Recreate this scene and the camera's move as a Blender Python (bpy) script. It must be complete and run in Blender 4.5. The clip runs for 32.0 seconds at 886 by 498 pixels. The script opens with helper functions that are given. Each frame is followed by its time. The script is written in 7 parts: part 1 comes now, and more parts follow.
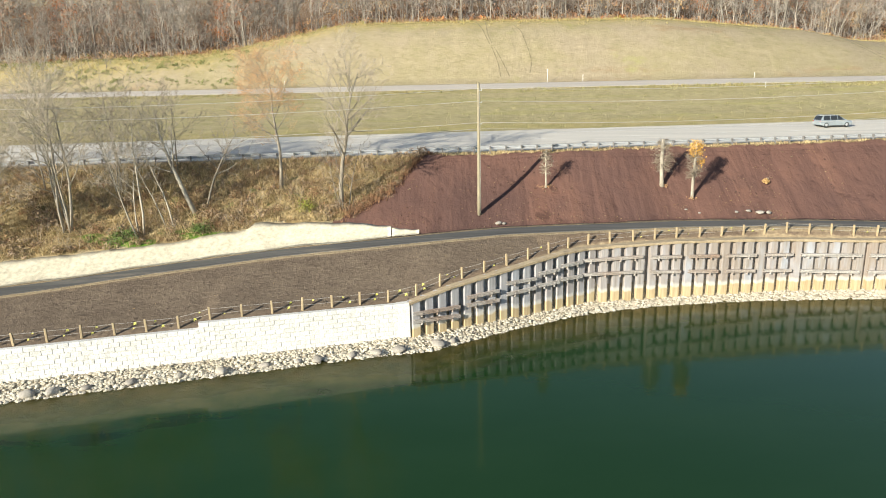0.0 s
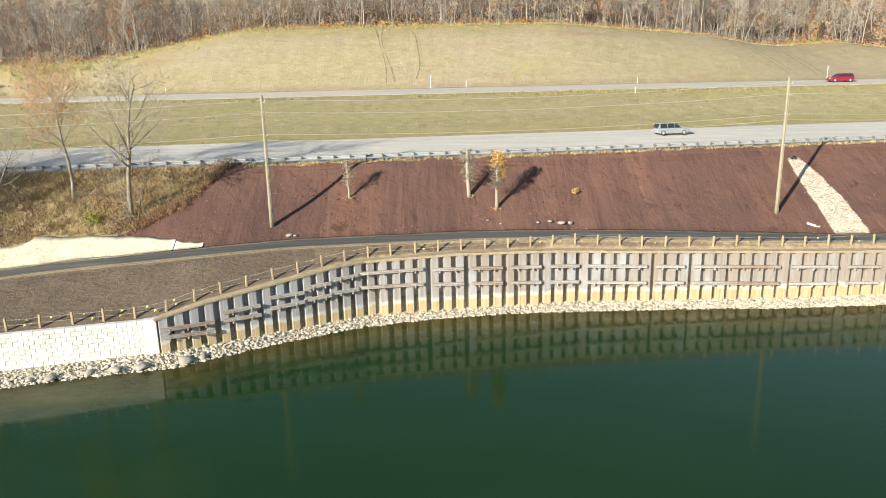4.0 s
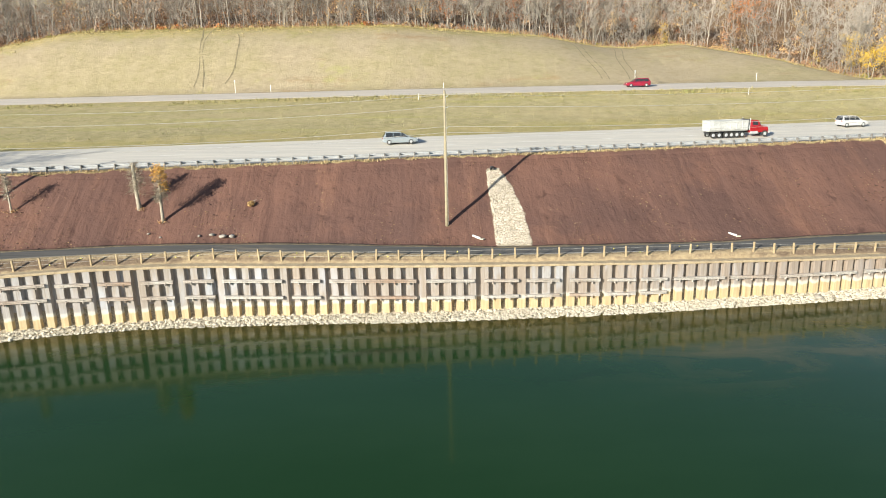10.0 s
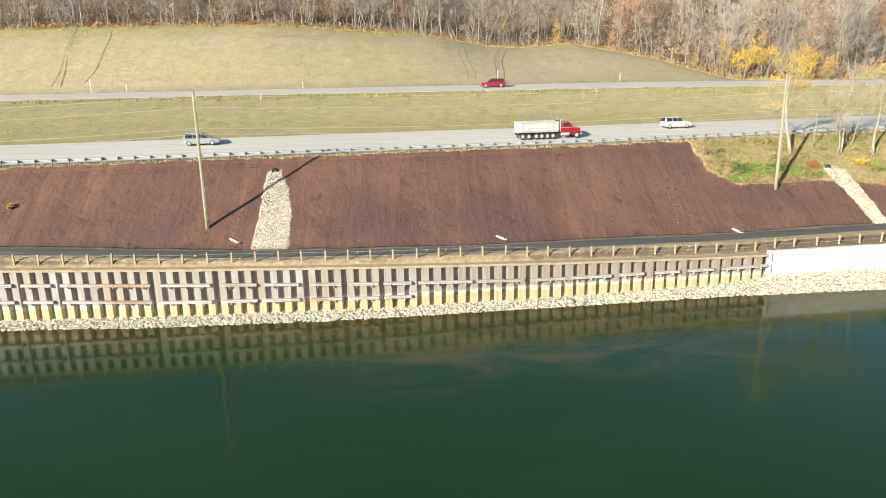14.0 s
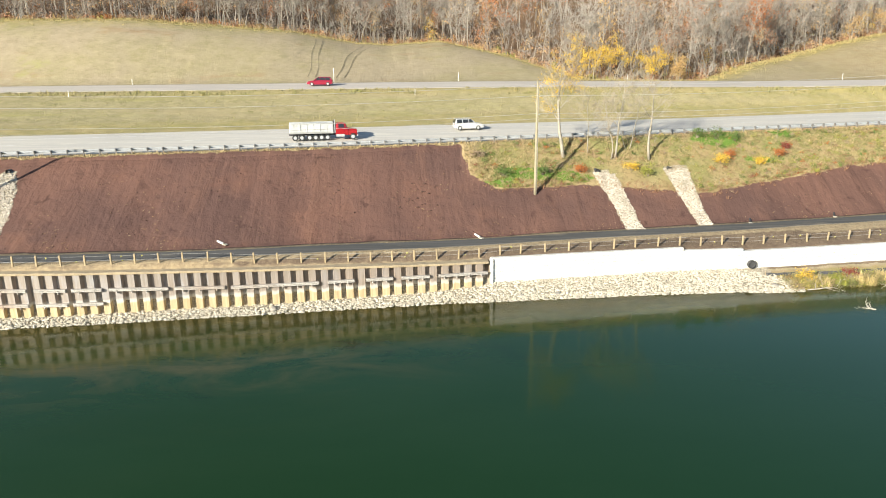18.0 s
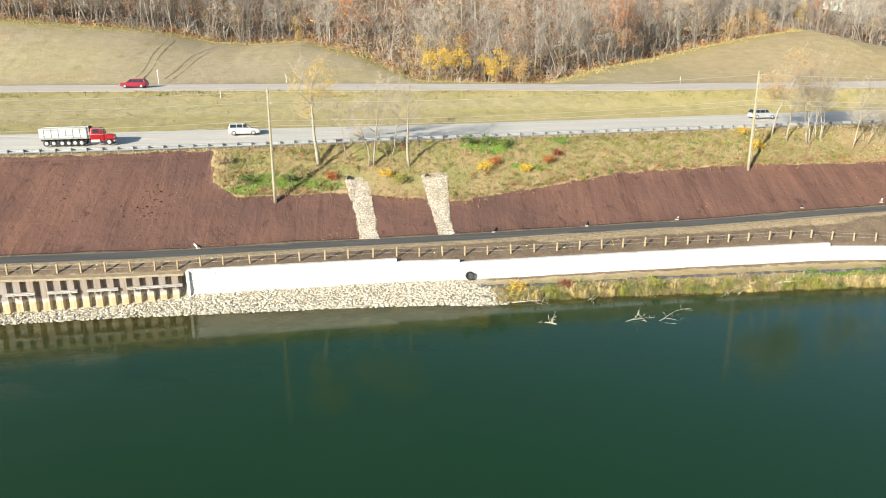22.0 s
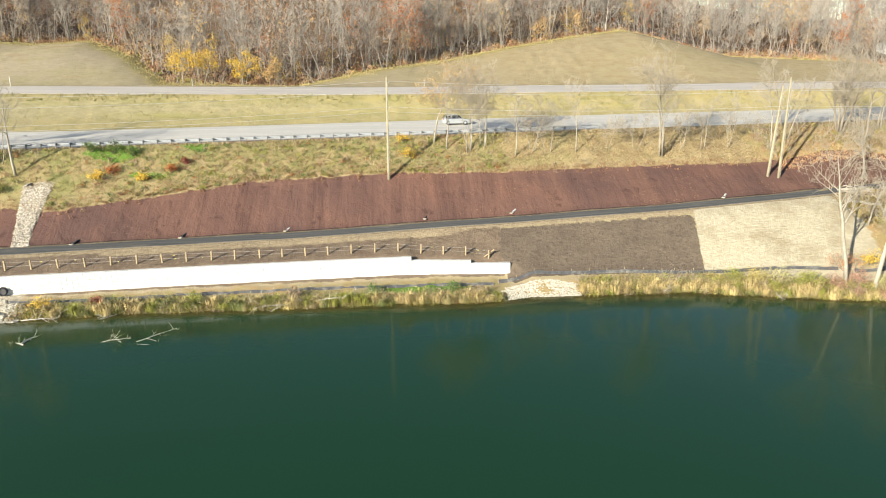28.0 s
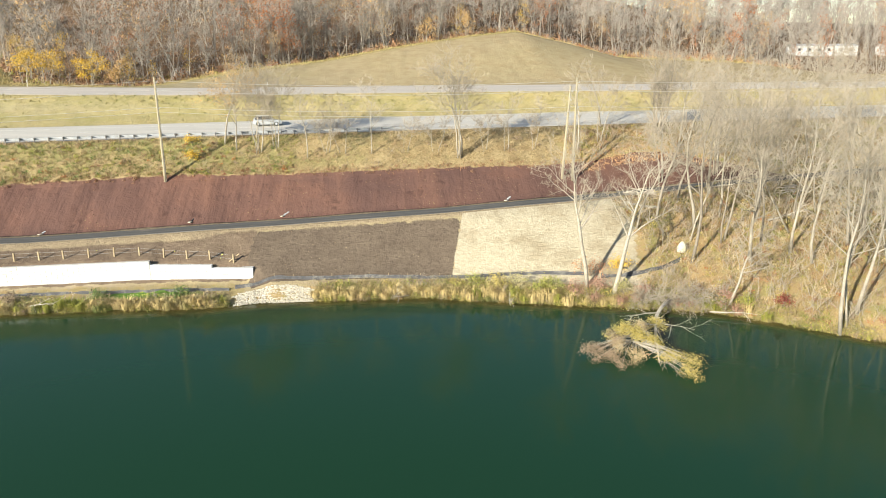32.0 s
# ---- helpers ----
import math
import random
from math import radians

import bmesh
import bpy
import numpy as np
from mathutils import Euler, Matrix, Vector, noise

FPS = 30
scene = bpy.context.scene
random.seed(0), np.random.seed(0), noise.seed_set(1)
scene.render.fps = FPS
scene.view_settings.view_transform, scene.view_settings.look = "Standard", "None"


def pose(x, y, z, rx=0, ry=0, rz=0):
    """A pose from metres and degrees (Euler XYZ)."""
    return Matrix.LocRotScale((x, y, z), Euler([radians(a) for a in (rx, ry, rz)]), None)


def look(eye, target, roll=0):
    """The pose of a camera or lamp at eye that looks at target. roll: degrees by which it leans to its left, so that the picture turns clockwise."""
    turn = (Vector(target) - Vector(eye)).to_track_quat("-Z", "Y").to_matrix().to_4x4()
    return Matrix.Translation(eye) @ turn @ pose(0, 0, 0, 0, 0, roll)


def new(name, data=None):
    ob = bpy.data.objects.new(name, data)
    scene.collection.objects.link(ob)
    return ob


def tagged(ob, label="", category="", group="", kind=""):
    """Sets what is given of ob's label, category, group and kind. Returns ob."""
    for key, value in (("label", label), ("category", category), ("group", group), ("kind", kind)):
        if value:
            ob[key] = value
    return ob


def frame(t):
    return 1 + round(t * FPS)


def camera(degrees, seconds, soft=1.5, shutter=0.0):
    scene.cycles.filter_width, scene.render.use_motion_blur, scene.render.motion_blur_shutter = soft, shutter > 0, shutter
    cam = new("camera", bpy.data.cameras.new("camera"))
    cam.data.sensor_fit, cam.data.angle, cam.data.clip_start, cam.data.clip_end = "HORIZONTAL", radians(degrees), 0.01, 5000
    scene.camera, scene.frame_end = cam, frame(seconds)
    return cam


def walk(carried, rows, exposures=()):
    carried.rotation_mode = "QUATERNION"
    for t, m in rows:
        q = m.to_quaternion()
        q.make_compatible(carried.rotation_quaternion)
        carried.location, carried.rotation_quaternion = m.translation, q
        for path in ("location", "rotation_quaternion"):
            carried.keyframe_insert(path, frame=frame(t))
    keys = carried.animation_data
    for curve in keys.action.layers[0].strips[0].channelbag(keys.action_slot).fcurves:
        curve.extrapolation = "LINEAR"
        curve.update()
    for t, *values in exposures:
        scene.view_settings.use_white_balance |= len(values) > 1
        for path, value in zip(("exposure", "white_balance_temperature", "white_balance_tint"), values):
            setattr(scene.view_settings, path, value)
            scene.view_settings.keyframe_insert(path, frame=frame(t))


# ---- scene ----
cam = camera(64.94, 32.0, soft=1.0)
PATH = [
    (0, (0.002, 0.000, 23.183), (0.220, 48.481, 10.952), -1.13),
    (0.5, (2.461, 0.089, 23.244), (2.748, 48.564, 10.992), -1.12),
    (1, (4.956, 0.175, 23.310), (5.327, 48.648, 11.053), -1.12),
    (1.5, (7.491, 0.251, 23.383), (7.947, 48.725, 11.133), -1.12),
    (2, (10.095, 0.317, 23.467), (10.635, 48.793, 11.231), -1.11),
    (2.5, (12.749, 0.364, 23.558), (13.367, 48.841, 11.327), -1.10),
    (3, (15.473, 0.393, 23.654), (16.173, 48.868, 11.419), -1.14),
    (3.5, (18.275, 0.415, 23.761), (19.060, 48.890, 11.534), -1.19),
    (5.5, (30.346, 0.237, 24.335), (31.497, 48.688, 12.043), -1.24),
    (6, (33.526, 0.194, 24.499), (34.748, 48.637, 12.181), -1.25),
    (6.5, (36.698, 0.158, 24.658), (37.968, 48.595, 12.320), -1.26),
    (7, (39.848, 0.126, 24.801), (41.142, 48.554, 12.430), -1.28),
    (7.5, (42.955, 0.089, 24.915), (44.247, 48.504, 12.493), -1.27),
    (8, (46.012, 0.058, 24.995), (47.310, 48.458, 12.517), -1.25),
    (8.5, (48.989, 0.033, 25.043), (50.315, 48.420, 12.516), -1.25),
    (9, (51.924, 0.020, 25.062), (53.291, 48.396, 12.497), -1.26),
    (9.5, (54.905, 0.023, 25.063), (56.324, 48.395, 12.485), -1.27),
    (10, (57.924, 0.032, 25.042), (59.387, 48.398, 12.450), -1.26),
    (10.5, (61.001, 0.046, 25.003), (62.510, 48.405, 12.390), -1.24),
    (11, (64.091, 0.062, 24.954), (65.626, 48.415, 12.319), -1.22),
    (11.5, (67.172, 0.090, 24.903), (68.718, 48.438, 12.254), -1.21),
    (12, (70.421, 0.128, 24.853), (72.046, 48.468, 12.182), -1.20),
    (12.5, (73.763, 0.167, 24.812), (75.480, 48.502, 12.134), -1.19),
    (13, (77.147, 0.185, 24.781), (78.937, 48.516, 12.098), -1.16),
    (13.5, (80.627, 0.188, 24.755), (82.497, 48.517, 12.074), -1.14),
    (15.5, (95.100, 0.177, 24.684), (97.318, 48.466, 11.906), -1.06),
    (16, (98.829, 0.237, 24.737), (101.156, 48.498, 11.875), -0.98),
    (16.5, (102.645, 0.302, 24.810), (105.112, 48.537, 11.878), -0.88),
    (17, (106.476, 0.362, 24.905), (109.082, 48.573, 11.907), -0.78),
    (17.5, (110.323, 0.412, 25.021), (113.063, 48.598, 11.960), -0.68),
    (18, (114.183, 0.455, 25.155), (117.051, 48.621, 12.049), -0.59),
    (18.5, (118.069, 0.496, 25.299), (121.055, 48.645, 12.154), -0.52),
    (19, (121.996, 0.538, 25.445), (125.083, 48.673, 12.276), -0.48),
    (19.5, (125.973, 0.570, 25.582), (129.145, 48.690, 12.377), -0.45),
    (20, (130.006, 0.578, 25.705), (133.247, 48.680, 12.451), -0.43),
    (20.5, (134.060, 0.550, 25.817), (137.349, 48.633, 12.505), -0.41),
    (21, (138.142, 0.494, 25.928), (141.468, 48.559, 12.560), -0.39),
    (21.5, (142.262, 0.426, 26.043), (145.618, 48.477, 12.632), -0.36),
    (22, (146.434, 0.357, 26.170), (149.836, 48.402, 12.751), -0.33),
    (22.5, (150.631, 0.287, 26.304), (154.090, 48.324, 12.872), -0.31),
    (23, (154.832, 0.209, 26.445), (158.343, 48.239, 12.999), -0.29),
    (23.5, (159.067, 0.126, 26.589), (162.615, 48.144, 13.110), -0.27),
    (24, (163.369, 0.053, 26.740), (166.934, 48.065, 13.241), -0.26),
    (24.5, (167.768, 0.003, 26.894), (171.330, 48.012, 13.387), -0.25),
    (25, (172.224, -0.032, 27.031), (175.745, 47.970, 13.487), -0.25),
    (25.5, (176.738, -0.049, 27.151), (180.209, 47.944, 13.562), -0.24),
    (26, (181.271, -0.047, 27.259), (184.703, 47.940, 13.642), -0.23),
    (26.5, (185.746, -0.038, 27.346), (189.135, 47.943, 13.694), -0.22),
    (28.5, (202.478, -0.193, 27.328), (205.955, 47.753, 13.577), -0.17),
    (29, (206.541, -0.245, 27.255), (210.025, 47.702, 13.509), -0.16),
    (29.5, (210.545, -0.281, 27.174), (214.025, 47.666, 13.430), -0.16),
    (30, (214.500, -0.291, 27.098), (217.992, 47.658, 13.362), -0.14),
    (30.5, (218.370, -0.268, 27.030), (221.881, 47.685, 13.310), -0.13),
    (31, (222.121, -0.206, 26.969), (225.667, 47.752, 13.275), -0.12),
    (31.5, (225.654, -0.111, 26.910), (229.205, 47.858, 13.255), -0.13),
    (32, (228.983, 0.000, 26.853), (232.487, 47.988, 13.254), -0.14),
]
walk(cam, [(t, look(eye, target, roll)) for t, eye, target, roll in PATH], exposures=[(0, 0.78), (10, 0.82), (32, 0.88)])

# ---- light ----
SUN_AZ, SUN_EL = 43.0, 19.0          # the light travels towards this heading (from +y to +x), at this height
world = bpy.data.worlds.new("sky")
scene.world = world
world.use_nodes = True
wn = world.node_tree.nodes
sky = wn.new("ShaderNodeTexSky")
sky.sky_type, sky.sun_disc = "NISHITA", False
sky.sun_elevation, sky.sun_rotation = radians(SUN_EL), radians(SUN_AZ + 180)
sky.air_density, sky.dust_density, sky.ozone_density = 1.0, 0.25, 1.2
world.node_tree.links.new(sky.outputs[0], wn["Background"].inputs[0])
wn["Background"].inputs[1].default_value = 0.09
sun = new("sun", bpy.data.lights.new("sun", "SUN"))
sun.data.energy, sun.data.angle, sun.data.color = 5.6, radians(0.5), (1.0, 0.94, 0.79)
_d = Vector((math.sin(radians(SUN_AZ)) * math.cos(radians(SUN_EL)), math.cos(radians(SUN_AZ)) * math.cos(radians(SUN_EL)), -math.sin(radians(SUN_EL))))
sun.matrix_world = Matrix.Translation((-60, -60, 80)) @ _d.to_track_quat("-Z", "Y").to_matrix().to_4x4()

# ---- materials ----


class Nodes:
    """Short hand for building a material's node tree."""

    def __init__(self, name):
        self.mat = bpy.data.materials.new(name)
        self.mat.use_nodes = True
        self.nt = self.mat.node_tree
        self.bsdf = self.nt.nodes["Principled BSDF"]

    def node(self, kind, **inputs):
        n = self.nt.nodes.new(kind)
        for k, v in inputs.items():
            self.set(n.inputs[k.replace("_", " ")], v)
        return n

    def set(self, socket, v):
        if isinstance(v, bpy.types.NodeSocket):
            self.nt.links.new(v, socket)
        else:
            socket.default_value = (*v, 1.0) if isinstance(v, tuple) and len(v) == 3 and socket.type == "RGBA" else v

    def pos(self):
        return self.node("ShaderNodeNewGeometry").outputs["Position"]

    def stretch(self, vec, sx, sy, sz):
        n = self.node("ShaderNodeVectorMath", )
        n.operation = "MULTIPLY"
        self.set(n.inputs[0], vec)
        n.inputs[1].default_value = (sx, sy, sz)
        return n.outputs[0]

    def noise(self, vec, scale, detail=5.0, rough=0.6, distort=0.0):
        n = self.node("ShaderNodeTexNoise", Vector=vec, Scale=scale, Detail=detail, Roughness=rough, Distortion=distort)
        return n.outputs["Fac"]

    def ramp(self, fac, lo, hi):
        n = self.node("ShaderNodeMapRange", Value=fac)
        n.inputs[1].default_value, n.inputs[2].default_value = lo, hi
        return n.outputs[0]

    def mix(self, fac, a, b):
        n = self.nt.nodes.new("ShaderNodeMix")
        n.data_type = "RGBA"
        self.set(n.inputs[0], fac)
        self.set(n.inputs[6], a)
        self.set(n.inputs[7], b)
        return n.outputs[2]

    def math(self, op, a, b=0.0, clamp=False):
        n = self.nt.nodes.new("ShaderNodeMath")
        n.operation, n.use_clamp = op, clamp
        self.set(n.inputs[0], a)
        self.set(n.inputs[1], b)
        return n.outputs[0]

    def attr(self, name):
        n = self.nt.nodes.new("ShaderNodeAttribute")
        n.attribute_name = name
        return n.outputs["Fac"]

    def bump(self, height, strength, distance):
        return self.node("ShaderNodeBump", Height=height, Strength=strength, Distance=distance).outputs[0]

    def rnd(self):
        return self.node("ShaderNodeObjectInfo").outputs["Random"]

    def isl(self):
        return self.node("ShaderNodeNewGeometry").outputs["Random Per Island"]

    def done(self, color, rough=0.8, normal=None, metal=0.0, **more):
        self.set(self.bsdf.inputs["Base Color"], color)
        self.set(self.bsdf.inputs["Roughness"], rough)
        self.set(self.bsdf.inputs["Metallic"], metal)
        if normal is not None:
            self.set(self.bsdf.inputs["Normal"], normal)
        for k, v in more.items():
            self.set(self.bsdf.inputs[k.replace("_", " ")], v)
        return self.mat


def surface(name, a, b, scale=3.0, rough=0.8, metal=0.0, grain=30.0, bump=0.3, dist=0.02, vary=0.0, island=0.0, c=None, cscale=0.4, **more):
    """A weathered surface: two colours mixed by a broad and a fine noise, with grain relief."""
    n = Nodes(name)
    p = n.pos()
    broad, fine = n.noise(p, scale, 4), n.noise(p, grain, 4)
    col = n.mix(n.ramp(broad, 0.3, 0.7), a, b)
    if c is not None:
        col = n.mix(n.ramp(n.noise(p, cscale, 3), 0.5, 0.68), col, c)
    col = n.mix(n.ramp(fine, 0.35, 0.75), col, n.mix(0.45, col, (0.02, 0.018, 0.015)))
    for amount, src in ((vary, n.rnd), (island, n.isl)):
        if amount:
            col = n.mix(n.math("MULTIPLY", src(), amount), col, (0.03, 0.025, 0.02))
    return n.done(col, rough, n.bump(fine, bump, dist), metal, **more)


M = {}
M["rock"] = surface("riprap_rock", (0.78, 0.72, 0.59), (0.62, 0.55, 0.43), 0.8, 0.85, grain=9, bump=0.4, dist=0.04, island=0.35)
M["rock_tan"] = surface("chute_rock", (0.82, 0.74, 0.62), (0.58, 0.50, 0.40), 0.7, 0.85, grain=9, bump=0.4, dist=0.04, island=0.4)
M["boulder"] = surface("boulder_stone", (0.50, 0.46, 0.39), (0.34, 0.31, 0.28), 1.2, 0.8, grain=9, bump=0.5, dist=0.05, vary=0.3)
M["block"] = surface("white_block_stone", (0.84, 0.83, 0.79), (0.74, 0.73, 0.69), 2.2, 0.9, grain=9, bump=0.7, dist=0.045, vary=0.16)
M["cap"] = surface("sandy_concrete_cap", (0.50, 0.40, 0.26), (0.36, 0.28, 0.18), 1.5, 0.9, grain=14, bump=0.4, dist=0.03)
M["wood"] = surface("pale_treated_wood", (0.55, 0.43, 0.26), (0.42, 0.32, 0.19), 3.0, 0.85, grain=25, vary=0.2)
M["pole"] = surface("weathered_pole_wood", (0.46, 0.40, 0.27), (0.33, 0.29, 0.20), 1.6, 0.85, grain=20, vary=0.2)
M["galv"] = surface("galvanised_steel", (0.56, 0.58, 0.60), (0.44, 0.46, 0.48), 2.0, 0.5, 0.2, grain=30, bump=0.1, dist=0.005)
M["gpost"] = surface("weathered_rail_post", (0.26, 0.25, 0.24), (0.17, 0.165, 0.16), 2.0, 0.7, 0.1, grain=30, bump=0.1, dist=0.005)
M["waler"] = surface("weathered_waler_steel", (0.60, 0.57, 0.53), (0.47, 0.43, 0.39), 1.0, 0.6, 0.1, grain=16, bump=0.3, dist=0.02, c=(0.40, 0.29, 0.22), cscale=0.10)
M["wire"] = surface("cable_metal", (0.64, 0.62, 0.57), (0.55, 0.53, 0.49), 1.0, 0.6, 0.1)
M["silt"] = surface("faded_black_fabric", (0.10, 0.10, 0.105), (0.05, 0.05, 0.055), 2.0, 0.8, grain=6, c=(0.20, 0.19, 0.17), cscale=0.8)
M["black"] = surface("black_fabric", (0.03, 0.03, 0.035), (0.06, 0.06, 0.065), 2.0, 0.8, grain=10)
M["pipe"] = surface("corrugated_dark_pipe", (0.05, 0.05, 0.055), (0.09, 0.09, 0.09), 3.0, 0.6, grain=20)
M["bark"] = surface("grey_bark", (0.42, 0.37, 0.29), (0.27, 0.23, 0.18), 1.5, 0.9, grain=12, bump=0.5, dist=0.04, vary=0.35)
M["barkp"] = surface("pale_bark", (0.52, 0.47, 0.38), (0.35, 0.31, 0.245), 1.3, 0.9, grain=10, bump=0.4, dist=0.04, vary=0.2)
M["twig"] = surface("bare_twigs", (0.42, 0.35, 0.27), (0.30, 0.25, 0.19), 0.6, 0.9, vary=0.3)
M["twigp"] = surface("pale_twigs", (0.52, 0.45, 0.35), (0.40, 0.34, 0.26), 0.6, 0.9, vary=0.25)
M["deadwood"] = surface("bleached_driftwood", (0.66, 0.60, 0.50), (0.45, 0.40, 0.33), 1.4, 0.85, grain=14)
M["fbark"] = surface("wood_trunk_bark", (0.56, 0.50, 0.42), (0.28, 0.245, 0.21), 0.12, 0.9, grain=3, island=0.55)
M["ftwig"] = surface("wood_branch_bark", (0.56, 0.50, 0.43), (0.36, 0.32, 0.28), 0.05, 0.9, grain=2, island=0.35)


def leafy(name, a, b, c=None, dark=0.35):
    n = Nodes(name)
    p = n.pos()
    col = n.mix(n.isl(), a, b)
    if c is not None:
        col = n.mix(n.ramp(n.noise(p, 0.35, 3), 0.48, 0.6), col, c)
    col = n.mix(n.math("MULTIPLY", n.noise(p, 3.0, 3), dark), col, (0.03, 0.03, 0.01))
    m = n.done(col, 0.75)
    return m


M["l_yellow"] = leafy("yellow_leaves", (0.76, 0.50, 0.06), (0.58, 0.37, 0.04), None, 0.2)
M["l_gold"] = leafy("golden_tan_leaves", (0.64, 0.42, 0.18), (0.48, 0.30, 0.12))
M["l_peach"] = leafy("peach_tan_leaves", (0.66, 0.40, 0.20), (0.55, 0.33, 0.17))
M["l_amber"] = leafy("amber_leaves", (0.78, 0.43, 0.07), (0.66, 0.37, 0.08), None, 0.15)
M["l_orange"] = leafy("orange_leaves", (0.56, 0.19, 0.04), (0.38, 0.12, 0.04))
M["l_red"] = leafy("dark_red_leaves", (0.30, 0.04, 0.03), (0.22, 0.07, 0.04))
M["l_russet"] = leafy("russet_leaves", (0.40, 0.22, 0.12), (0.30, 0.16, 0.09))
M["l_green"] = leafy("green_leaves", (0.14, 0.22, 0.04), (0.09, 0.15, 0.03))
M["l_lime"] = leafy("yellow_green_leaves", (0.38, 0.36, 0.06), (0.25, 0.27, 0.05))
M["l_straw"] = leafy("pale_withered_leaves", (0.58, 0.47, 0.13), (0.44, 0.35, 0.10))
M["l_cream"] = leafy("cream_dry_leaves", (0.66, 0.52, 0.30), (0.50, 0.37, 0.20))
M["l_tan"] = leafy("withered_tan_leaves", (0.42, 0.31, 0.20), (0.30, 0.21, 0.14))
M["grass_dry"] = leafy("dry_grass_blades", (0.58, 0.455, 0.245), (0.44, 0.34, 0.18), (0.40, 0.28, 0.16), 0.2)
M["grass_reed"] = leafy("shore_reeds", (0.50, 0.39, 0.18), (0.34, 0.29, 0.12), (0.20, 0.22, 0.07))
M["grass_field"] = leafy("field_grass_blades", (0.38, 0.33, 0.16), (0.32, 0.28, 0.12), (0.28, 0.27, 0.10), 0.15)
M["grass_rim"] = leafy("golden_crest_grass", (0.46, 0.36, 0.16), (0.38, 0.30, 0.12), (0.34, 0.30, 0.12), 0.15)
M["l_weed"] = leafy("olive_weeds", (0.25, 0.28, 0.085), (0.20, 0.21, 0.07))
M["l_copper"] = leafy("copper_leaves", (0.50, 0.24, 0.11), (0.38, 0.17, 0.07))
M["l_pale"] = leafy("pale_green_gold_leaves", (0.52, 0.46, 0.18), (0.42, 0.38, 0.15))
M["l_rose"] = leafy("reddish_withered_growth", (0.46, 0.27, 0.19), (0.36, 0.20, 0.13), None, 0.2)
M["grass_olive"] = leafy("olive_bank_grass", (0.42, 0.38, 0.16), (0.31, 0.29, 0.11), (0.24, 0.25, 0.08), 0.2)
M["l_dark"] = leafy("dark_withered_leaves", (0.20, 0.17, 0.08), (0.13, 0.11, 0.05))
M["litter"] = leafy("fallen_leaves", (0.55, 0.34, 0.14), (0.60, 0.48, 0.28))
M["paint_w"] = surface("white_paint", (0.80, 0.80, 0.78), (0.70, 0.70, 0.68), 2.0, 0.4, grain=8, bump=0.02)
M["cloth"] = surface("white_erosion_cloth", (0.70, 0.64, 0.49), (0.62, 0.56, 0.42), 0.5, 0.9, grain=2.5, bump=0.2, dist=0.05)


def sheet_pile_material():
    n = Nodes("weathered_sheet_pile_steel")
    p = n.pos()
    streak = n.noise(n.stretch(p, 5.0, 5.0, 0.25), 1.0, 4)
    col = n.mix(n.ramp(streak, 0.3, 0.7), (0.36, 0.335, 0.315), (0.25, 0.215, 0.185))
    col = n.mix(n.ramp(n.noise(n.stretch(p, 1, 1, 0.3), 0.6, 3), 0.5, 0.68), col, (0.38, 0.40, 0.44))
    col = n.mix(n.math("MULTIPLY", n.rnd(), 0.35), col, (0.34, 0.25, 0.18))
    xyz = n.node("ShaderNodeSeparateXYZ", Vector=p).outputs
    z = xyz[2]
    col = n.mix(n.math("MULTIPLY", n.ramp(xyz[0], 70, 112), 0.65), col, n.mix(n.ramp(streak, 0.35, 0.65), (0.30, 0.235, 0.18), (0.20, 0.15, 0.115)))
    col = n.mix(n.math("MULTIPLY", n.ramp(xyz[0], 24, 8), 0.5), col, n.mix(n.ramp(streak, 0.35, 0.65), (0.42, 0.45, 0.50), (0.27, 0.29, 0.33)))
    zn = n.math("ADD", z, n.math("MULTIPLY", n.math("SUBTRACT", n.noise(n.stretch(p, 1, 1, 0.5), 0.9, 4), 0.5), 0.9))
    line = n.math("MULTIPLY", n.ramp(zn, 1.35, 1.5), n.ramp(zn, 1.95, 1.7))
    low = n.ramp(zn, 1.65, 1.45)
    rust = n.mix(n.ramp(streak, 0.35, 0.7), (0.52, 0.43, 0.27), (0.38, 0.275, 0.15))
    col = n.mix(low, col, rust)
    col = n.mix(n.math("MULTIPLY", line, 0.6), col, (0.62, 0.60, 0.55))
    return n.done(col, 0.7, n.bump(n.noise(p, 12, 4), 0.25, 0.02), 0.1)


M["pile"] = sheet_pile_material()


def asphalt(name, a, b, worn, ycut=None):
    n = Nodes(name)
    p = n.pos()
    fine = n.noise(p, 18, 4)
    along = n.noise(n.stretch(p, 0.06, 1.6, 1.0), 1.0, 4)
    col = n.mix(n.ramp(along, 0.35, 0.65), a, b)
    col = n.mix(n.ramp(n.noise(n.stretch(p, 0.3, 0.9, 1), 0.5, 5, 0.7), 0.56, 0.7), col, worn)
    col = n.mix(n.math("MULTIPLY", fine, 0.4), col, (0.03, 0.03, 0.03))
    return n.done(col, 0.9, n.bump(fine, 0.25, 0.01), Specular_IOR_Level=0.15)


M["path"] = asphalt("path_asphalt", (0.105, 0.104, 0.10), (0.165, 0.158, 0.147), (0.24, 0.21, 0.165))
M["road"] = asphalt("sun_bleached_road", (0.70, 0.655, 0.58), (0.57, 0.54, 0.49), (0.74, 0.69, 0.60))
M["road2"] = asphalt("bleached_far_road", (0.68, 0.61, 0.53), (0.52, 0.47, 0.42), (0.72, 0.64, 0.55))


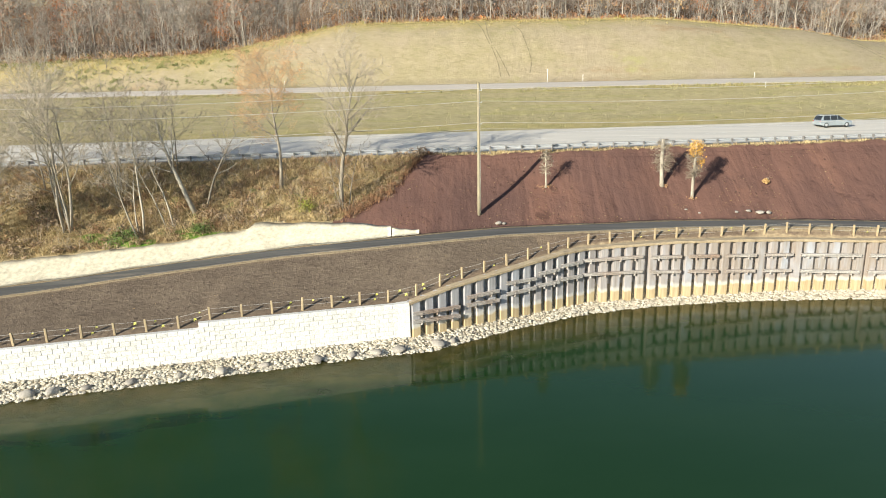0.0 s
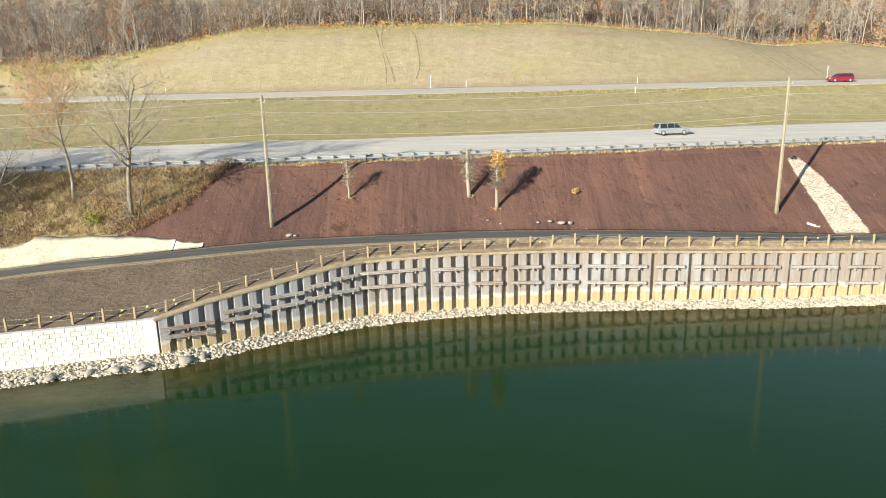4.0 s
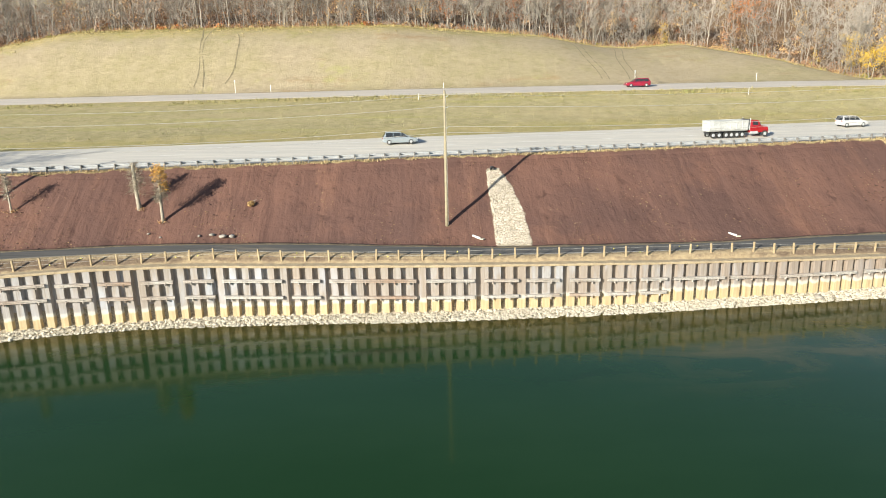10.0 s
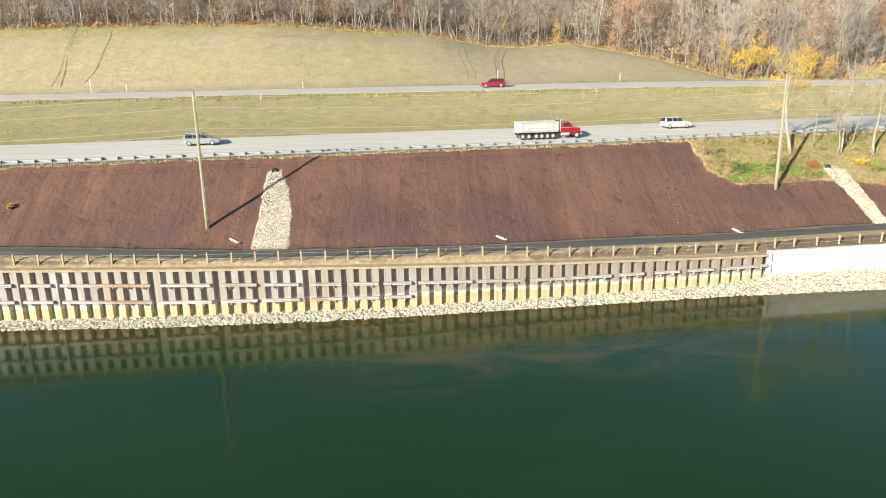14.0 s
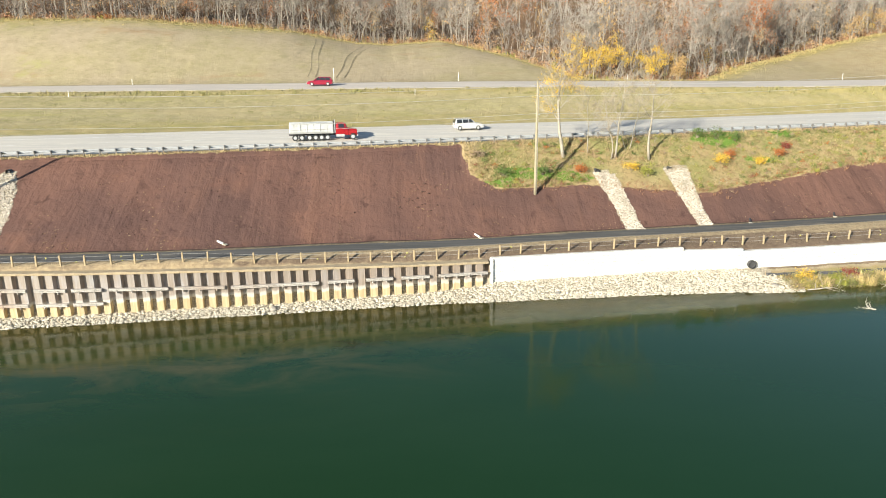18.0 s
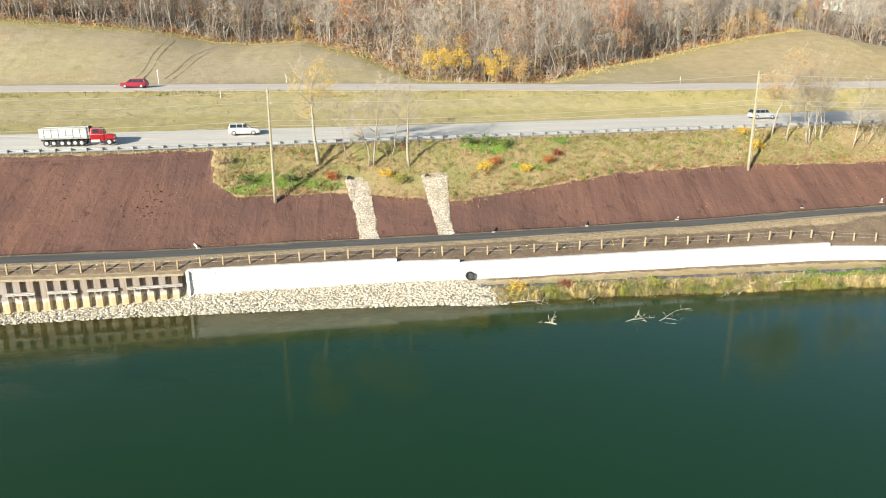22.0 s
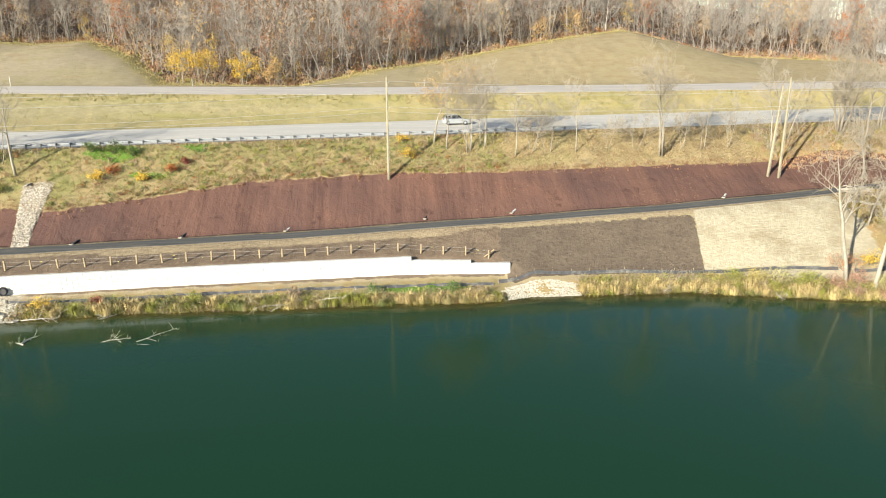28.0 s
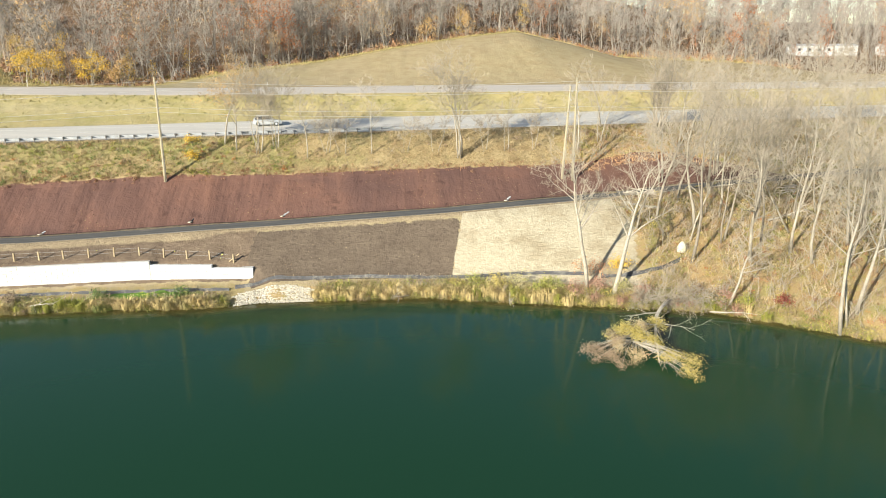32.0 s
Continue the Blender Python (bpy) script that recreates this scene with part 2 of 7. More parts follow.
def ground_material():
    n = Nodes("mixed_ground")
    p = n.pos()
    big, mid, fine, tiny = n.noise(p, 0.05, 4), n.noise(p, 0.35, 5), n.noise(p, 2.2, 5, 0.65), n.noise(p, 9.0, 4)
    jag = n.math("MULTIPLY", n.math("SUBTRACT", n.noise(p, 0.9, 5, 0.65), 0.5), 0.9)

    def mask(name, soft=0.08):
        return n.ramp(n.math("ADD", n.attr(name), jag), 0.5 - soft, 0.5 + soft)

    # dry hillside grass in mottled clumps
    clump = n.noise(n.stretch(p, 0.7, 1.0, 1.0), 0.85, 6, 0.72, 0.6)
    col = n.mix(n.ramp(mid, 0.32, 0.68), (0.362, 0.302, 0.192), (0.308, 0.265, 0.150))
    col = n.mix(n.ramp(big, 0.42, 0.60), col, (0.352, 0.290, 0.196))
    col = n.mix(n.math("MULTIPLY", n.ramp(clump, 0.50, 0.68), 0.5), col, (0.225, 0.185, 0.095))
    col = n.mix(n.math("MULTIPLY", n.ramp(clump, 0.46, 0.32), 0.4), col, (0.47, 0.385, 0.25))
    russet_patch = n.noise(n.stretch(p, 0.6, 1.4, 1.0), 0.075, 6, 0.7)
    col = n.mix(n.math("MULTIPLY", n.ramp(russet_patch, 0.58, 0.68), 0.6), col, (0.30, 0.195, 0.105))
    col = n.mix(n.math("MULTIPLY", n.ramp(n.noise(p, 0.11, 6, 0.7), 0.60, 0.72), 0.6), col, (0.33, 0.315, 0.12))
    east = n.ramp(n.node("ShaderNodeSeparateXYZ", Vector=p).outputs[0], 185, 225)
    col = n.mix(n.math("MULTIPLY", east, 0.75), col, n.mix(n.ramp(n.noise(p, 0.38, 6, 0.72), 0.42, 0.64), (0.405, 0.325, 0.185), (0.325, 0.240, 0.125)))
    # olive mown median with yellow-green streaks along the carriageways
    mead = n.mix(n.ramp(mid, 0.32, 0.68), (0.352, 0.302, 0.178), (0.308, 0.268, 0.145))
    mead = n.mix(n.math("MULTIPLY", n.ramp(clump, 0.48, 0.66), 0.55), mead, (0.205, 0.185, 0.075))
    mead = n.mix(n.math("MULTIPLY", n.ramp(clump, 0.46, 0.36), 0.5), mead, (0.44, 0.38, 0.20))
    band = n.noise(n.stretch(p, 0.03, 0.4, 0.3), 1.0, 5, 0.65)
    mead = n.mix(n.math("MULTIPLY", n.ramp(band, 0.52, 0.70), 0.55), mead, (0.315, 0.295, 0.100))
    mead = n.mix(n.math("MULTIPLY", n.ramp(band, 0.46, 0.36), 0.5), mead, (0.37, 0.30, 0.18))
    col = n.mix(mask("median", 0.2), col, mead)
    # rough bank
    rough = n.mix(n.ramp(mid, 0.35, 0.65), (0.40, 0.31, 0.17), (0.27, 0.20, 0.10))
    rough = n.mix(n.ramp(fine, 0.5, 0.72), rough, (0.17, 0.13, 0.06))
    col = n.mix(mask("bank", 0.2), col, rough)
    lush = n.mix(n.ramp(n.noise(p, 0.28, 4), 0.42, 0.6), (0.25, 0.235, 0.095), (0.34, 0.26, 0.135))
    lush = n.mix(n.ramp(fine, 0.52, 0.72), lush, (0.15, 0.13, 0.055))
    col = n.mix(mask("lush", 0.3), col, lush)
    col = n.mix(n.math("MULTIPLY", mask("rim", 0.3), 0.8), col, n.mix(n.ramp(mid, 0.4, 0.6), (0.40, 0.315, 0.125), (0.29, 0.25, 0.09)))
    # forest floor
    floor = n.mix(n.ramp(fine, 0.35, 0.65), (0.27, 0.165, 0.09), (0.13, 0.088, 0.058))
    col = n.mix(mask("wood"), col, floor)
    # autumn undergrowth
    under = n.mix(n.ramp(n.noise(p, 0.3, 5, 0.65), 0.4, 0.6), (0.38, 0.265, 0.13), (0.33, 0.27, 0.13))
    under = n.mix(n.ramp(n.noise(p, 0.22, 4), 0.54, 0.66), under, (0.28, 0.26, 0.09))
    col = n.mix(mask("under"), col, under)
    # green growth
    col = n.mix(mask("green"), col, n.mix(fine, (0.16, 0.27, 0.05), (0.10, 0.17, 0.03)))
    # fresh red-brown topsoil: raked furrows down the slope, slumps, scuffs and crumbs
    furrow = n.noise(n.stretch(p, 1.25, 0.09, 0.09), 1.0, 2, 0.5, 0.25)
    raked = n.ramp(n.noise(p, 0.045, 3), 0.40, 0.60)
    rill = n.noise(n.stretch(p, 0.36, 0.045, 0.045), 1.0, 4, 0.6, 0.4)
    patch = n.noise(p, 0.055, 5, 0.6)
    slump = n.noise(n.stretch(p, 1.0, 0.8, 0.8), 0.55, 4, 0.62, 0.4)
    soil = n.mix(n.ramp(patch, 0.40, 0.60), (0.112, 0.065, 0.055), (0.150, 0.082, 0.064))
    soil = n.mix(n.math("MULTIPLY", n.ramp(n.noise(p, 0.14, 5, 0.65), 0.54, 0.70), 0.6), soil, (0.180, 0.094, 0.068))
    # furrow, rill and slump hollows painted darker, rill crests lighter, as relief shade
    soil = n.mix(n.math("MULTIPLY", n.math("MULTIPLY", n.ramp(furrow, 0.48, 0.66), 0.30), raked), soil, (0.070, 0.040, 0.035))
    soil = n.mix(n.math("MULTIPLY", n.ramp(rill, 0.52, 0.70), 0.34), soil, (0.078, 0.045, 0.039))
    soil = n.mix(n.math("MULTIPLY", n.ramp(rill, 0.46, 0.30), 0.35), soil, (0.195, 0.105, 0.074))
    soil = n.mix(n.math("MULTIPLY", n.ramp(slump, 0.60, 0.70), 0.6), soil, (0.056, 0.031, 0.027))
    soil = n.mix(n.math("MULTIPLY", n.ramp(tiny, 0.58, 0.78), 0.15), soil, (0.05, 0.026, 0.022))
    soil = n.mix(n.math("MULTIPLY", n.ramp(n.noise(p, 5.0, 3), 0.735, 0.78), 0.7), soil, (0.40, 0.28, 0.19))
    col = n.mix(mask("soil", 0.06), col, soil)
    # brown loam between the walls and the path
    loam = n.mix(n.ramp(mid, 0.35, 0.65), (0.195, 0.145, 0.102), (0.138, 0.100, 0.072))
    loam = n.mix(n.ramp(fine, 0.5, 0.7), loam, (0.235, 0.178, 0.122))
    loam = n.mix(n.ramp(n.noise(p, 4.0, 3), 0.73, 0.77), loam, (0.40, 0.34, 0.25))
    col = n.mix(mask("loam", 0.05), col, loam)
    dark = n.mix(n.ramp(mid, 0.35, 0.65), (0.130, 0.100, 0.074), (0.168, 0.130, 0.095))
    col = n.mix(mask("dark", 0.04), col, n.mix(n.ramp(fine, 0.5, 0.75), dark, (0.082, 0.062, 0.050)))
    # sandy verge
    sand = n.mix(n.ramp(fine, 0.4, 0.65), (0.38, 0.30, 0.19), (0.27, 0.205, 0.13))
    col = n.mix(mask("sand", 0.12), col, sand)
    # straw matting
    straw = n.mix(n.ramp(fine, 0.38, 0.66), (0.51, 0.45, 0.325), (0.41, 0.35, 0.245))
    straw = n.mix(n.ramp(n.noise(p, 0.2, 5, 0.65), 0.48, 0.64), straw, (0.36, 0.30, 0.20))
    col = n.mix(mask("straw", 0.05), col, straw)
    # stone rubble under the riprap
    col = n.mix(mask("rubble", 0.1), col, n.mix(n.ramp(tiny, 0.4, 0.6), (0.50, 0.44, 0.34), (0.22, 0.19, 0.14)))
    # river bed
    bed = n.mix(n.ramp(mid, 0.4, 0.6), (0.30, 0.25, 0.10), (0.13, 0.13, 0.05))
    bed = n.mix(n.ramp(fine, 0.5, 0.7), bed, (0.42, 0.32, 0.14))
    col = n.mix(mask("bed"), col, bed)
    h = n.math("ADD", n.math("MULTIPLY", fine, 0.6), n.math("MULTIPLY", tiny, 0.4))
    h = n.math("ADD", h, n.math("MULTIPLY", clump, 0.9))
    h = n.math("MULTIPLY", h, n.math("SUBTRACT", 1.0, n.math("MULTIPLY", n.attr("soil"), 0.75)))
    lumps = n.math("ADD", n.math("MULTIPLY", n.math("MULTIPLY", furrow, raked), -0.45), n.math("ADD", n.math("MULTIPLY", rill, -1.3), n.math("MULTIPLY", slump, -1.2)))
    h = n.math("ADD", h, n.math("MULTIPLY", lumps, n.attr("soil")))
    return n.done(col, 0.95, n.bump(h, 0.7, 0.25), Specular_IOR_Level=0.1)


M["ground"] = ground_material()


def water_material():
    n = Nodes("river_water")
    p = n.pos()
    murk = n.noise(n.stretch(p, 0.5, 1.0, 1), 0.10, 4)
    deep = n.mix(n.ramp(murk, 0.4, 0.65), (0.0110, 0.0365, 0.0105), (0.0135, 0.0405, 0.0130))
    xx = n.node("ShaderNodeSeparateXYZ", Vector=p).outputs[0]
    # bluer base towards +x: reflected sky blue put into the colour
    deep = n.mix(n.ramp(xx, 100, 190), deep, (0.0106, 0.0425, 0.0190))
    shallow = n.mix(n.ramp(n.noise(p, 0.5, 4), 0.4, 0.65), (0.120, 0.098, 0.032), (0.060, 0.062, 0.020))
    # clouds of amber silt and weed under the surface
    silt = n.noise(n.stretch(p, 0.45, 1.0, 1), 0.17, 7, 0.66, 0.8)
    near = n.ramp(n.attr("murk"), 1.0, 0.62)
    deep = n.mix(n.math("MULTIPLY", n.math("MULTIPLY", n.ramp(silt, 0.46, 0.68), near), n.math("MULTIPLY", n.ramp(xx, 68, 88), n.ramp(xx, 124, 106))), deep, (0.085, 0.074, 0.028))
    deep = n.mix(n.math("MULTIPLY", n.ramp(n.noise(n.stretch(p, 0.4, 1, 1), 0.14, 6, 0.65, 1.0), 0.56, 0.68), n.math("MULTIPLY", near, 0.7)), deep, (0.004, 0.011, 0.005))
    deep = n.mix(n.ramp(n.math("ADD", n.attr("murk"), n.math("MULTIPLY", n.math("SUBTRACT", n.noise(n.stretch(p, 0.5, 1.0, 1), 0.25, 5), 0.5), 0.45)), 0.10, 0.66), shallow, deep)
    n.set(n.bsdf.inputs["Base Color"], deep)
    n.set(n.bsdf.inputs["Roughness"], 0.08)
    n.set(n.bsdf.inputs["IOR"], 1.205)
    wave = n.math("ADD", n.noise(n.stretch(p, 0.6, 1.0, 1), 1.3, 3), n.math("MULTIPLY", n.noise(p, 5.0, 2), 0.25))
    n.set(n.bsdf.inputs["Normal"], n.bump(wave, 0.08, 0.06))
    clear = n.nt.nodes.new("ShaderNodeBsdfTransparent")
    clear.inputs[0].default_value = (0.85, 0.82, 0.50, 1)
    gloss = n.nt.nodes.new("ShaderNodeBsdfGlossy")
    gloss.inputs["Roughness"].default_value = 0.05
    fres = n.node("ShaderNodeFresnel", IOR=1.12)
    top = n.nt.nodes.new("ShaderNodeMixShader")
    n.set(top.inputs[0], fres.outputs[0])
    n.set(top.inputs[1], clear.outputs[0])
    n.set(top.inputs[2], gloss.outputs[0])
    both = n.nt.nodes.new("ShaderNodeMixShader")
    haze = n.math("ADD", n.attr("murk"), n.math("MULTIPLY", n.math("SUBTRACT", n.noise(p, 0.16, 4), 0.5), 0.5))
    n.set(both.inputs[0], n.ramp(haze, -0.25, 0.45))
    n.set(both.inputs[1], top.outputs[0])
    n.set(both.inputs[2], n.bsdf.outputs[0])
    n.nt.links.new(both.outputs[0], n.nt.nodes["Material Output"].inputs["Surface"])
    return n.mat


M["water"] = water_material()

# ---- mesh helpers ----


class Acc:
    """Collects vertices and faces of one mesh."""

    def __init__(self):
        self.v, self.f = [], []

    def add(self, v, f):
        k = len(self.v)
        self.v += [tuple(p) for p in v]
        self.f += [tuple(i + k for i in q) for q in f]
        return self

    def box(self, cx, cy, cz, sx, sy, sz, bevel=0.0, m=None):
        x, y, z, b = sx / 2, sy / 2, sz / 2, min(bevel, sx / 3, sy / 3, sz / 3)
        if b <= 0:
            v = [(i * x, j * y, k * z) for k in (-1, 1) for j in (-1, 1) for i in (-1, 1)]
            f = [(0, 2, 3, 1), (4, 5, 7, 6), (0, 1, 5, 4), (2, 6, 7, 3), (0, 4, 6, 2), (1, 3, 7, 5)]
        else:
            ring = [(x - b, -y), (x, -y + b), (x, y - b), (x - b, y), (-x + b, y), (-x, y - b), (-x, -y + b), (-x + b, -y)]
            inner = [(max(-x + b, min(x - b, px)), max(-y + b, min(y - b, py))) for px, py in ring]
            v = [(*q, -z) for q in inner] + [(*q, -z + b) for q in ring] + [(*q, z - b) for q in ring] + [(*q, z) for q in inner]
            f = [tuple(range(7, -1, -1)), tuple(range(24, 32))]
            f += [(8 * r + i, 8 * r + (i + 1) % 8, 8 * r + 8 + (i + 1) % 8, 8 * r + 8 + i) for r in range(3) for i in range(8)]
        v = [Vector(p) + Vector((cx, cy, cz)) for p in v]
        return self.add([m @ p for p in v] if m else v, f)

    def tube(self, pts, radii, sides=5, closed=True):
        k, n = len(self.v), len(pts)
        pts = [Vector(p) for p in pts]
        for i, p in enumerate(pts):
            d = (pts[min(i + 1, n - 1)] - pts[max(i - 1, 0)]).normalized()
            a = d.cross(Vector((0.31, 0.95, 0.05))).normalized() if abs(d.z) > 0.3 else d.cross(Vector((0, 0, 1))).normalized()
            b = d.cross(a)
            for s in range(sides):
                w = 2 * math.pi * s / sides
                self.v.append(tuple(p + radii[i] * (math.cos(w) * a + math.sin(w) * b)))
        for i in range(n - 1):
            for s in range(sides):
                t = (s + 1) % sides
                self.f.append((k + i * sides + s, k + i * sides + t, k + (i + 1) * sides + t, k + (i + 1) * sides + s))
        if closed:
            self.f.append(tuple(range(k + sides - 1, k - 1, -1)))
            self.f.append(tuple(range(k + (n - 1) * sides, k + n * sides)))
        return self

    def mesh(self, name, mat, smooth=False):
        me = bpy.data.meshes.new(name)
        me.from_pydata(self.v, [], self.f)
        me.materials.append(M[mat] if isinstance(mat, str) else mat)
        me.polygons.foreach_set("use_smooth", [smooth] * len(me.polygons))
        me.update()
        return me


def part(name, acc, mat, parent=None, label="", smooth=False):
    ob = new(name, acc.mesh(name, mat, smooth) if isinstance(acc, Acc) else acc)
    if parent is not None:
        ob.parent = parent
    if label:
        ob["label"] = label
    return ob


def thing(name, at, label, category, group="", kind="", turn=0.0):
    ob = new(name)
    ob.empty_display_size = 0.2
    ob.location, ob.rotation_euler = at, (0, 0, turn)
    ob.matrix_basis = Matrix.Translation(at) @ Matrix.Rotation(turn, 4, "Z")
    return tagged(ob, label, category, group, kind)


def big_mesh(name, V, F, mat, smooth=False):
    """A mesh from numpy arrays: V (n, 3), F (m, 3 or 4)."""
    me = bpy.data.meshes.new(name)
    V, F = np.ascontiguousarray(V, np.float32), np.ascontiguousarray(F, np.int32)
    me.vertices.add(len(V))
    me.vertices.foreach_set("co", V.ravel())
    me.loops.add(F.size)
    me.loops.foreach_set("vertex_index", F.ravel())
    me.polygons.add(len(F))
    me.polygons.foreach_set("loop_start", np.arange(0, F.size, F.shape[1], dtype=np.int32))
    me.materials.append(M[mat])
    me.update(calc_edges=True)
    me.validate()
    me.polygons.foreach_set("use_smooth", np.full(len(me.polygons), smooth, bool))
    return me


# ---- the plan: lines that run along the river, as functions of x ----


def line(*pairs):
    xs, vs = [p[0] for p in pairs], [p[1] for p in pairs]
    return lambda x: np.interp(x, xs, vs)


y_shore = line((-300, -20), (-60, 40.5), (-33, 48), (-18, 52), (-8.7, 54.6), (-1, 56.4), (7, 61.4), (14.5, 65), (22, 66.9), (31, 67.8), (45, 67.7), (57, 67.1), (74, 67.4), (80, 67.7),
               (101, 69.4), (118, 70.9), (128, 71.1), (140, 71.7), (157, 71.8), (169, 72.7), (186, 73), (209, 73.3), (214, 74.6), (232, 74.6), (248, 71.1), (262, 68), (269, 63.5), (276, 58.5), (290, 48), (400, -20))
y_wall = line((-300, -20), (-45, 46.87), (-2.9, 57.9), (14.7, 67), (24, 68.5), (36, 69.8), (60, 69.4), (80, 69.8), (101, 71.6), (118, 73.4), (123.7, 74.2), (146.8, 76.4), (153.3, 76.5), (176, 78.6), (200.7, 80.4), (211.8, 79.9))
z_walltop = line((-45, 3.45), (-19.8, 3.45), (-19.6, 3.95), (-3, 3.8), (-2.8, 3.9), (1, 4.7), (6.4, 5.4), (12.2, 6.15), (24, 6.3), (31, 6.15), (42, 5.75), (54, 5.5), (78, 4.95), (98, 4.3), (116, 3.8), (123.6, 3.65),
                 (123.8, 3.95), (146.7, 3.95), (146.9, 3.6), (153.2, 3.6), (153.4, 3.3), (200.6, 3.4), (200.8, 2.95), (207.9, 2.85), (208.1, 2.5), (211.8, 2.45))
z_rocktop = line((-45, 1.0), (-20, 0.7), (0, 0.75), (14, 0.6), (31, 0.5), (54, 0.35), (100, 0.4), (116, 0.6), (124, 1.1), (150, 1.2), (160, 1.2), (212, 1.2))
z_path = line((-300, 4.5), (-45, 5.2), (-35, 5.5), (-15, 6.6), (-2, 7.2), (6, 7.3), (15, 7.2), (35, 6.9), (54, 6.2), (67, 5.7), (80, 5.5), (94, 5.2), (104, 5.0), (123, 4.6), (150, 4.5), (184, 4.6), (214, 5.7), (244, 7.3), (270, 8.6), (300, 9.5), (500, 12))
y_far = line((-300, -10), (-60, 51.5), (-39, 59.7), (-26, 64.2), (-15.6, 67), (-2, 69), (7.2, 71.4), (26, 74.2), (45, 74.7), (56, 74.1), (68, 73.9), (80.3, 74.3), (92, 75.2), (106, 77.6), (117, 79), (134.9, 82), (154.4, 84.3),
             (181, 88), (193, 88.7), (207, 89.8), (222.6, 90.3), (235.6, 90.5), (252, 92.2), (269.5, 95), (300, 101), (400, 125))
y_rail = line((-300, 40), (-60, 74.9), (23.2, 84.9), (170, 102.4), (230, 109.5), (300, 117.8), (500, 140))
z_rail = line((-300, 14), (110, 14.0), (190, 14.7), (280, 15.4), (400, 16), (900, 17))
z_road = line((-300, 15.4), (150, 15.3), (191, 15.6), (240, 16.1), (340, 16.6), (900, 17.5))
y_road2 = line((-900, 129), (200, 129), (340, 140), (900, 190))
z_road2 = line((-900, 20.0), (-90, 20.15), (55, 20.4), (130, 20.3), (190, 19.65), (340, 19.7), (900, 20))
y_crest = line((-900, 150), (-100, 152), (-49, 158), (-20, 171), (52, 177), (112, 187), (125, 187), (140, 170), (152, 152), (178, 151), (195, 165), (212, 180), (264, 205), (300, 207), (330, 190), (480, 195), (900, 260))
z_crest = line((-900, 26), (-99, 26.3), (-74, 27.2), (-49, 28.1), (-34, 31.5), (-20, 34.7), (10, 35), (52, 35.1), (89, 32.2), (104, 29.4), (112, 29.0), (125, 29.7), (140, 25.8), (152, 20.9), (178, 19.9), (195, 23), (212, 24.8), (230, 28), (250, 31),
               (264, 32.5), (278, 29.4), (293, 25.4), (324, 24), (344, 21.4), (363, 20.6), (480, 20.8), (900, 22))
rise = line((-900, 0.17), (60, 0.18), (120, 0.22), (150, 0.24), (180, 0.24), (230, 0.23), (290, 0.21), (330, 0.19), (400, 0.15), (450, 0.14), (900, 0.04))
further = line((-900, 0.9), (240, 0.9), (340, 0.35), (400, 0.0), (900, 0.0))
WALL_END = 212.0


def profile(x):
    """Heights across the valley at x: rows of y, z."""
    ys, yf, yr, yc = y_shore(x), y_far(x), y_rail(x), y_crest(x)
    yn = yf - 2.9
    if x < WALL_END:
        yw = y_wall(x)
        bank = [(yw + 0.05, z_rocktop(x)), (yw + 0.35, z_walltop(x) - 0.12)]
    else:
        k = min(1.0, (x - WALL_END) / 3.0)
        y0 = ys + 2.6 if k >= 1 else (1 - k) * (y_wall(WALL_END) + 0.05) + k * (ys + 2.6)
        bank = [(y0, 1.25), (y0 + 0.4 + 0.6 * k, 2.3 - 0.75 * k)]
    zp, zr, zo = z_path(x), z_rail(x), z_road(x)
    y2, z2 = y_road2(x), z_road2(x)
    rows = [(-2500, 6), (-110, 5), (-85, -3), (ys - 14, -3.3), (ys - 5, -1.7), (ys, -0.03), *bank, (yn - 0.8, zp - 0.16), (yn - 0.1, zp - 0.04), (yf + 0.1, zp - 0.04), (yf + 0.9, zp + 0.03),
            ((yf + 0.9 + yr - 0.8) / 2, (zp + zr) / 2 - 0.15), (yr - 0.9, zr - 0.05), (yr + 0.9, zr), (yr + 14, zo), (yr + 15.5, zo - 0.15),
            (yr + 15.5 + 0.4 * (y2 - yr - 16), zo - 0.15 + 0.33 * (z2 - zo)), (y2 - 0.8, z2 - 0.05), (y2 + 11.2, z2 + 0.72), (y2 + 14, z2 + 0.75)]
    ya, za, zc = y2 + 14, z2 + 0.75, max(z_crest(x), z2 + 0.2)
    yc = max(yc, ya + 4)
    for k in (0.2, 0.4, 0.6, 0.8, 0.92, 1.0):
        rows.append((ya + (yc - ya) * k, za + (zc - za) * math.sin(k * math.pi / 2) ** 1.15))
    zh = zc + 130 * rise(x)
    rows += [(yc + 8, zc - 0.2 + 4 * rise(x)), (yc + 130, zh), (yc + 330, zh + 200 * rise(x) * further(x)), (2500, zh + 200 * rise(x) * further(x) + 5)]
    return np.array(rows)


STEPS = [3, 3, 8, 6, 6, 4, 1, 6, 1, 4, 2, 9, 9, 2, 8, 2, 8, 8, 2, 6, 3, 3, 3, 3, 2, 2, 3, 12, 4, 6]


def height(x, y):
    r = profile(float(x))
    return float(np.interp(y, r[:, 0], r[:, 1]))


y_soil_top = line((-10.6, 71.5), (-5.4, 75.6), (-1.7, 81.4), (0, 84), (122.6, 97.0), (122.9, 91), (126.5, 88.6), (138.5, 90.2), (148, 90), (155, 90), (179, 96.4), (196, 98.3), (228, 99.8), (251, 100.9), (258, 101.8), (266, 104.6), (272, 105.2), (278, 103), (288, 99))


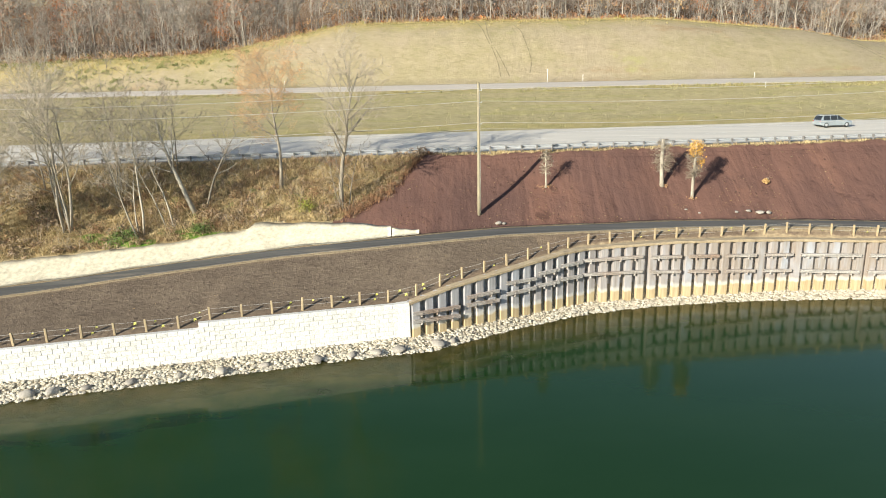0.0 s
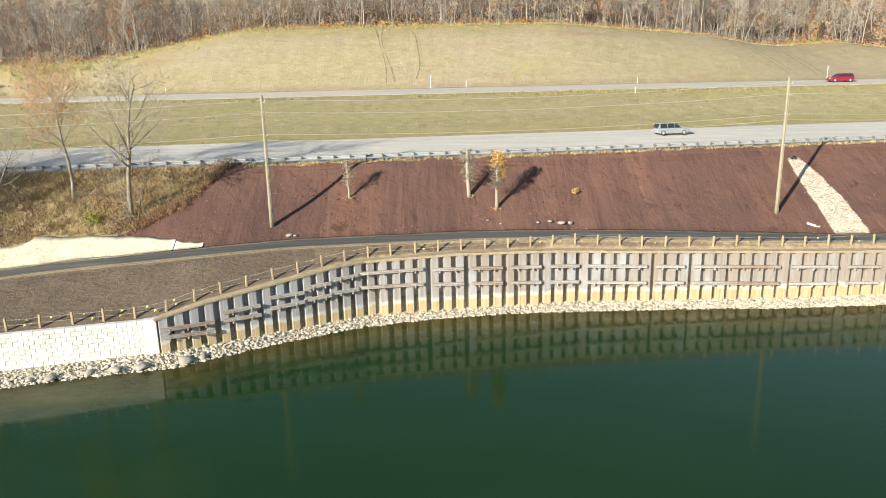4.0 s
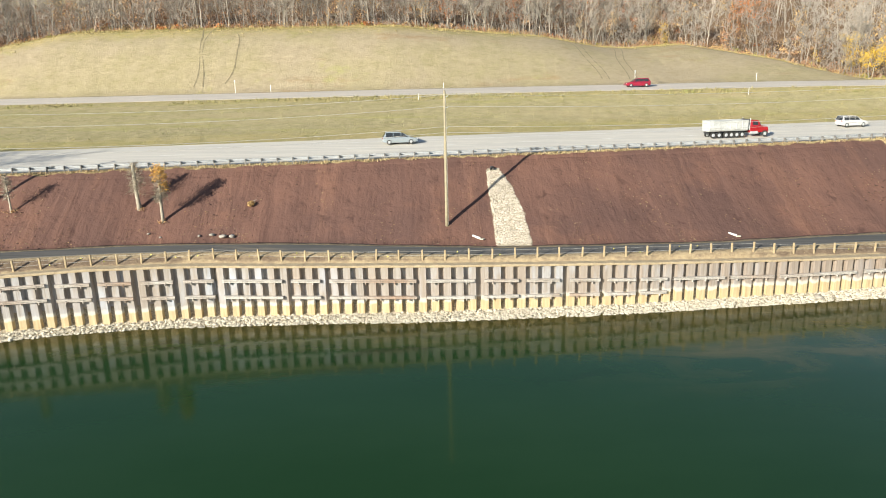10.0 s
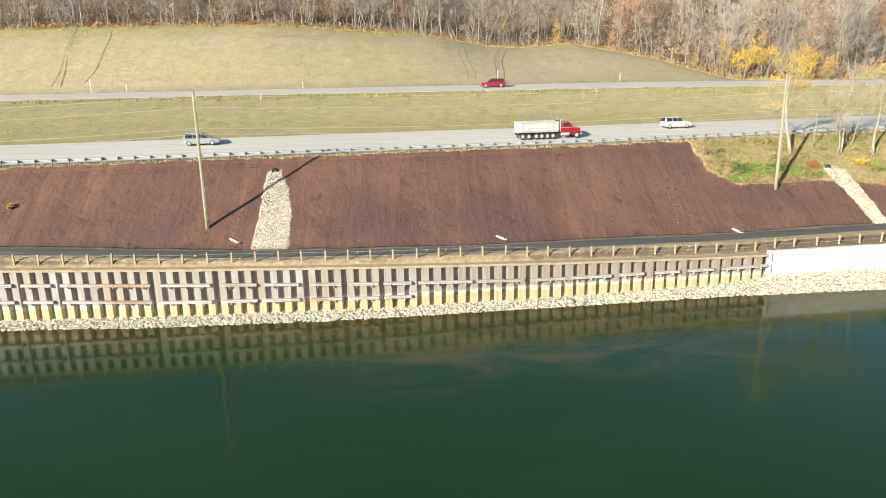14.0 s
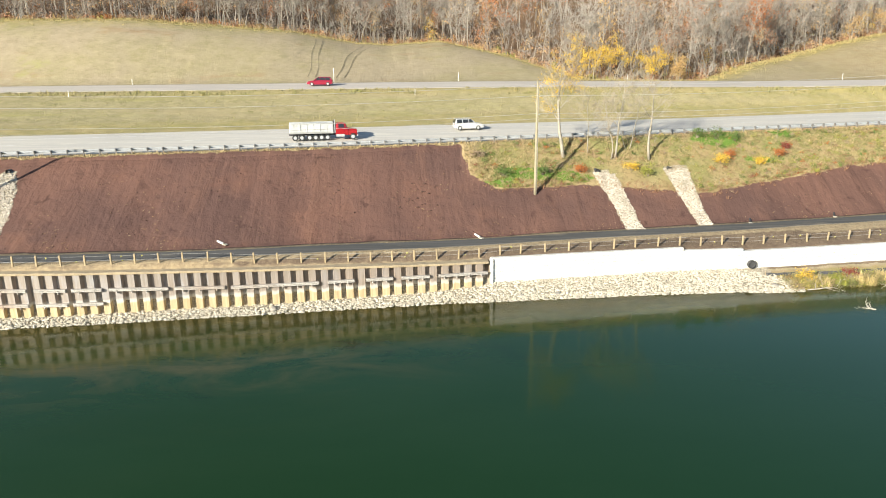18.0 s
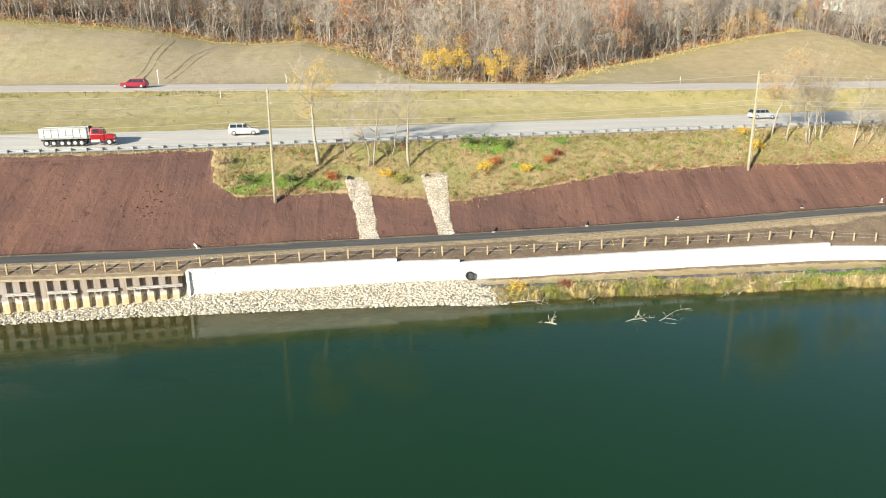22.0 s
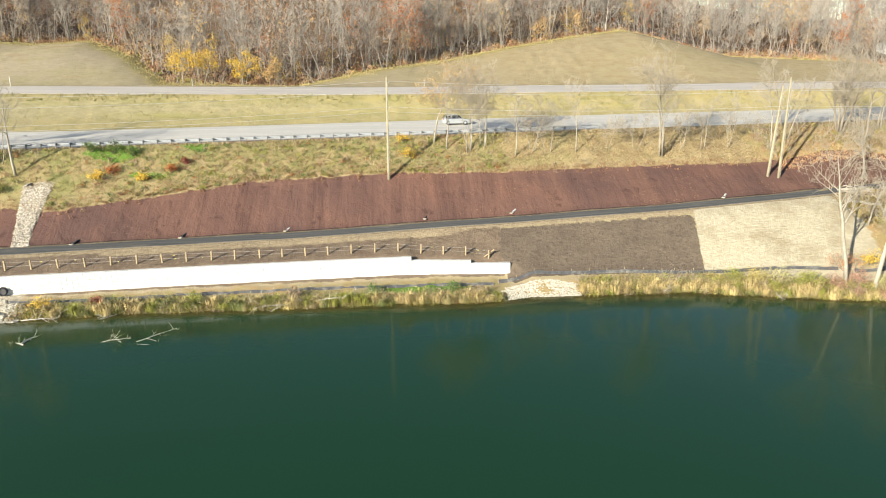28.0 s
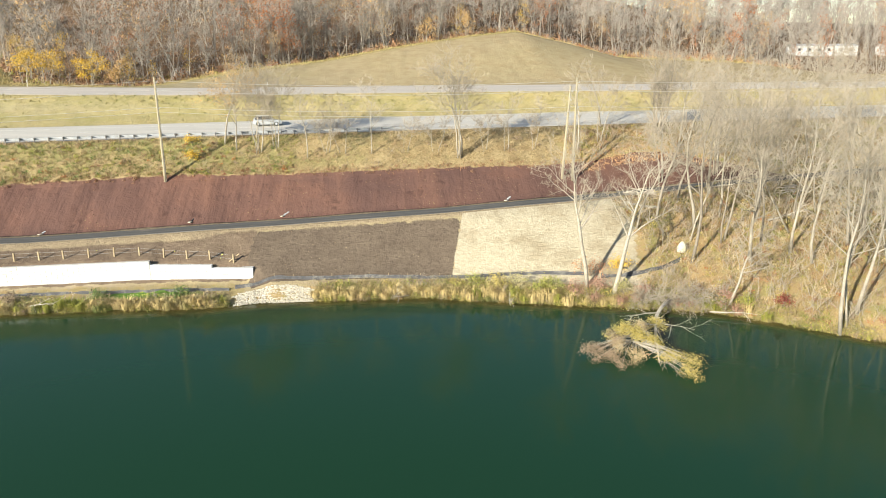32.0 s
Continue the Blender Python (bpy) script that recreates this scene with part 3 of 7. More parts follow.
cl_top = line((-60, 57), (-50, 59.8), (-40, 63.2), (-33, 65.3), (-26, 67.4), (-22, 68.9), (-19.6, 69.5), (-19.0, 70.5), (-14, 70.9), (-9, 71.0), (-5.0, 70.7), (-1.9, 70.4))


CHUTES = [[(67.1, 86.6, 1.7), (67.6, 84, 2.9), (68.1, 80, 3.6), (68.2, 75.0, 3.9)], [(141.5, 92.3, 3.0), (142.2, 89.5, 2.7), (142.9, 86, 2.2), (143.3, 83.4, 2.3)],
          [(151.9, 93.8, 3.6), (152.1, 91.2, 3.0), (152.5, 87, 2.0), (152.9, 84.7, 1.9)]]


def zones(x, y):
    """Weights of the ground's coverings at a place."""
    ys, yf, yr, yc = y_shore(x), y_far(x), y_rail(x), y_crest(x)
    yn, z = yf - 2.9, {}
    s = lambda d, w=0.8: min(1.0, max(0.0, 0.5 + d / w))  # noqa: E731
    top = yr - 0.9 if 0 <= x <= 122.7 else y_soil_top(x)
    z["soil"] = min(s(y - yf - 0.6, 0.5), s(top - y, 1.4), s(x + 11, 1.5), s(287 - x, 4))
    wl = y_wall(x) if x < WALL_END else ys + 2.6
    z["loam"] = min(s(y - wl + 0.3, 0.6), s(yn - 0.35 - y, 0.6), s(212 - x, 1.5))
    z["dark"] = max(min(s(y - wl - 0.5), s(yn - 1.0 - y, 1.0), s(235.2 - x + 0.22 * (y - 75), 1.2), s(x - 211.5 - 0.02 * (y - 79), 1.5)),
                    0.0 if x > 1 else min(s(y - wl + 0.3, 0.6), s(yn - 0.8 - y, 0.8), s(-1.0 - x - 0.0 * y, 6)), 0.0 if x > 10 or x < -3 else min(s(y - wl - 1.2, 1.0), s(yn - 0.8 - y, 0.8)))
    z["straw"] = min(s(y - wl - 0.4), s(yn - 0.5 - y, 0.8), s(x - 235.2 - 0.22 * (y - 75), 1.0), s(259.5 - x - 0.25 * abs(y - 84), 3))
    z["sand"] = 0.85 * max(min(s(y - yf + 0.3, 0.5), s(yf + 0.75 - y, 0.7)), min(s(y - yn + (0.6 if x < 20 else 1.0), 0.8), s(yn + 0.2 - y, 0.5)), 0.75 * min(s(y - wl + 0.2, 0.4), s(wl + 0.9 - y, 0.7)) if 0 < x < 123 else 0,
                            min(s(x - 164, 6), s(y - yn + 1.9, 1.2), s(yn - y, 0.4), s(206 - x, 6)), min(s(x - 157), s(215 - x), s(wl - 0.1 - y, 0.4), s(y - wl + 1.3, 0.8)))
    z["bank"] = min(s(y - yf - 0.6), s(yr + 0.6 - y))
    if x < -1.9 and y < cl_top(x) + 0.3:
        z["bank"] = 0.0
    z["lush"] = z["bank"] * min(s(x - 124.5, 3), s(222 - x, 50), s(y - y_soil_top(x) - 1.6, 3.5)) * 0.9
    y2 = y_road2(x)
    z["rim"] = max(min(s(y - yc + 9, 8), s(yc + 1 - y, 2)) * 0.75, min(s(y - y2 + 3.5, 3), s(y2 - 0.5 - y, 1)) * 0.55, min(s(yr + 22 - y, 5), s(y - yr - 15)) * 0.45)
    z["median"] = min(s(y - yr - 15.5, 1.5), s(y2 - 0.8 - y, 1.0))
    z["bed"] = s(ys + 0.1 - y, 0.4)
    z["rubble"] = min(s(y - ys + 0.3, 0.3), s(y_wall(x) + 0.1 - y, 0.2), s(157 - x, 3)) if x < WALL_END else 0.0
    for rows in CHUTES:
        if rows[-1][1] - 0.3 < y < rows[0][1] + 0.3:
            c = np.interp(-y, [-q[1] for q in rows], [q[0] for q in rows])
            wd = np.interp(-y, [-q[1] for q in rows], [q[2] for q in rows])
            z["rubble"] = max(z["rubble"], s(wd * 0.5 - abs(x - c), 0.5))
    z["wood"] = s(y - yc - 0.5, 1.5)
    z["under"] = min(s(x - 256 - 0.12 * (90 - y), 6), s(yr - 1 - y, 3), s(y - ys))
    if 157 < x < 262 and y < wl:
        z["under"] = max(z["under"], min(s(y - ys + 0.3), 1) * 0.55)
    g = 0.0
    for gx, gy, rx, ry in ((159.8, 99.4, 5, 1.8), (131, 91.5, 5, 1.4), (127, 89.7, 3, 0.9), (137, 91.4, 4, 1.2), (165, 96.2, 3.4, 0.8), (170.5, 101.3, 3, 0.8), (-31, 66.8, 6, 1.0), (-24, 68.6, 4, 0.8), (201, 76.5, 8, 1.1)):
        g = max(g, 1.15 - ((x - gx) / rx) ** 2 - ((y - gy) / ry) ** 2)
    z["green"] = max(0.0, min(1.0, g * 0.9))
    return z


def build_ground():
    xs = np.concatenate([[-2500, -1200, -600, -350, -220, -150], np.arange(-120, -62, 4), np.arange(-62, 292, 0.6), np.arange(292, 440, 4), [460, 520, 650, 900, 1400, 2500]])
    cols = []
    for x in xs:
        r = profile(float(x))
        ys, zs = [], []
        for k, n in enumerate(STEPS):
            f = np.arange(n) / n
            ys.append(r[k, 0] + f * (r[k + 1, 0] - r[k, 0]))
            zs.append(r[k, 1] + f * (r[k + 1, 1] - r[k, 1]))
        ys, zs = np.append(np.concatenate(ys), r[-1, 0]), np.append(np.concatenate(zs), r[-1, 1])
        cols.append(np.stack([np.full(len(ys), x), ys, zs], 1))
    V = np.array(cols)
    nx, ny = V.shape[:2]
    names = ("median", "lush", "rubble", "rim", "soil", "loam", "dark", "straw", "sand", "bank", "bed", "wood", "under", "green")
    W = {k: np.zeros((nx, ny), np.float32) for k in names}
    for i in range(nx):
        yr = y_rail(V[i, 0, 0])
        for j in range(ny):
            x, y, z = V[i, j]
            if -140 < y < 330:
                for k, v in zones(x, y).items():
                    W[k][i, j] = v
                rough = 0.0
                if W["bank"][i, j] > 0.5 or W["under"][i, j] > 0.5:
                    rough = 0.22
                elif W["dark"][i, j] + W["loam"][i, j] > 0.5:
                    rough = 0.05
                elif y > yr + 17 and not y_road2(x) - 1.5 < y < y_road2(x) + 13:
                    rough = 0.12
                if W["soil"][i, j] > 0.5:
                    V[i, j, 2] += 0.16 * noise.noise((x * 0.22, y * 0.16, 0.3)) + 0.07 * noise.noise((x * 0.5, y * 0.3, 5.3))
                elif rough:
                    V[i, j, 2] += rough * noise.noise((x * 0.55, y * 0.7, 0.3)) + 0.5 * rough * noise.noise((x * 0.9, y * 0.9, 5.3))
    idx = np.arange(nx * ny).reshape(nx, ny)
    F = np.stack([idx[:-1, :-1], idx[1:, :-1], idx[1:, 1:], idx[:-1, 1:]], -1).reshape(-1, 4)
    me = big_mesh("ground", V.reshape(-1, 3), F, "ground", True)
    for k in names:
        a = me.attributes.new(k, "FLOAT", "POINT")
        a.data.foreach_set("value", W[k].ravel())
    return tagged(new("ground", me), "river bank and fields of bare soil and dry grass", "ground", kind="structure")


build_ground()


def strip(name, x0, x1, step, near, far, z_near, z_far, mat, label, category, lift=0.03):
    """A paved ribbon that follows two lines, with edges that go down into the ground."""
    xs = np.arange(x0, x1 + 0.1, step)
    V, F = [], []
    for x in xs:
        a, b, za, zb = near(x), far(x), z_near(x) + lift, z_far(x) + lift
        V += [(x, a, za - 0.3), (x, a, za), (x, (2 * a + b) / 3, (2 * za + zb) / 3 + 0.02), (x, (a + 2 * b) / 3, (za + 2 * zb) / 3 + 0.02), (x, b, zb), (x, b, zb - 0.3)]
    for i in range(len(xs) - 1):
        F += [(6 * i + k, 6 * i + 6 + k, 6 * i + 7 + k, 6 * i + k + 1) for k in range(5)]
    return tagged(new(name, big_mesh(name, np.array(V), np.array(F), mat)), label, category, kind="structure")


path = strip("path", -120, 420, 1.0, lambda x: y_far(x) - 2.75, y_far, z_path, z_path, "path", "dark asphalt foot and cycle path along the bank", "path")
road = strip("road", -300, 900, 3.0, lambda x: y_rail(x) + 1.0, lambda x: y_rail(x) + 13.9, z_rail, z_road, "road", "sun-bleached grey highway behind a guardrail", "road")
road_far = strip("road_far", -300, 900, 3.0, y_road2, lambda x: y_road2(x) + 11, z_road2, lambda x: z_road2(x) + 0.7, "road2", "pale grey second carriageway across the grass median", "road")


def stripe(name, rd, x0, x1, off, width, slope_w, yb, za, zb, dash=None):
    acc = Acc()
    x = x0
    while x < x1:
        ln = dash[0] if dash else 12.0
        for s in range(max(1, int(ln / 3))):
            xa, xb = x + s * 3, x + min(ln, (s + 1) * 3)
            q = []
            for xx, o in ((xa, off), (xb, off), (xb, off + width), (xa, off + width)):
                k = o / slope_w
                q.append((xx, yb(xx) + o, za(xx) * (1 - k) + zb(xx) * k + 0.058))
            acc.add(q, [(0, 1, 2, 3)])
        x += sum(dash) if dash else 12.0
    return part(name, acc, "paint_w", rd)


stripe("edge_line", road, -120, 420, 2.6, 0.13, 12.9, lambda x: y_rail(x) + 1.0, z_rail, z_road)
stripe("edge_line", road, -120, 420, 10.2, 0.13, 12.9, lambda x: y_rail(x) + 1.0, z_rail, z_road)
stripe("lane_dashes", road, -120, 420, 6.4, 0.12, 12.9, lambda x: y_rail(x) + 1.0, z_rail, z_road, (3.0, 9.0))


shoal = line((60, 0), (82, 7), (124, 7), (140, 0))


def build_water():
    xs = np.concatenate([[-2500, -600, -200], np.arange(-100, 320, 3.0), [400, 800, 2500]])
    offs = [3.0, 0.3, -0.6, -1.4, -2.4, -4, -6, -9, -13, -20, -40]
    V, A = [], []
    for x in xs:
        ys = y_shore(x)
        for o in offs:
            V.append((x, ys + o, 0.0))
            A.append(min(1.0, max(0.0, (-o - 0.3) / ((13.0 + shoal(x)) if x < 157 else 4.0))) ** 0.75 if o < 0 else 0.0)
        V.append((x, -2500 if ys > -2000 else ys - 50, 0.0))
        A.append(1.0)
    n = len(offs) + 1
    F = [(i * n + k, i * n + k + 1, (i + 1) * n + k + 1, (i + 1) * n + k) for i in range(len(xs) - 1) for k in range(n - 1)]
    me = big_mesh("water", np.array(V), np.array(F), "water", True)
    me.attributes.new("murk", "FLOAT", "POINT").data.foreach_set("value", np.array(A, np.float32))
    return tagged(new("water", me), "calm dark green river water reflecting the bank", "water", kind="structure")


build_water()
# ---- things ----
rng = random.Random(7)


def along(fn, x0, x1, step):
    """Places at even steps along a plan line: x, y and heading."""
    out, x = [], x0
    while x < x1:
        s = (fn(x + 0.2) - fn(x - 0.2)) / 0.4
        out.append((x, float(fn(x)), math.atan(s)))
        x += step * math.cos(math.atan(s))
    return out


# sheet pile wall: hat-shaped piles, capped, with walers bolted on
pile_wall = thing("sheet_pile_wall", (60, 69.4, 0), "rusty grey steel sheet pile wall with pale waterline above riprap", "retaining wall")


def pile_mesh():
    pts = [(0.0, 0.55), (0.21, 0.55), (0.31, 0.0), (0.99, 0.0), (1.09, 0.55), (1.30, 0.55)]
    acc = Acc()
    t = 0.02
    n = len(pts)
    outer = [(x, y) for x, y in pts]
    inner = [(x, y + t + 0.012) for x, y in pts]
    v = [(x, y, z) for z in (0, 1) for x, y in outer + inner]
    f = []
    for i in range(n - 1):
        f += [(i, i + 1, 2 * n + i + 1, 2 * n + i), (n + i + 1, n + i, 3 * n + i, 3 * n + i + 1), (2 * n + i, 2 * n + i + 1, 3 * n + i + 1, 3 * n + i)]
    acc.add(v, f)
    return acc.mesh("pile", "pile")


PILE = pile_mesh()
PILES = along(lambda x: y_wall(x) - 0.42, -2.75, 122.8, 1.3)
for x, y, a in PILES:
    ob = part("pile", PILE, None, pile_wall)
    zt = float(z_walltop(x + 0.6)) - 0.05
    ob.matrix_basis = Matrix.Translation((x, y, -0.6)) @ Matrix.Rotation(a, 4, "Z") @ Matrix.Diagonal((1.0, 1.0, zt + 0.6, 1.0))
    ob.matrix_parent_inverse = pile_wall.matrix_basis.inverted()


def ribbon(acc, fn_y, fn_z, x0, x1, step, depth, drop, jit=0.0):
    """A beam of the given depth and height along a plan line; its top at fn_z."""
    xs = np.arange(x0, x1 + 0.01, step)
    v, f = [], []
    for i, x in enumerate(xs):
        y, z = float(fn_y(x)), float(fn_z(x))
        j = jit * noise.noise((x * 1.3, 2.2, 0.7))
        b = 0.03
        v += [(x, y + b, z + j), (x, y, z - b + j), (x, y + 0.01, z - drop), (x, y + depth, z - drop), (x, y + depth, z + j * 0.5)]
        if i:
            k = 5 * i
            f += [(k - 5 + s, k + s, k + (s + 1) % 5, k - 5 + (s + 1) % 5) for s in range(5)]
    f += [(0, 1, 2, 3, 4), tuple(range(len(v) - 1, len(v) - 6, -1))]
    return acc.add(v, f)


for a in range(0, 21):
    x0 = -2.8 + a * 6.05
    x1 = min(x0 + 6.03, 123.6)
    c = part("cap", ribbon(Acc(), lambda x: y_wall(x) - 0.52, lambda x: z_walltop(x) + 0.02, x0, x1, 0.67, 1.0, 0.24, 0.07), "cap", pile_wall, "sandy concrete cap")
    c.matrix_parent_inverse = pile_wall.matrix_basis.inverted()

z_up = line((-2.5, 2.85), (1.6, 2.75), (2.4, 3.5), (5.3, 3.5), (6, 4.1), (9, 4.07), (9.3, 4.5), (11.5, 4.55), (11.7, 4.85), (17, 4.98), (40, 4.25), (61, 3.7), (80.5, 3.1), (97, 2.53), (121, 2.45))
z_low = line((-2.5, 2.15), (1.6, 1.9), (2.4, 2.75), (5.3, 2.6), (6, 3.05), (9, 3.16), (9.3, 3.3), (11.5, 3.35), (11.7, 3.5), (17, 3.48), (40, 2.5), (61, 1.9), (83, 1.55))
WALERS = [(-2.5, 1.6), (2.3, 5.3), (6.1, 9.0), (9.3, 11.4), (11.7, 13.9), (14.1, 20.3), (21.2, 24.4), (25.2, 28.4), (29.2, 32.4), (33.4, 36.4), (37.3, 43.4), (44.3, 47.3), (48.2, 57.2), (58.2, 63.2),
          (64.2, 67.8), (68.6, 72.1), (73.2, 76.4), (77.2, 80.2), (80.7, 83.6), (84.3, 90.0), (90.6, 95.6), (96.2, 105.2), (106.1, 108.9), (110.1, 113.0), (113.9, 117.0), (117.9, 123.4)]


def waler(x0, x1, zf, level):
    ym, z = y_wall((x0 + x1) / 2) - 0.42, float(zf((x0 + x1) / 2))
    s = math.atan((y_wall(x1) - y_wall(x0)) / (x1 - x0))
    tilt = math.atan((zf(x1) - zf(x0)) / (x1 - x0))
    ln = (x1 - x0) / math.cos(s)
    ob = thing("waler", ((x0 + x1) / 2, float(ym), z), "pair of weathered steel channels bolted across the sheet piles", "waler beam", "walers on the pile wall")
    ob.rotation_euler = (0, -tilt, s)
    for dz in (0.13, -0.13):
        acc = Acc()
        acc.box(0, -0.20, dz, ln, 0.30, 0.035).box(0, -0.335, dz - 0.05 * (1 if dz > 0 else -1), ln, 0.03, 0.13)
        part("channel", acc, "waler", ob)
    n = max(2, int(ln / 1.3))
    for i in range(n):
        px = -ln / 2 + (i + 0.5) * ln / n
        part("bracket", Acc().box(px, -0.19, -0.26, 0.10, 0.28, 0.24, 0.02), "waler", ob)
        part("bolt", Acc().tube([(px, -0.30, 0), (px, -0.42, 0)], [0.06, 0.05], 6), "waler", ob)


for i, (a, b) in enumerate(WALERS):
    waler(a, b, z_up, 1)
    if b < 84:
        waler(a, b, z_low, 0)

# white block walls


def block_mesh(w, h, d, seed):
    """A rough-faced stone block; the face looks to -y."""
    r = random.Random(seed)
    us, ws = (0.0, 0.05, 0.5, 0.95, 1.0), (0.0, 0.09, 0.91, 1.0)
    nx, nz = len(us), len(ws)
    v = []
    for k in range(nz):
        for i in range(nx):
            edge = i in (0, nx - 1) or k in (0, nz - 1)
            v.append((w * (us[i] - 0.5), r.uniform(0.004, 0.026) if edge else -r.uniform(0.0, 0.035), h * ws[k]))
    f = [(k * nx + i, k * nx + i + 1, (k + 1) * nx + i + 1, (k + 1) * nx + i) for k in range(nz - 1) for i in range(nx - 1)]
    v += [(-w / 2, d, 0), (w / 2, d, 0), (w / 2, d, h), (-w / 2, d, h)]
    n = nx * nz
    f += [(*range(nx * (nz - 1), n), n + 2, n + 3), (*range(0, n, nx), n + 3, n), (n + 1, n + 2, *range(n - 1, 0, -nx))]
    me = Acc().add(v, f).mesh("block", "block")
    return me


def block_wall(name, x0, x1, label, w, h, near):
    wall = thing(name, ((x0 + x1) / 2, float(y_wall((x0 + x1) / 2)), 0), label, "retaining wall")
    kinds = [block_mesh(w - 0.012, h - 0.010, 0.5, s) for s in range(6)]
    half = [block_mesh(w / 2 - 0.012, h - 0.010, 0.5, 20 + s) for s in range(3)]
    rest = Acc()
    count = 0
    for x, y, a in along(lambda q: y_wall(q) - 0.15, x0 + w / 2, x1 - w / 3, w):
        top, k = float(z_walltop(x)), 0
        while top - h * (k + 1) > -0.35:
            z = top - h * (k + 1)
            odd = k % 2 == 1
            me = kinds[rng.randrange(6)]
            off = w / 2 if odd else 0.0
            xx = x + off * math.cos(a)
            if odd and (z_walltop(xx + w / 2) + 0.05 < top or xx + w / 2 > x1 + 0.1):
                me, xx = half[rng.randrange(3)], x + w / 4 * math.cos(a)
            if odd and (abs(z_walltop(x - w) - top) > 0.15 or x < x0 + w):
                hm = half[rng.randrange(3)]
                hx = x - w / 4
                m = Matrix.Translation((hx, float(y_wall(hx)) - 0.15 + 0.012 * (k - 4), z)) @ Matrix.Rotation(a, 4, "Z")
                rest.add([m @ v.co for v in hm.vertices], [tuple(p.vertices) for p in hm.polygons])
            m = Matrix.Translation((xx, float(y_wall(xx)) - 0.15 + 0.012 * (k - 4), z)) @ Matrix.Rotation(a, 4, "Z")
            if count < 300 and near(x, z):
                ob = part("block", me, None, wall)
                ob.matrix_basis = m
                ob.matrix_parent_inverse = wall.matrix_basis.inverted()
                count += 1
            else:
                rest.add([m @ v.co for v in me.vertices], [tuple(p.vertices) for p in me.polygons])
            k += 1
    if rest.v:
        ob = part("lower_blocks", rest, "block", wall)
        ob["kind"] = "stuff"
        ob.matrix_parent_inverse = wall.matrix_basis.inverted()


block_wall("block_wall", -46, -2.95, "white rough-faced stone block wall with a stepped top", 0.80, 0.40, lambda x, z: x > -36 and z > 0.4)
block_wall("block_wall", 123.85, 212.0, "long white stone block wall with stepped ends above the bank", 1.20, 0.40, lambda x, z: z > 1.0)
acc = Acc().box(0, 0, 2.0, 1.1, 0.7, 4.0, 0.03)
return_wall = part("end_block", acc, "block")
return_wall.matrix_basis = Matrix.Translation((-3.35, 57.93, -0.2)) @ Matrix.Rotation(0.256, 4, "Z")
tagged(return_wall, "white stone end block where block wall meets sheet piles", "wall end")
acc = Acc().box(0, 0, 1.95, 0.35, 0.7, 3.9, 0.03)
rw = part("end_block", acc, "block")
rw.matrix_basis = Matrix.Translation((123.95, 74.15, -0.05))
tagged(rw, "white stone end block where block wall meets sheet piles", "wall end")

ew = part("end_block", Acc().box(0, 0, 1.25, 1.3, 0.66, 2.5, 0.03), "block")
ew.matrix_basis = Matrix.Translation((211.7, float(y_wall(211.8)) + 0.10, -0.02))
tagged(ew, "white stone end block closing the long block wall", "wall end")

# stones


def stone_kinds(n, sub, seed):
    out = []
    for s in range(n):
        bm = bmesh.new()
        bmesh.ops.create_icosphere(bm, subdivisions=sub, radius=1.0)
        o = Vector((s * 3.1 + seed, 1.7 * s, 0.4))
        for v in bm.verts:
            v.co *= 1.0 + 0.42 * noise.noise(v.co * 1.1 + o)
        sq = (1.0 + 0.25 * math.sin(s * 2.1), 0.85, 0.46 + 0.1 * math.cos(s * 1.3))
        V = np.array([(v.co.x * sq[0], v.co.y * sq[1], v.co.z * sq[2]) for v in bm.verts])
        F = np.array([[v.index for v in f.verts] for f in bm.faces])
        bm.free()
        out.append((V, F))
    return out


STONES = stone_kinds(8, 1, 0)


def scatter(name, places, kinds, mat, label, category, smooth=False):
    """Many small copies joined: places are rows of x, y, z, size, turn, tilt."""
    VV, FF, n = [], [], 0
    for i, (x, y, z, s, w, t) in enumerate(places):
        V, F = kinds[i % len(kinds)]
        c, sn, ct, st = math.cos(w), math.sin(w), math.cos(t), math.sin(t)
        R = np.array([[c, -sn * ct, sn * st], [sn, c * ct, -c * st], [0, st, ct]])
        VV.append(V @ R.T * s + (x, y, z))
        FF.append(F + n)
        n += len(V)
    me = big_mesh(name, np.concatenate(VV), np.concatenate(FF), mat, smooth)
    return tagged(new(name, me), label, category, kind="stuff")


def ground_z(x, y):
    return height(x, y)


pl = []
x = -46.0
while x < 158.5:
    y0, y1 = y_shore(x) - 0.35, (y_wall(x) - (0.35 if -2.9 < x < 123.7 else 0.1))
    if x > 150:
        y0 -= 0.5 * min(1, (x - 150) / 4)
        y1 -= max(0, (x - 153)) * 0.5
    w = y1 - y0
    for _ in range(int(w * 0.26 / 0.036) + 1):
        f = rng.random()
        xx, y = x + rng.random() * 0.26, y0 + w * f
        s = rng.choice((0.10, 0.12, 0.14, 0.16, 0.18, 0.23)) * (1.0 if x < 0 or x > 120 else 0.95)
        if f < 0.3:
            s *= 1.15
        z = max(-0.15, float(np.interp(y, [y_shore(x), y_wall(x)], [0.0, z_rocktop(x)]))) + rng.uniform(-0.04, 0.07)
        pl.append((xx, y, z, s, rng.random() * 6.3, rng.uniform(-0.5, 0.5)))
    x += 0.26
scatter("riprap", pl, STONES, "rock", "pale grey riprap stones along the foot of the walls", "riprap")

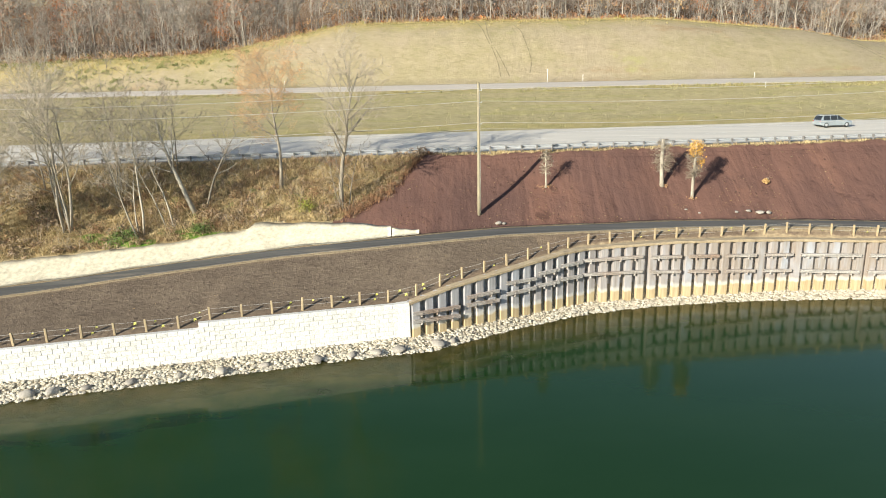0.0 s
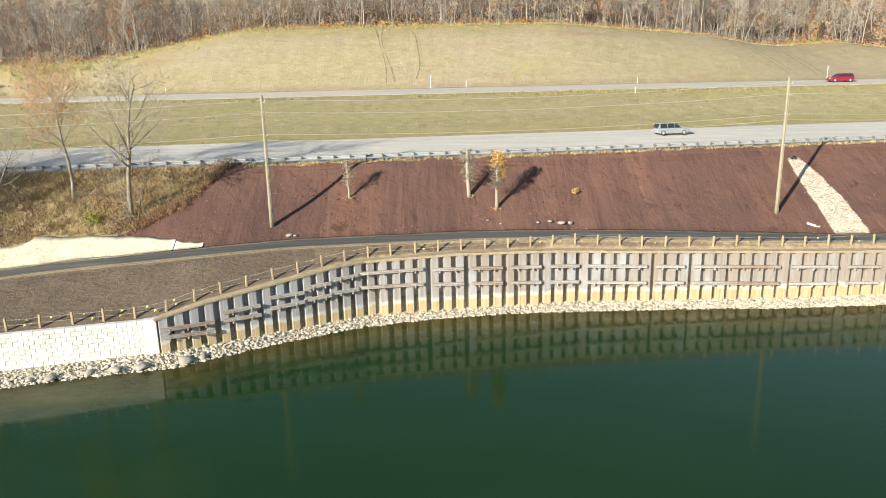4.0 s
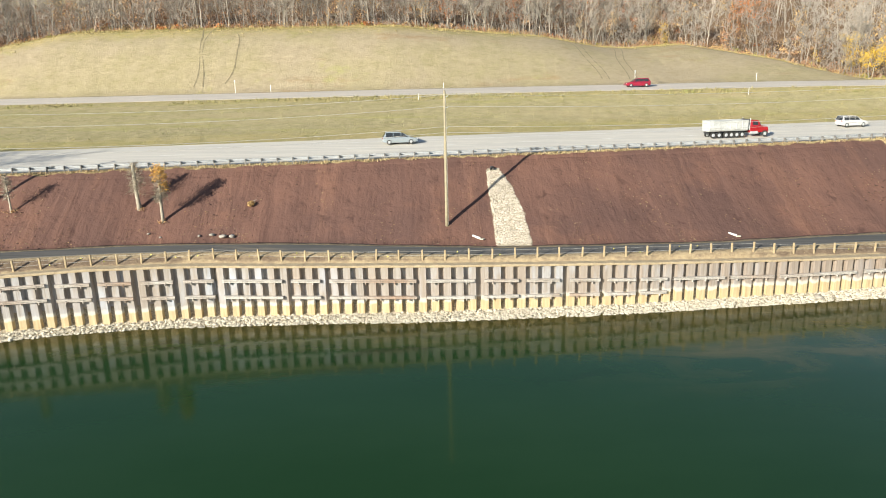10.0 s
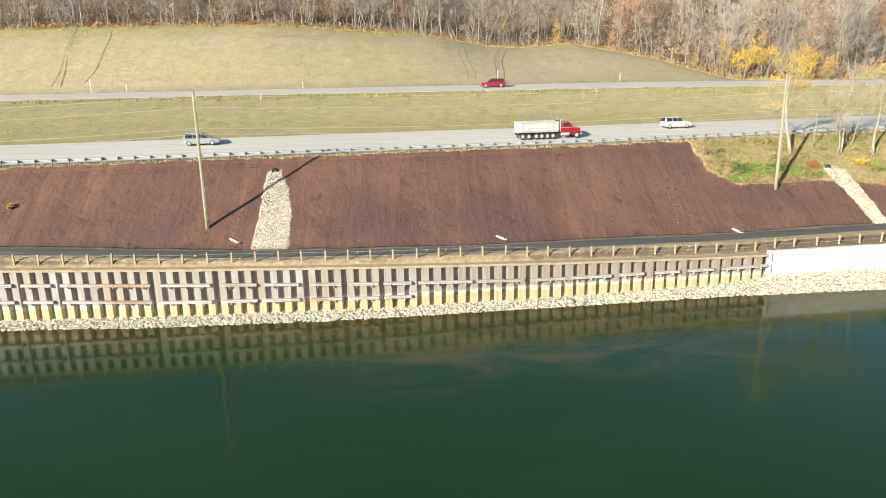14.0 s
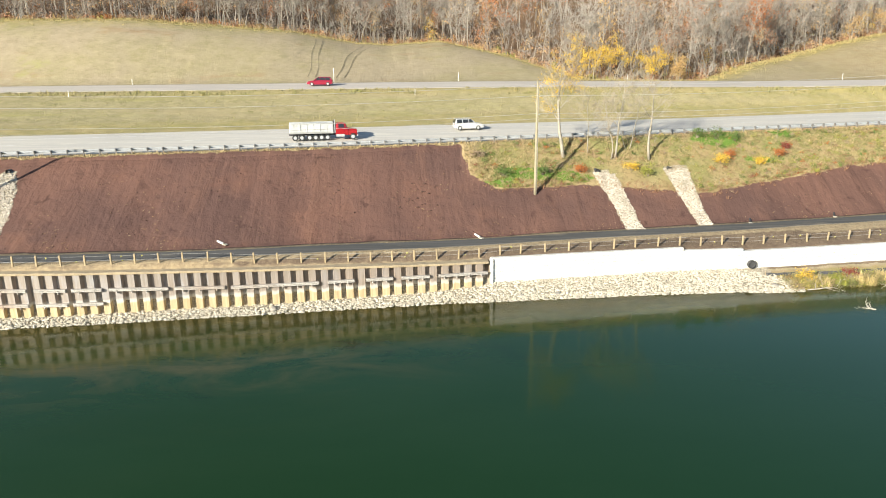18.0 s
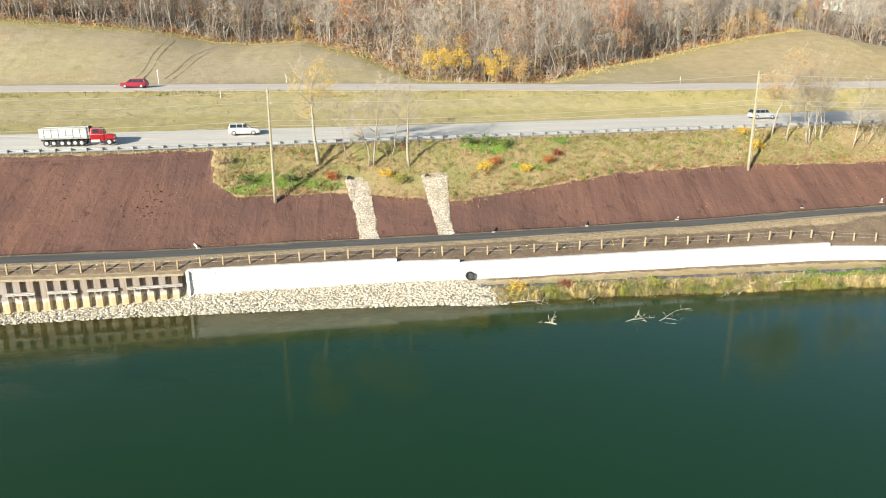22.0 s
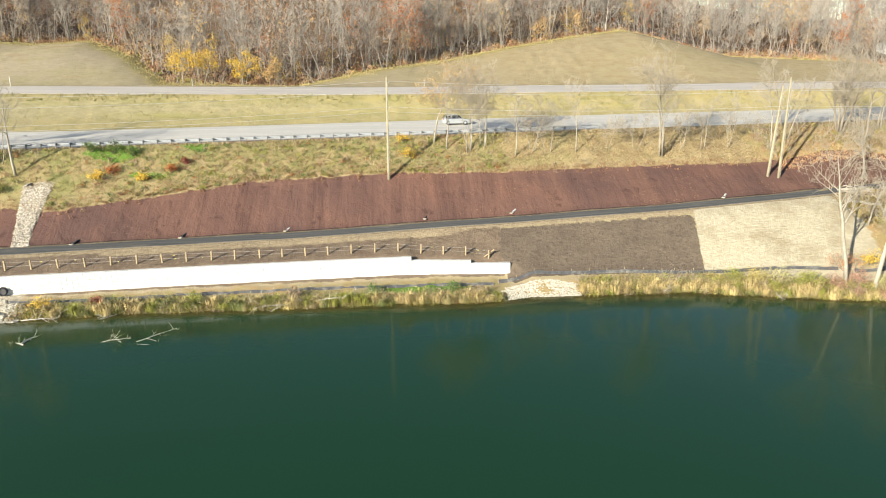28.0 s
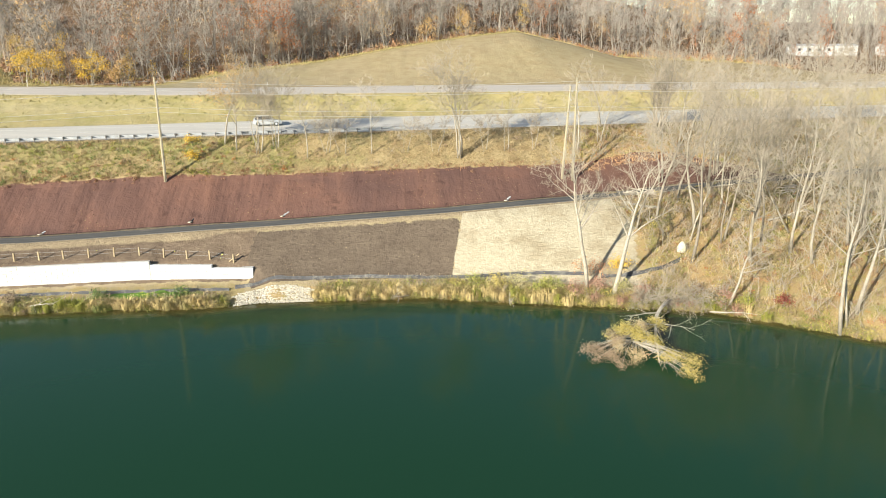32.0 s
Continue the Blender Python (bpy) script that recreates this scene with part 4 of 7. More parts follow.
BOULDER = []
for s, (V, F) in enumerate(stone_kinds(4, 2, 11)):
    me = big_mesh("boulder", V, F, "boulder", True)
    BOULDER.append(me)
for i, (x, off, s) in enumerate([(-31.5, 0.3, 0.62), (-29.8, 0.25, 0.58), (-27.5, 0.2, 0.5), (-24.4, 0.25, 0.52), (-21, 0.3, 0.4), (-17.8, 0.15, 0.55), (-12, 0.2, 0.42), (-10.4, 0.1, 0.56), (-7.6, 0.2, 0.45), (-5.6, 0.1, 0.5),
                                 (-3.7, 0.2, 0.78), (-0.3, 0.25, 0.72), (1.0, 0.2, 0.42), (-14.6, 0.3, 0.4), (-34, 0.3, 0.5), (13, 0.4, 0.4), (100.5, 0.7, 0.5), (131, 0.9, 0.42), (127, 0.8, 0.45), (153.5, 1.2, 0.5), (156, 0.9, 0.45)]):
    ob = new("boulder", BOULDER[i % 4])
    ob.matrix_basis = Matrix.Translation((x, float(y_shore(x)) + off, 0.18 + 0.1 * s)) @ Matrix.Rotation(i * 1.7, 4, "Z") @ Matrix.Scale(s, 4)
    tagged(ob, "large rounded grey boulder among the shore riprap", "boulder", "boulders along the shore")


def chute(name, pts, widths, label, size=0.125, dense=0.0135):
    pl = []
    for i in range(len(pts) - 1):
        (xa, ya), (xb, yb), wa, wb = pts[i], pts[i + 1], widths[i], widths[i + 1]
        ln = math.hypot(xb - xa, yb - ya)
        for _ in range(int(ln * (wa + wb) / 2 / dense)):
            f = rng.random()
            o = (rng.random() + rng.random() + rng.random() - 1.5) / 1.5 if rng.random() < 0.25 else rng.uniform(-0.5, 0.5)
            o *= 0.62 if abs(o) > 0.5 else 1.0
            w = wa + (wb - wa) * f
            x, y = xa + (xb - xa) * f + o * w, ya + (yb - ya) * f + rng.uniform(-0.1, 0.1)
            pl.append((x, y, ground_z(x, y) + rng.uniform(-0.02, 0.08), size * rng.uniform(0.6, 1.5), rng.random() * 6.3, rng.uniform(-0.5, 0.5)))
    return scatter(name, pl, STONES, "rock_tan" if "chute" in name else "rock", label, "riprap")


chute("riprap_chute", [q[:2] for q in CHUTES[0]], [q[2] for q in CHUTES[0]], "pale riprap stone drainage chute running down the soil slope")
chute("riprap_chute", [q[:2] for q in CHUTES[1]], [q[2] for q in CHUTES[1]], "pale riprap stone drainage chute below the grassy bank")
chute("riprap_chute", [q[:2] for q in CHUTES[2]], [q[2] for q in CHUTES[2]], "pale riprap stone drainage chute with rusty stones at its foot")
chute("riprap_patch", [(210.6, 75.6), (214, 76.0), (219.4, 76.2)], [0.4, 0.6, 0.3], "patch of pale riprap stones on the shore")
pl = []
for _ in range(1500):
    x = rng.uniform(211.2, 219.8)
    y = y_shore(x) + rng.uniform(-0.35, 2.4) * (1 - 0.35 * max(0, (x - 217) / 3))
    pl.append((x, y, max(0, ground_z(x, y)) + rng.uniform(0, 0.1), rng.uniform(0.09, 0.17), rng.random() * 6.3, rng.uniform(-0.5, 0.5)))
scatter("riprap_patch", pl, STONES, "rock", "patch of pale riprap stones at the silt fence", "riprap")


def culvert(at, turn, r, ln):
    ob = thing("culvert_pipe", at, "dark corrugated drain pipe opening out of the slope", "drain pipe", turn=turn)
    acc = Acc()
    n = 20
    pts = [(0, i * ln / n, 0) for i in range(n + 1)]
    rad = [r + (0.03 if i % 2 else 0.0) for i in range(n + 1)]
    acc.tube(pts, rad, 14, closed=False)
    acc.tube(pts, [q - 0.05 for q in rad], 14, closed=False)
    part("corrugated_barrel", acc, "pipe", ob)
    # dark disc plugs the bore, standing in for the shade inside
    part("throat", Acc().tube([(0, 0.12, 0), (0, 0.16, 0)], [r - 0.04, r - 0.04], 14), "pipe", ob, "dark disc standing in for the shade inside the pipe")
    part("end_collar", Acc().tube([(0, -0.04, 0), (0, 0.08, 0)], [r + 0.05, r + 0.05], 14, closed=False), "pipe", ob)


culvert((67.0, 86.8, height(67, 86.8) + 0.12), 0.1, 0.28, 2.0)
culvert((140.6, 92.3, height(140.6, 92.3) + 0.2), 0.15, 0.3, 1.5)
culvert((151.0, 93.4, height(151, 93.4) + 0.1), 0.15, 0.35, 1.5)
culvert((154.9, 76.1, 1.7), 0.1, 0.46, 1.2)

# post and cable fence along the wall tops
fence = thing("post_fence", (60, 70.2, 5), "low fence of pale timber posts strung with thin cables", "fence")
POST = Acc().box(0, 0, 0.42, 0.17, 0.17, 1.35, 0.02).mesh("post", "wood")
y_fence = line((-46, 47.3), (-2.9, 58.6), (1, 60.8), (14.7, 67.7), (24, 69.25), (36, 70.6), (60, 70.15), (80, 70.6), (101, 72.5), (118, 74.3), (123.7, 75.1), (146.8, 77.5), (153, 78.0), (176, 80.3), (200.7, 82.0), (211, 81.0))
FP = []
d = -45.0
while d < 211:
    s = float(y_fence(d + 0.3) - y_fence(d - 0.3)) / 0.6
    y = float(y_fence(d))
    z = height(d, y)
    FP.append((d, y, z, math.atan(s)))
    d += (2.42 if d < 126 else 2.75) * math.cos(math.atan(s)) * rng.uniform(0.95, 1.05)
for x, y, z, a in FP:
    ob = part("post", POST, None, fence)
    ob.matrix_basis = Matrix.Translation((x, y, z)) @ Matrix.Rotation(a, 4, "Z") @ Matrix.Rotation(rng.uniform(-0.05, 0.05), 4, "Y") @ Matrix.Diagonal((1, 1, rng.uniform(0.92, 1.05), 1))
    ob.matrix_parent_inverse = fence.matrix_basis.inverted()
for hgt in (0.45, 0.9):
    acc = Acc()
    for (xa, ya, za, _), (xb, yb, zb, _) in zip(FP, FP[1:]):
        acc.tube([(xa, ya, za + hgt), ((xa + xb) / 2, (ya + yb) / 2, (za + zb) / 2 + hgt - 0.03), (xb, yb, zb + hgt)], [0.012] * 3, 3, closed=False)
    ob = part("cable", acc, "wire", fence)
    ob.matrix_parent_inverse = fence.matrix_basis.inverted()
M["tag"] = surface("yellow_marker_tape", (0.62, 0.60, 0.10), (0.5, 0.48, 0.12), 3.0, 0.6)
TAG = Acc().add([(-0.1, 0, 0), (0.1, 0.02, 0), (0.13, 0, -0.22), (0.02, 0.03, -0.16), (-0.14, -0.02, -0.3)], [(0, 1, 2, 3), (0, 3, 4)]).mesh("marker_tape", "tag")
for (xa, ya, za, _), (xb, yb, zb, _) in zip(FP, FP[1:]):
    for hgt in (0.45, 0.9):
        if rng.random() < (0.85 if xa < 0 else 0.25):
            f = rng.uniform(0.3, 0.7)
            ob = part("marker_tape", TAG, None, fence, "fluttering yellow marker tape")
            ob.matrix_basis = Matrix.Translation((xa + (xb - xa) * f, ya + (yb - ya) * f - 0.02, za + (zb - za) * f + hgt - 0.02)) @ Matrix.Rotation(rng.uniform(-0.6, 0.6), 4, "Z") @ Matrix.Scale(rng.uniform(0.5, 1.0) if xa < 0 else 0.6, 4)
            ob.matrix_parent_inverse = fence.matrix_basis.inverted()
xb, yb = 209.3, 81.3
ob = part("brace", Acc().tube([(0, 0, 0), (1.25, 0, 0.95)], [0.07, 0.07], 6), "wood", fence)
ob.matrix_basis = Matrix.Translation((xb, yb, height(xb, yb)))
ob.matrix_parent_inverse = fence.matrix_basis.inverted()

# guardrail
rail = thing("guardrail", (80, 91.7, 14.5), "galvanised steel guardrail on short posts beside the highway", "guardrail")
GPOST = Acc().box(0, 0, 0.18, 0.12, 0.17, 1.05, 0.01).mesh("post", "gpost")
GBLOCK = Acc().box(0, 0.17, 0.52, 0.13, 0.17, 0.34, 0.01).mesh("spacer_block", "gpost")
prof = [(0.25, 0.36), (0.34, 0.40), (0.34, 0.46), (0.26, 0.51), (0.26, 0.55), (0.34, 0.60), (0.34, 0.66), (0.25, 0.70)]
v = [(xx, py, pz) for xx in (-1.93, 1.93) for py, pz in prof] + [(xx, py - 0.02, pz) for xx in (-1.93, 1.93) for py, pz in prof]
n = len(prof)
BEAM = Acc().add(v, [(i, i + 1, n + i + 1, n + i) for i in range(n - 1)] + [(2 * n + i + 1, 2 * n + i, 3 * n + i, 3 * n + i + 1) for i in range(n - 1)] + [(0, n, 3 * n, 2 * n), (n - 1, 2 * n - 1, 4 * n - 1, 3 * n - 1)]).mesh("rail_panel", "galv")
GP = along(y_rail, -60.0, 228, 1.905)
for i, (x, y, a) in enumerate(GP):
    z = float(z_rail(x))
    base = Matrix.Translation((x, y, z)) @ Matrix.Rotation(a, 4, "Z")
    for nm, me in (("post", GPOST), ("spacer_block", GBLOCK)):
        ob = part(nm, me, None, rail)
        ob.matrix_basis = base @ Matrix.Rotation(rng.uniform(-0.03, 0.03), 4, "X")
        ob.matrix_parent_inverse = rail.matrix_basis.inverted()
    if i % 2 == 0:
        ob = part("rail_panel", BEAM, None, rail)
        ob.matrix_basis = base @ Matrix.Translation((1.905, 0, 0.012 * (i % 4)))
        ob.matrix_parent_inverse = rail.matrix_basis.inverted()

# utility poles and their cables
POLES = [(4.3, 73.4, 22.1), (60.8, 77.8, 22.7), (131.4, 88.2, 22.5), (197.8, 97.4, 23.8), (254.6, 96.8, 23.5)]


def utility_pole(x, y, top, lean=0.0):
    z = height(x, y)
    ob = thing("utility_pole", (x, y, z - 0.3), "tall weathered wooden utility pole standing in the soil slope", "utility pole", "utility poles along the slope")
    ob.rotation_euler = (0, lean, 0)
    h = top - z + 0.3
    part("pole", Acc().tube([(0, 0, h * i / 6) for i in range(7)], [0.21 - 0.10 * i / 6 * 0.8 for i in range(7)], 10), "pole", ob, smooth=True)
    for dz in (0.7, 1.9, 4.1):
        part("insulator", Acc().tube([(0.05, -0.1, h - dz), (0.32, -0.12, h - dz + 0.02), (0.34, -0.12, h - dz + 0.16)], [0.03, 0.045, 0.04], 6), "galv", ob, "grey insulator bracket")
    part("ground_wire", Acc().tube([(0.17, -0.12, 0.4), (0.12, -0.1, h - 0.8)], [0.015, 0.015], 4), "wire", ob)
    return z


for p in POLES:
    utility_pole(*p)
utility_pole(253.2, 97.3, 22.3, 0.05)
extra = (-62.0, 66.0, 21.5)
utility_pole(*extra)
cables = [extra] + POLES + [(318, 104, 24.0)]
for dz, dy in ((0.5, 0.0), (1.75, -0.05), (3.95, 0.05), (4.6, 0.1)):
    for (xa, ya, za), (xb, yb, zb) in zip(cables, cables[1:]):
        acc, pts = Acc(), []
        for i in range(13):
            f = i / 12
            pts.append((xa + (xb - xa) * f + 0.3 * (1 - f) * (1 if i else 1), ya + (yb - ya) * f + dy - 0.12, za + (zb - za) * f - dz - 1.3 * 4 * f * (1 - f) * 0.5))
        acc.tube(pts, [0.025] * 13, 3, closed=False)
        tagged(part("overhead_cable", acc, "wire"), "thin overhead cable slung between utility poles", "cable", "overhead cables")
# ---- trees ----


def limb(wood, twigs, p, d, ln, r, depth, rg, kids, droop=0.0, tw=0.03, wander=0.16, up=0.12, low=0.3, sides=(8, 5, 3, 3)):
    """Grows one limb and what it carries. depth 0 is the trunk; the last level becomes thin twigs."""
    n = (6, 3, 2, 2)[depth] if len(kids) > 2 or depth > 1 or sides[0] > 4 else (4, 2)[depth]
    pts, rad, q = [Vector(p)], [r], Vector(d).normalized()
    for i in range(n):
        q = (q + Vector((rg.gauss(0, wander), rg.gauss(0, wander), rg.gauss(0, wander * 0.6) + (up if depth else 0.05) - droop))).normalized()
        pts.append(pts[-1] + q * (ln / n))
        rad.append(max(0.012, r * (1 - 0.82 * (i + 1) / n)))
    wood.tube(pts, rad, sides[min(depth, 3)], closed=depth == 0)
    if depth >= len(kids):
        return
    count = kids[depth]
    for c in range(count):
        f = low + (1 - low) * (c + rg.random()) / count if depth == 0 else 0.2 + 0.8 * (c + rg.random()) / count
        k = min(n - 1, int(f * n))
        at = pts[k].lerp(pts[k + 1], f * n - k)
        axis = (pts[k + 1] - pts[k]).normalized()
        side = axis.cross(Vector((rg.gauss(0, 1), rg.gauss(0, 1), rg.gauss(0, 1)))).normalized()
        way = (axis * rg.uniform(0.35, 0.8) + side * rg.uniform(0.6, 1.0)).normalized()
        lk = ln * rg.uniform(0.3, 0.52) * (1.2 - 0.55 * f if depth == 0 else 1.0)
        if depth == len(kids) - 1:
            tip = at + way * lk * 0.9 + Vector((rg.gauss(0, 0.15), rg.gauss(0, 0.15), rg.gauss(0.1, 0.15)))
            s = way.cross(Vector((0.3, 0.8, 0.5))).normalized() * tw
            twigs.add([at - s, at + s, tip], [(0, 1, 2)])
        else:
            limb(wood, twigs, at, way, lk, rad[k] * rg.uniform(0.4, 0.6), depth + 1, rg, kids, droop, tw, wander * 1.3, up, low, sides)


def leaf_cloud(acc, centres, rg, per, spread, size):
    for c in centres:
        for _ in range(per):
            p = Vector(c) + Vector((rg.gauss(0, spread), rg.gauss(0, spread), rg.gauss(0, spread * 0.7)))
            a = Vector((rg.gauss(0, 1), rg.gauss(0, 1), rg.gauss(0, 1))).normalized()
            b = a.cross(Vector((rg.gauss(0, 1), rg.gauss(0, 1), rg.gauss(0, 1)))).normalized()
            s = size * rg.uniform(0.6, 1.4)
            acc.add([p - a * s, p + b * s * 0.6, p + a * s, p - b * s * 0.6], [(0, 1, 2, 3)])


def tree(x, y, h, r=0.16, seed=1, stems=1, bark="barkp", twig="twigp", kids=(14, 7, 15), lean=(0, 0), leaves=None, share=0.3, low=0.35, label="tall bare autumn tree with pale bark on the bank", group="bare trees", tw=0.011, per=22, lsize=0.085, lspread=0.33, lower_leaves=0.0, sink=0.15):
    rg = random.Random(seed * 91 + 3)
    z = height(x, y)
    ob = thing("tree", (x, y, z - sink), label, "tree", group)
    for s in range(stems):
        wood, tws = Acc(), Acc()
        a = 6.28 * s / max(1, stems) + rg.random()
        off = Vector((math.cos(a), math.sin(a), 0)) * (0.35 if stems > 1 else 0)
        d = Vector((lean[0] + 0.16 * math.cos(a) * (stems > 1), lean[1] + 0.16 * math.sin(a) * (stems > 1), 1))
        hh = h * (1.0 if s == 0 else rg.uniform(0.65, 0.95))
        limb(wood, tws, off, d, hh, r * (1 if s == 0 else 0.75), 0, rg, kids, 0, tw, 0.10, 0.12, low)
        part("trunk", wood, bark, ob, smooth=True)
        part("crown", tws, twig, ob, "haze of fine bare twigs")
        if leaves:
            tips = [t for t in tws.v[2::3] if (t[2] > h * lower_leaves)]
            pick = [t for t in tips if rg.random() < share]
            if pick:
                la = Acc()
                leaf_cloud(la, pick, rg, per, lspread, lsize)
                part("foliage", la, leaves, ob, "thin remaining autumn leaves")
    return ob


# trees on the wild bank by the first stretch
tree(-17.15, 75.3, 12.8, 0.2, 1, bark="bark", kids=(15, 8, 14), leaves="l_peach", share=0.45, per=24, lspread=0.22, lower_leaves=0.3, label="tall tree with thin golden tan leaves on the grassy bank", low=0.38, lsize=0.05)
tree(-10.4, 73.6, 14.2, 0.27, 2, bark="bark", twig="twigp", kids=(17, 10, 22), label="tall bare tree with mossy trunk at the soil edge", low=0.34)
tree(-10.0, 73.0, 7.5, 0.08, 3, stems=3, bark="bark", twig="twig", kids=(7, 4, 4), label="cluster of young bare stems beside a tall tree", low=0.2)
tree(-25.3, 71.3, 11.5, 0.27, 4, lean=(-0.28, 0.1), kids=(12, 7, 15), label="leaning pale bare tree with forked limbs", low=0.4)
tree(-24.4, 72.5, 9.0, 0.14, 44, bark="bark", lean=(0.25, 0.1), kids=(11, 6, 14), twig="twig", label="crooked bare tree leaning over the bank")
tree(-36.7, 67.5, 15.5, 0.15, 5, stems=5, kids=(13, 7, 15), label="cluster of slender bare pale trunks in dry grass", low=0.3)
tree(-29.7, 67.7, 14.0, 0.12, 6, stems=3, kids=(12, 7, 15), lean=(-0.12, 0), label="group of slender bare pale trunks in dry grass", low=0.3)
tree(-27.3, 69.3, 11.0, 0.10, 7, stems=2, lean=(-0.3, 0.05), kids=(8, 4, 5), label="two slanting bare saplings on the bank")
tree(-42.5, 65.0, 13.0, 0.11, 8, stems=4, kids=(12, 7, 15), label="thicket of slender bare trunks in dry grass", low=0.28)
tree(-46.5, 63.5, 12.0, 0.12, 9, stems=4, kids=(12, 7, 15), label="thicket of slender bare trunks in dry grass", low=0.28)
tree(-34.0, 73.5, 12.0, 0.10, 10, stems=3, bark="bark", twig="twig", kids=(12, 7, 15), label="bare trees close to the guardrail")
tree(-41.0, 73.0, 13.0, 0.12, 12, stems=2, bark="bark", twig="twig", kids=(12, 7, 15), label="bare trees close to the guardrail")
tree(-29.0, 76.5, 9.0, 0.09, 13, stems=2, bark="bark", twig="twig", kids=(11, 6, 14), label="small bare trees close to the guardrail")
tree(-52.0, 70.5, 14.0, 0.14, 14, stems=3, bark="bark", twig="twig", kids=(12, 7, 15), label="bare trees on the wild bank")

# trimmed trees left standing in the soil slope


def regrowth_tree(x, y, h, r, seed, shoots, reach, label, leaves=None, cut=0.6):
    """A trimmed trunk set about with short fine shoots; leaves cling to the upper ones."""
    rg = random.Random(seed)
    ob = thing("tree", (x, y, height(x, y) - 0.15), label, "tree", "trees in the soil slope")
    lean = rg.uniform(-0.03, 0.01)
    axis = [(lean * h * f + 0.05 * math.sin(5 * f + seed), 0.04 * math.sin(4 * f), h * f) for f in np.linspace(0, 1, 8)]
    part("trunk", Acc().tube(axis, [r * (1.25 if i == 0 else 1.0 - (1 - cut) * i / 7) for i in range(8)], 8), "barkp", ob, smooth=True)
    boughs, twigs, tips = Acc(), Acc(), []
    for i in range(shoots):
        f = rg.uniform(0.38, 1.0)
        at = Vector(axis[0]).lerp(Vector(axis[-1]), f)
        w, up = rg.random() * 6.283, rg.uniform(-0.6, 0.45) + 1.2 * max(0, f - 0.8)
        d = Vector((math.cos(w), math.sin(w), up)).normalized()
        ln = reach * rg.uniform(0.5, 1.0) * (1.15 - abs(f - 0.62) * 1.5)
        mid = at + d * ln * 0.55
        end = mid + (d + Vector((rg.gauss(0, 0.3), rg.gauss(0, 0.3), rg.gauss(0.15, 0.3)))).normalized() * ln * 0.5
        if i % 4 == 0:
            boughs.tube([at, mid, end], [0.03, 0.018, 0.006], 3, closed=False)
        for k in range(9):
            p = at.lerp(mid, 0.3 + 0.7 * rg.random())
            q = p + (d + Vector((rg.gauss(0, 0.5), rg.gauss(0, 0.5), rg.gauss(0, 0.45)))).normalized() * ln * rg.uniform(0.3, 0.6)
            sd = d.cross(Vector((0.3, 0.5, 0.8))).normalized() * 0.019
            twigs.add([p - sd, p + sd, q], [(0, 1, 2)])
        if f > 0.8 or (f > 0.6 and math.cos(w) > 0.5):
            tips.append(mid)
    part("bough", boughs, "twigp", ob)
    part("crown", twigs, "twigp", ob, "puff of short fine shoots")
    if leaves:
        la = Acc()
        leaf_cloud(la, tips, rg, 10, 0.17, 0.075)
        part("foliage", la, leaves, ob, "golden leaves left at the top")
    litter = Acc()
    leaf_cloud(litter, [(rg.gauss(0, 0.35), rg.gauss(-0.1, 0.3), 0.2) for _ in range(9)], rg, 9, 0.12, 0.07)
    part("fallen_litter", litter, "l_peach", ob, "tan leaves caught round the foot")


regrowth_tree(12.1, 78.0, 4.2, 0.12, 20, 130, 1.3, "thin trimmed tree with a puff of bare shoots")
regrowth_tree(25.7, 79.4, 5.5, 0.24, 21, 170, 2.0, "stout trimmed trunk with bare shoots in the soil slope", cut=0.8)
regrowth_tree(28.8, 77.9, 6.4, 0.19, 22, 260, 1.6, "young tree with golden leaves on top in the soil slope", "l_amber")

# trees by the two drainage chutes
tree(136.4, 94.6, 11.5, 0.28, 30, kids=(12, 8, 16), leaves="l_yellow", share=0.03, per=34, lspread=0.45, lsize=0.09, label="large bare tree with a few yellow leaves on the bank", low=0.42)
tree(143.4, 94.9, 10.5, 0.15, 31, stems=2, kids=(12, 7, 15), label="pair of slender bare trees on the bank", low=0.4)
tree(148.6, 95.0, 10.0, 0.2, 32, lean=(-0.08, 0.02), kids=(10, 6, 13), label="pale leaning bare tree with a thin crown", low=0.55)
tree(140.0, 95.6, 8.5, 0.08, 33, kids=(10, 6, 13), label="thin bare sapling on the grassy bank", low=0.4)
tree(146.0, 96.5, 9.0, 0.08, 34, stems=2, kids=(10, 6, 13), label="thin bare saplings on the grassy bank", low=0.4)

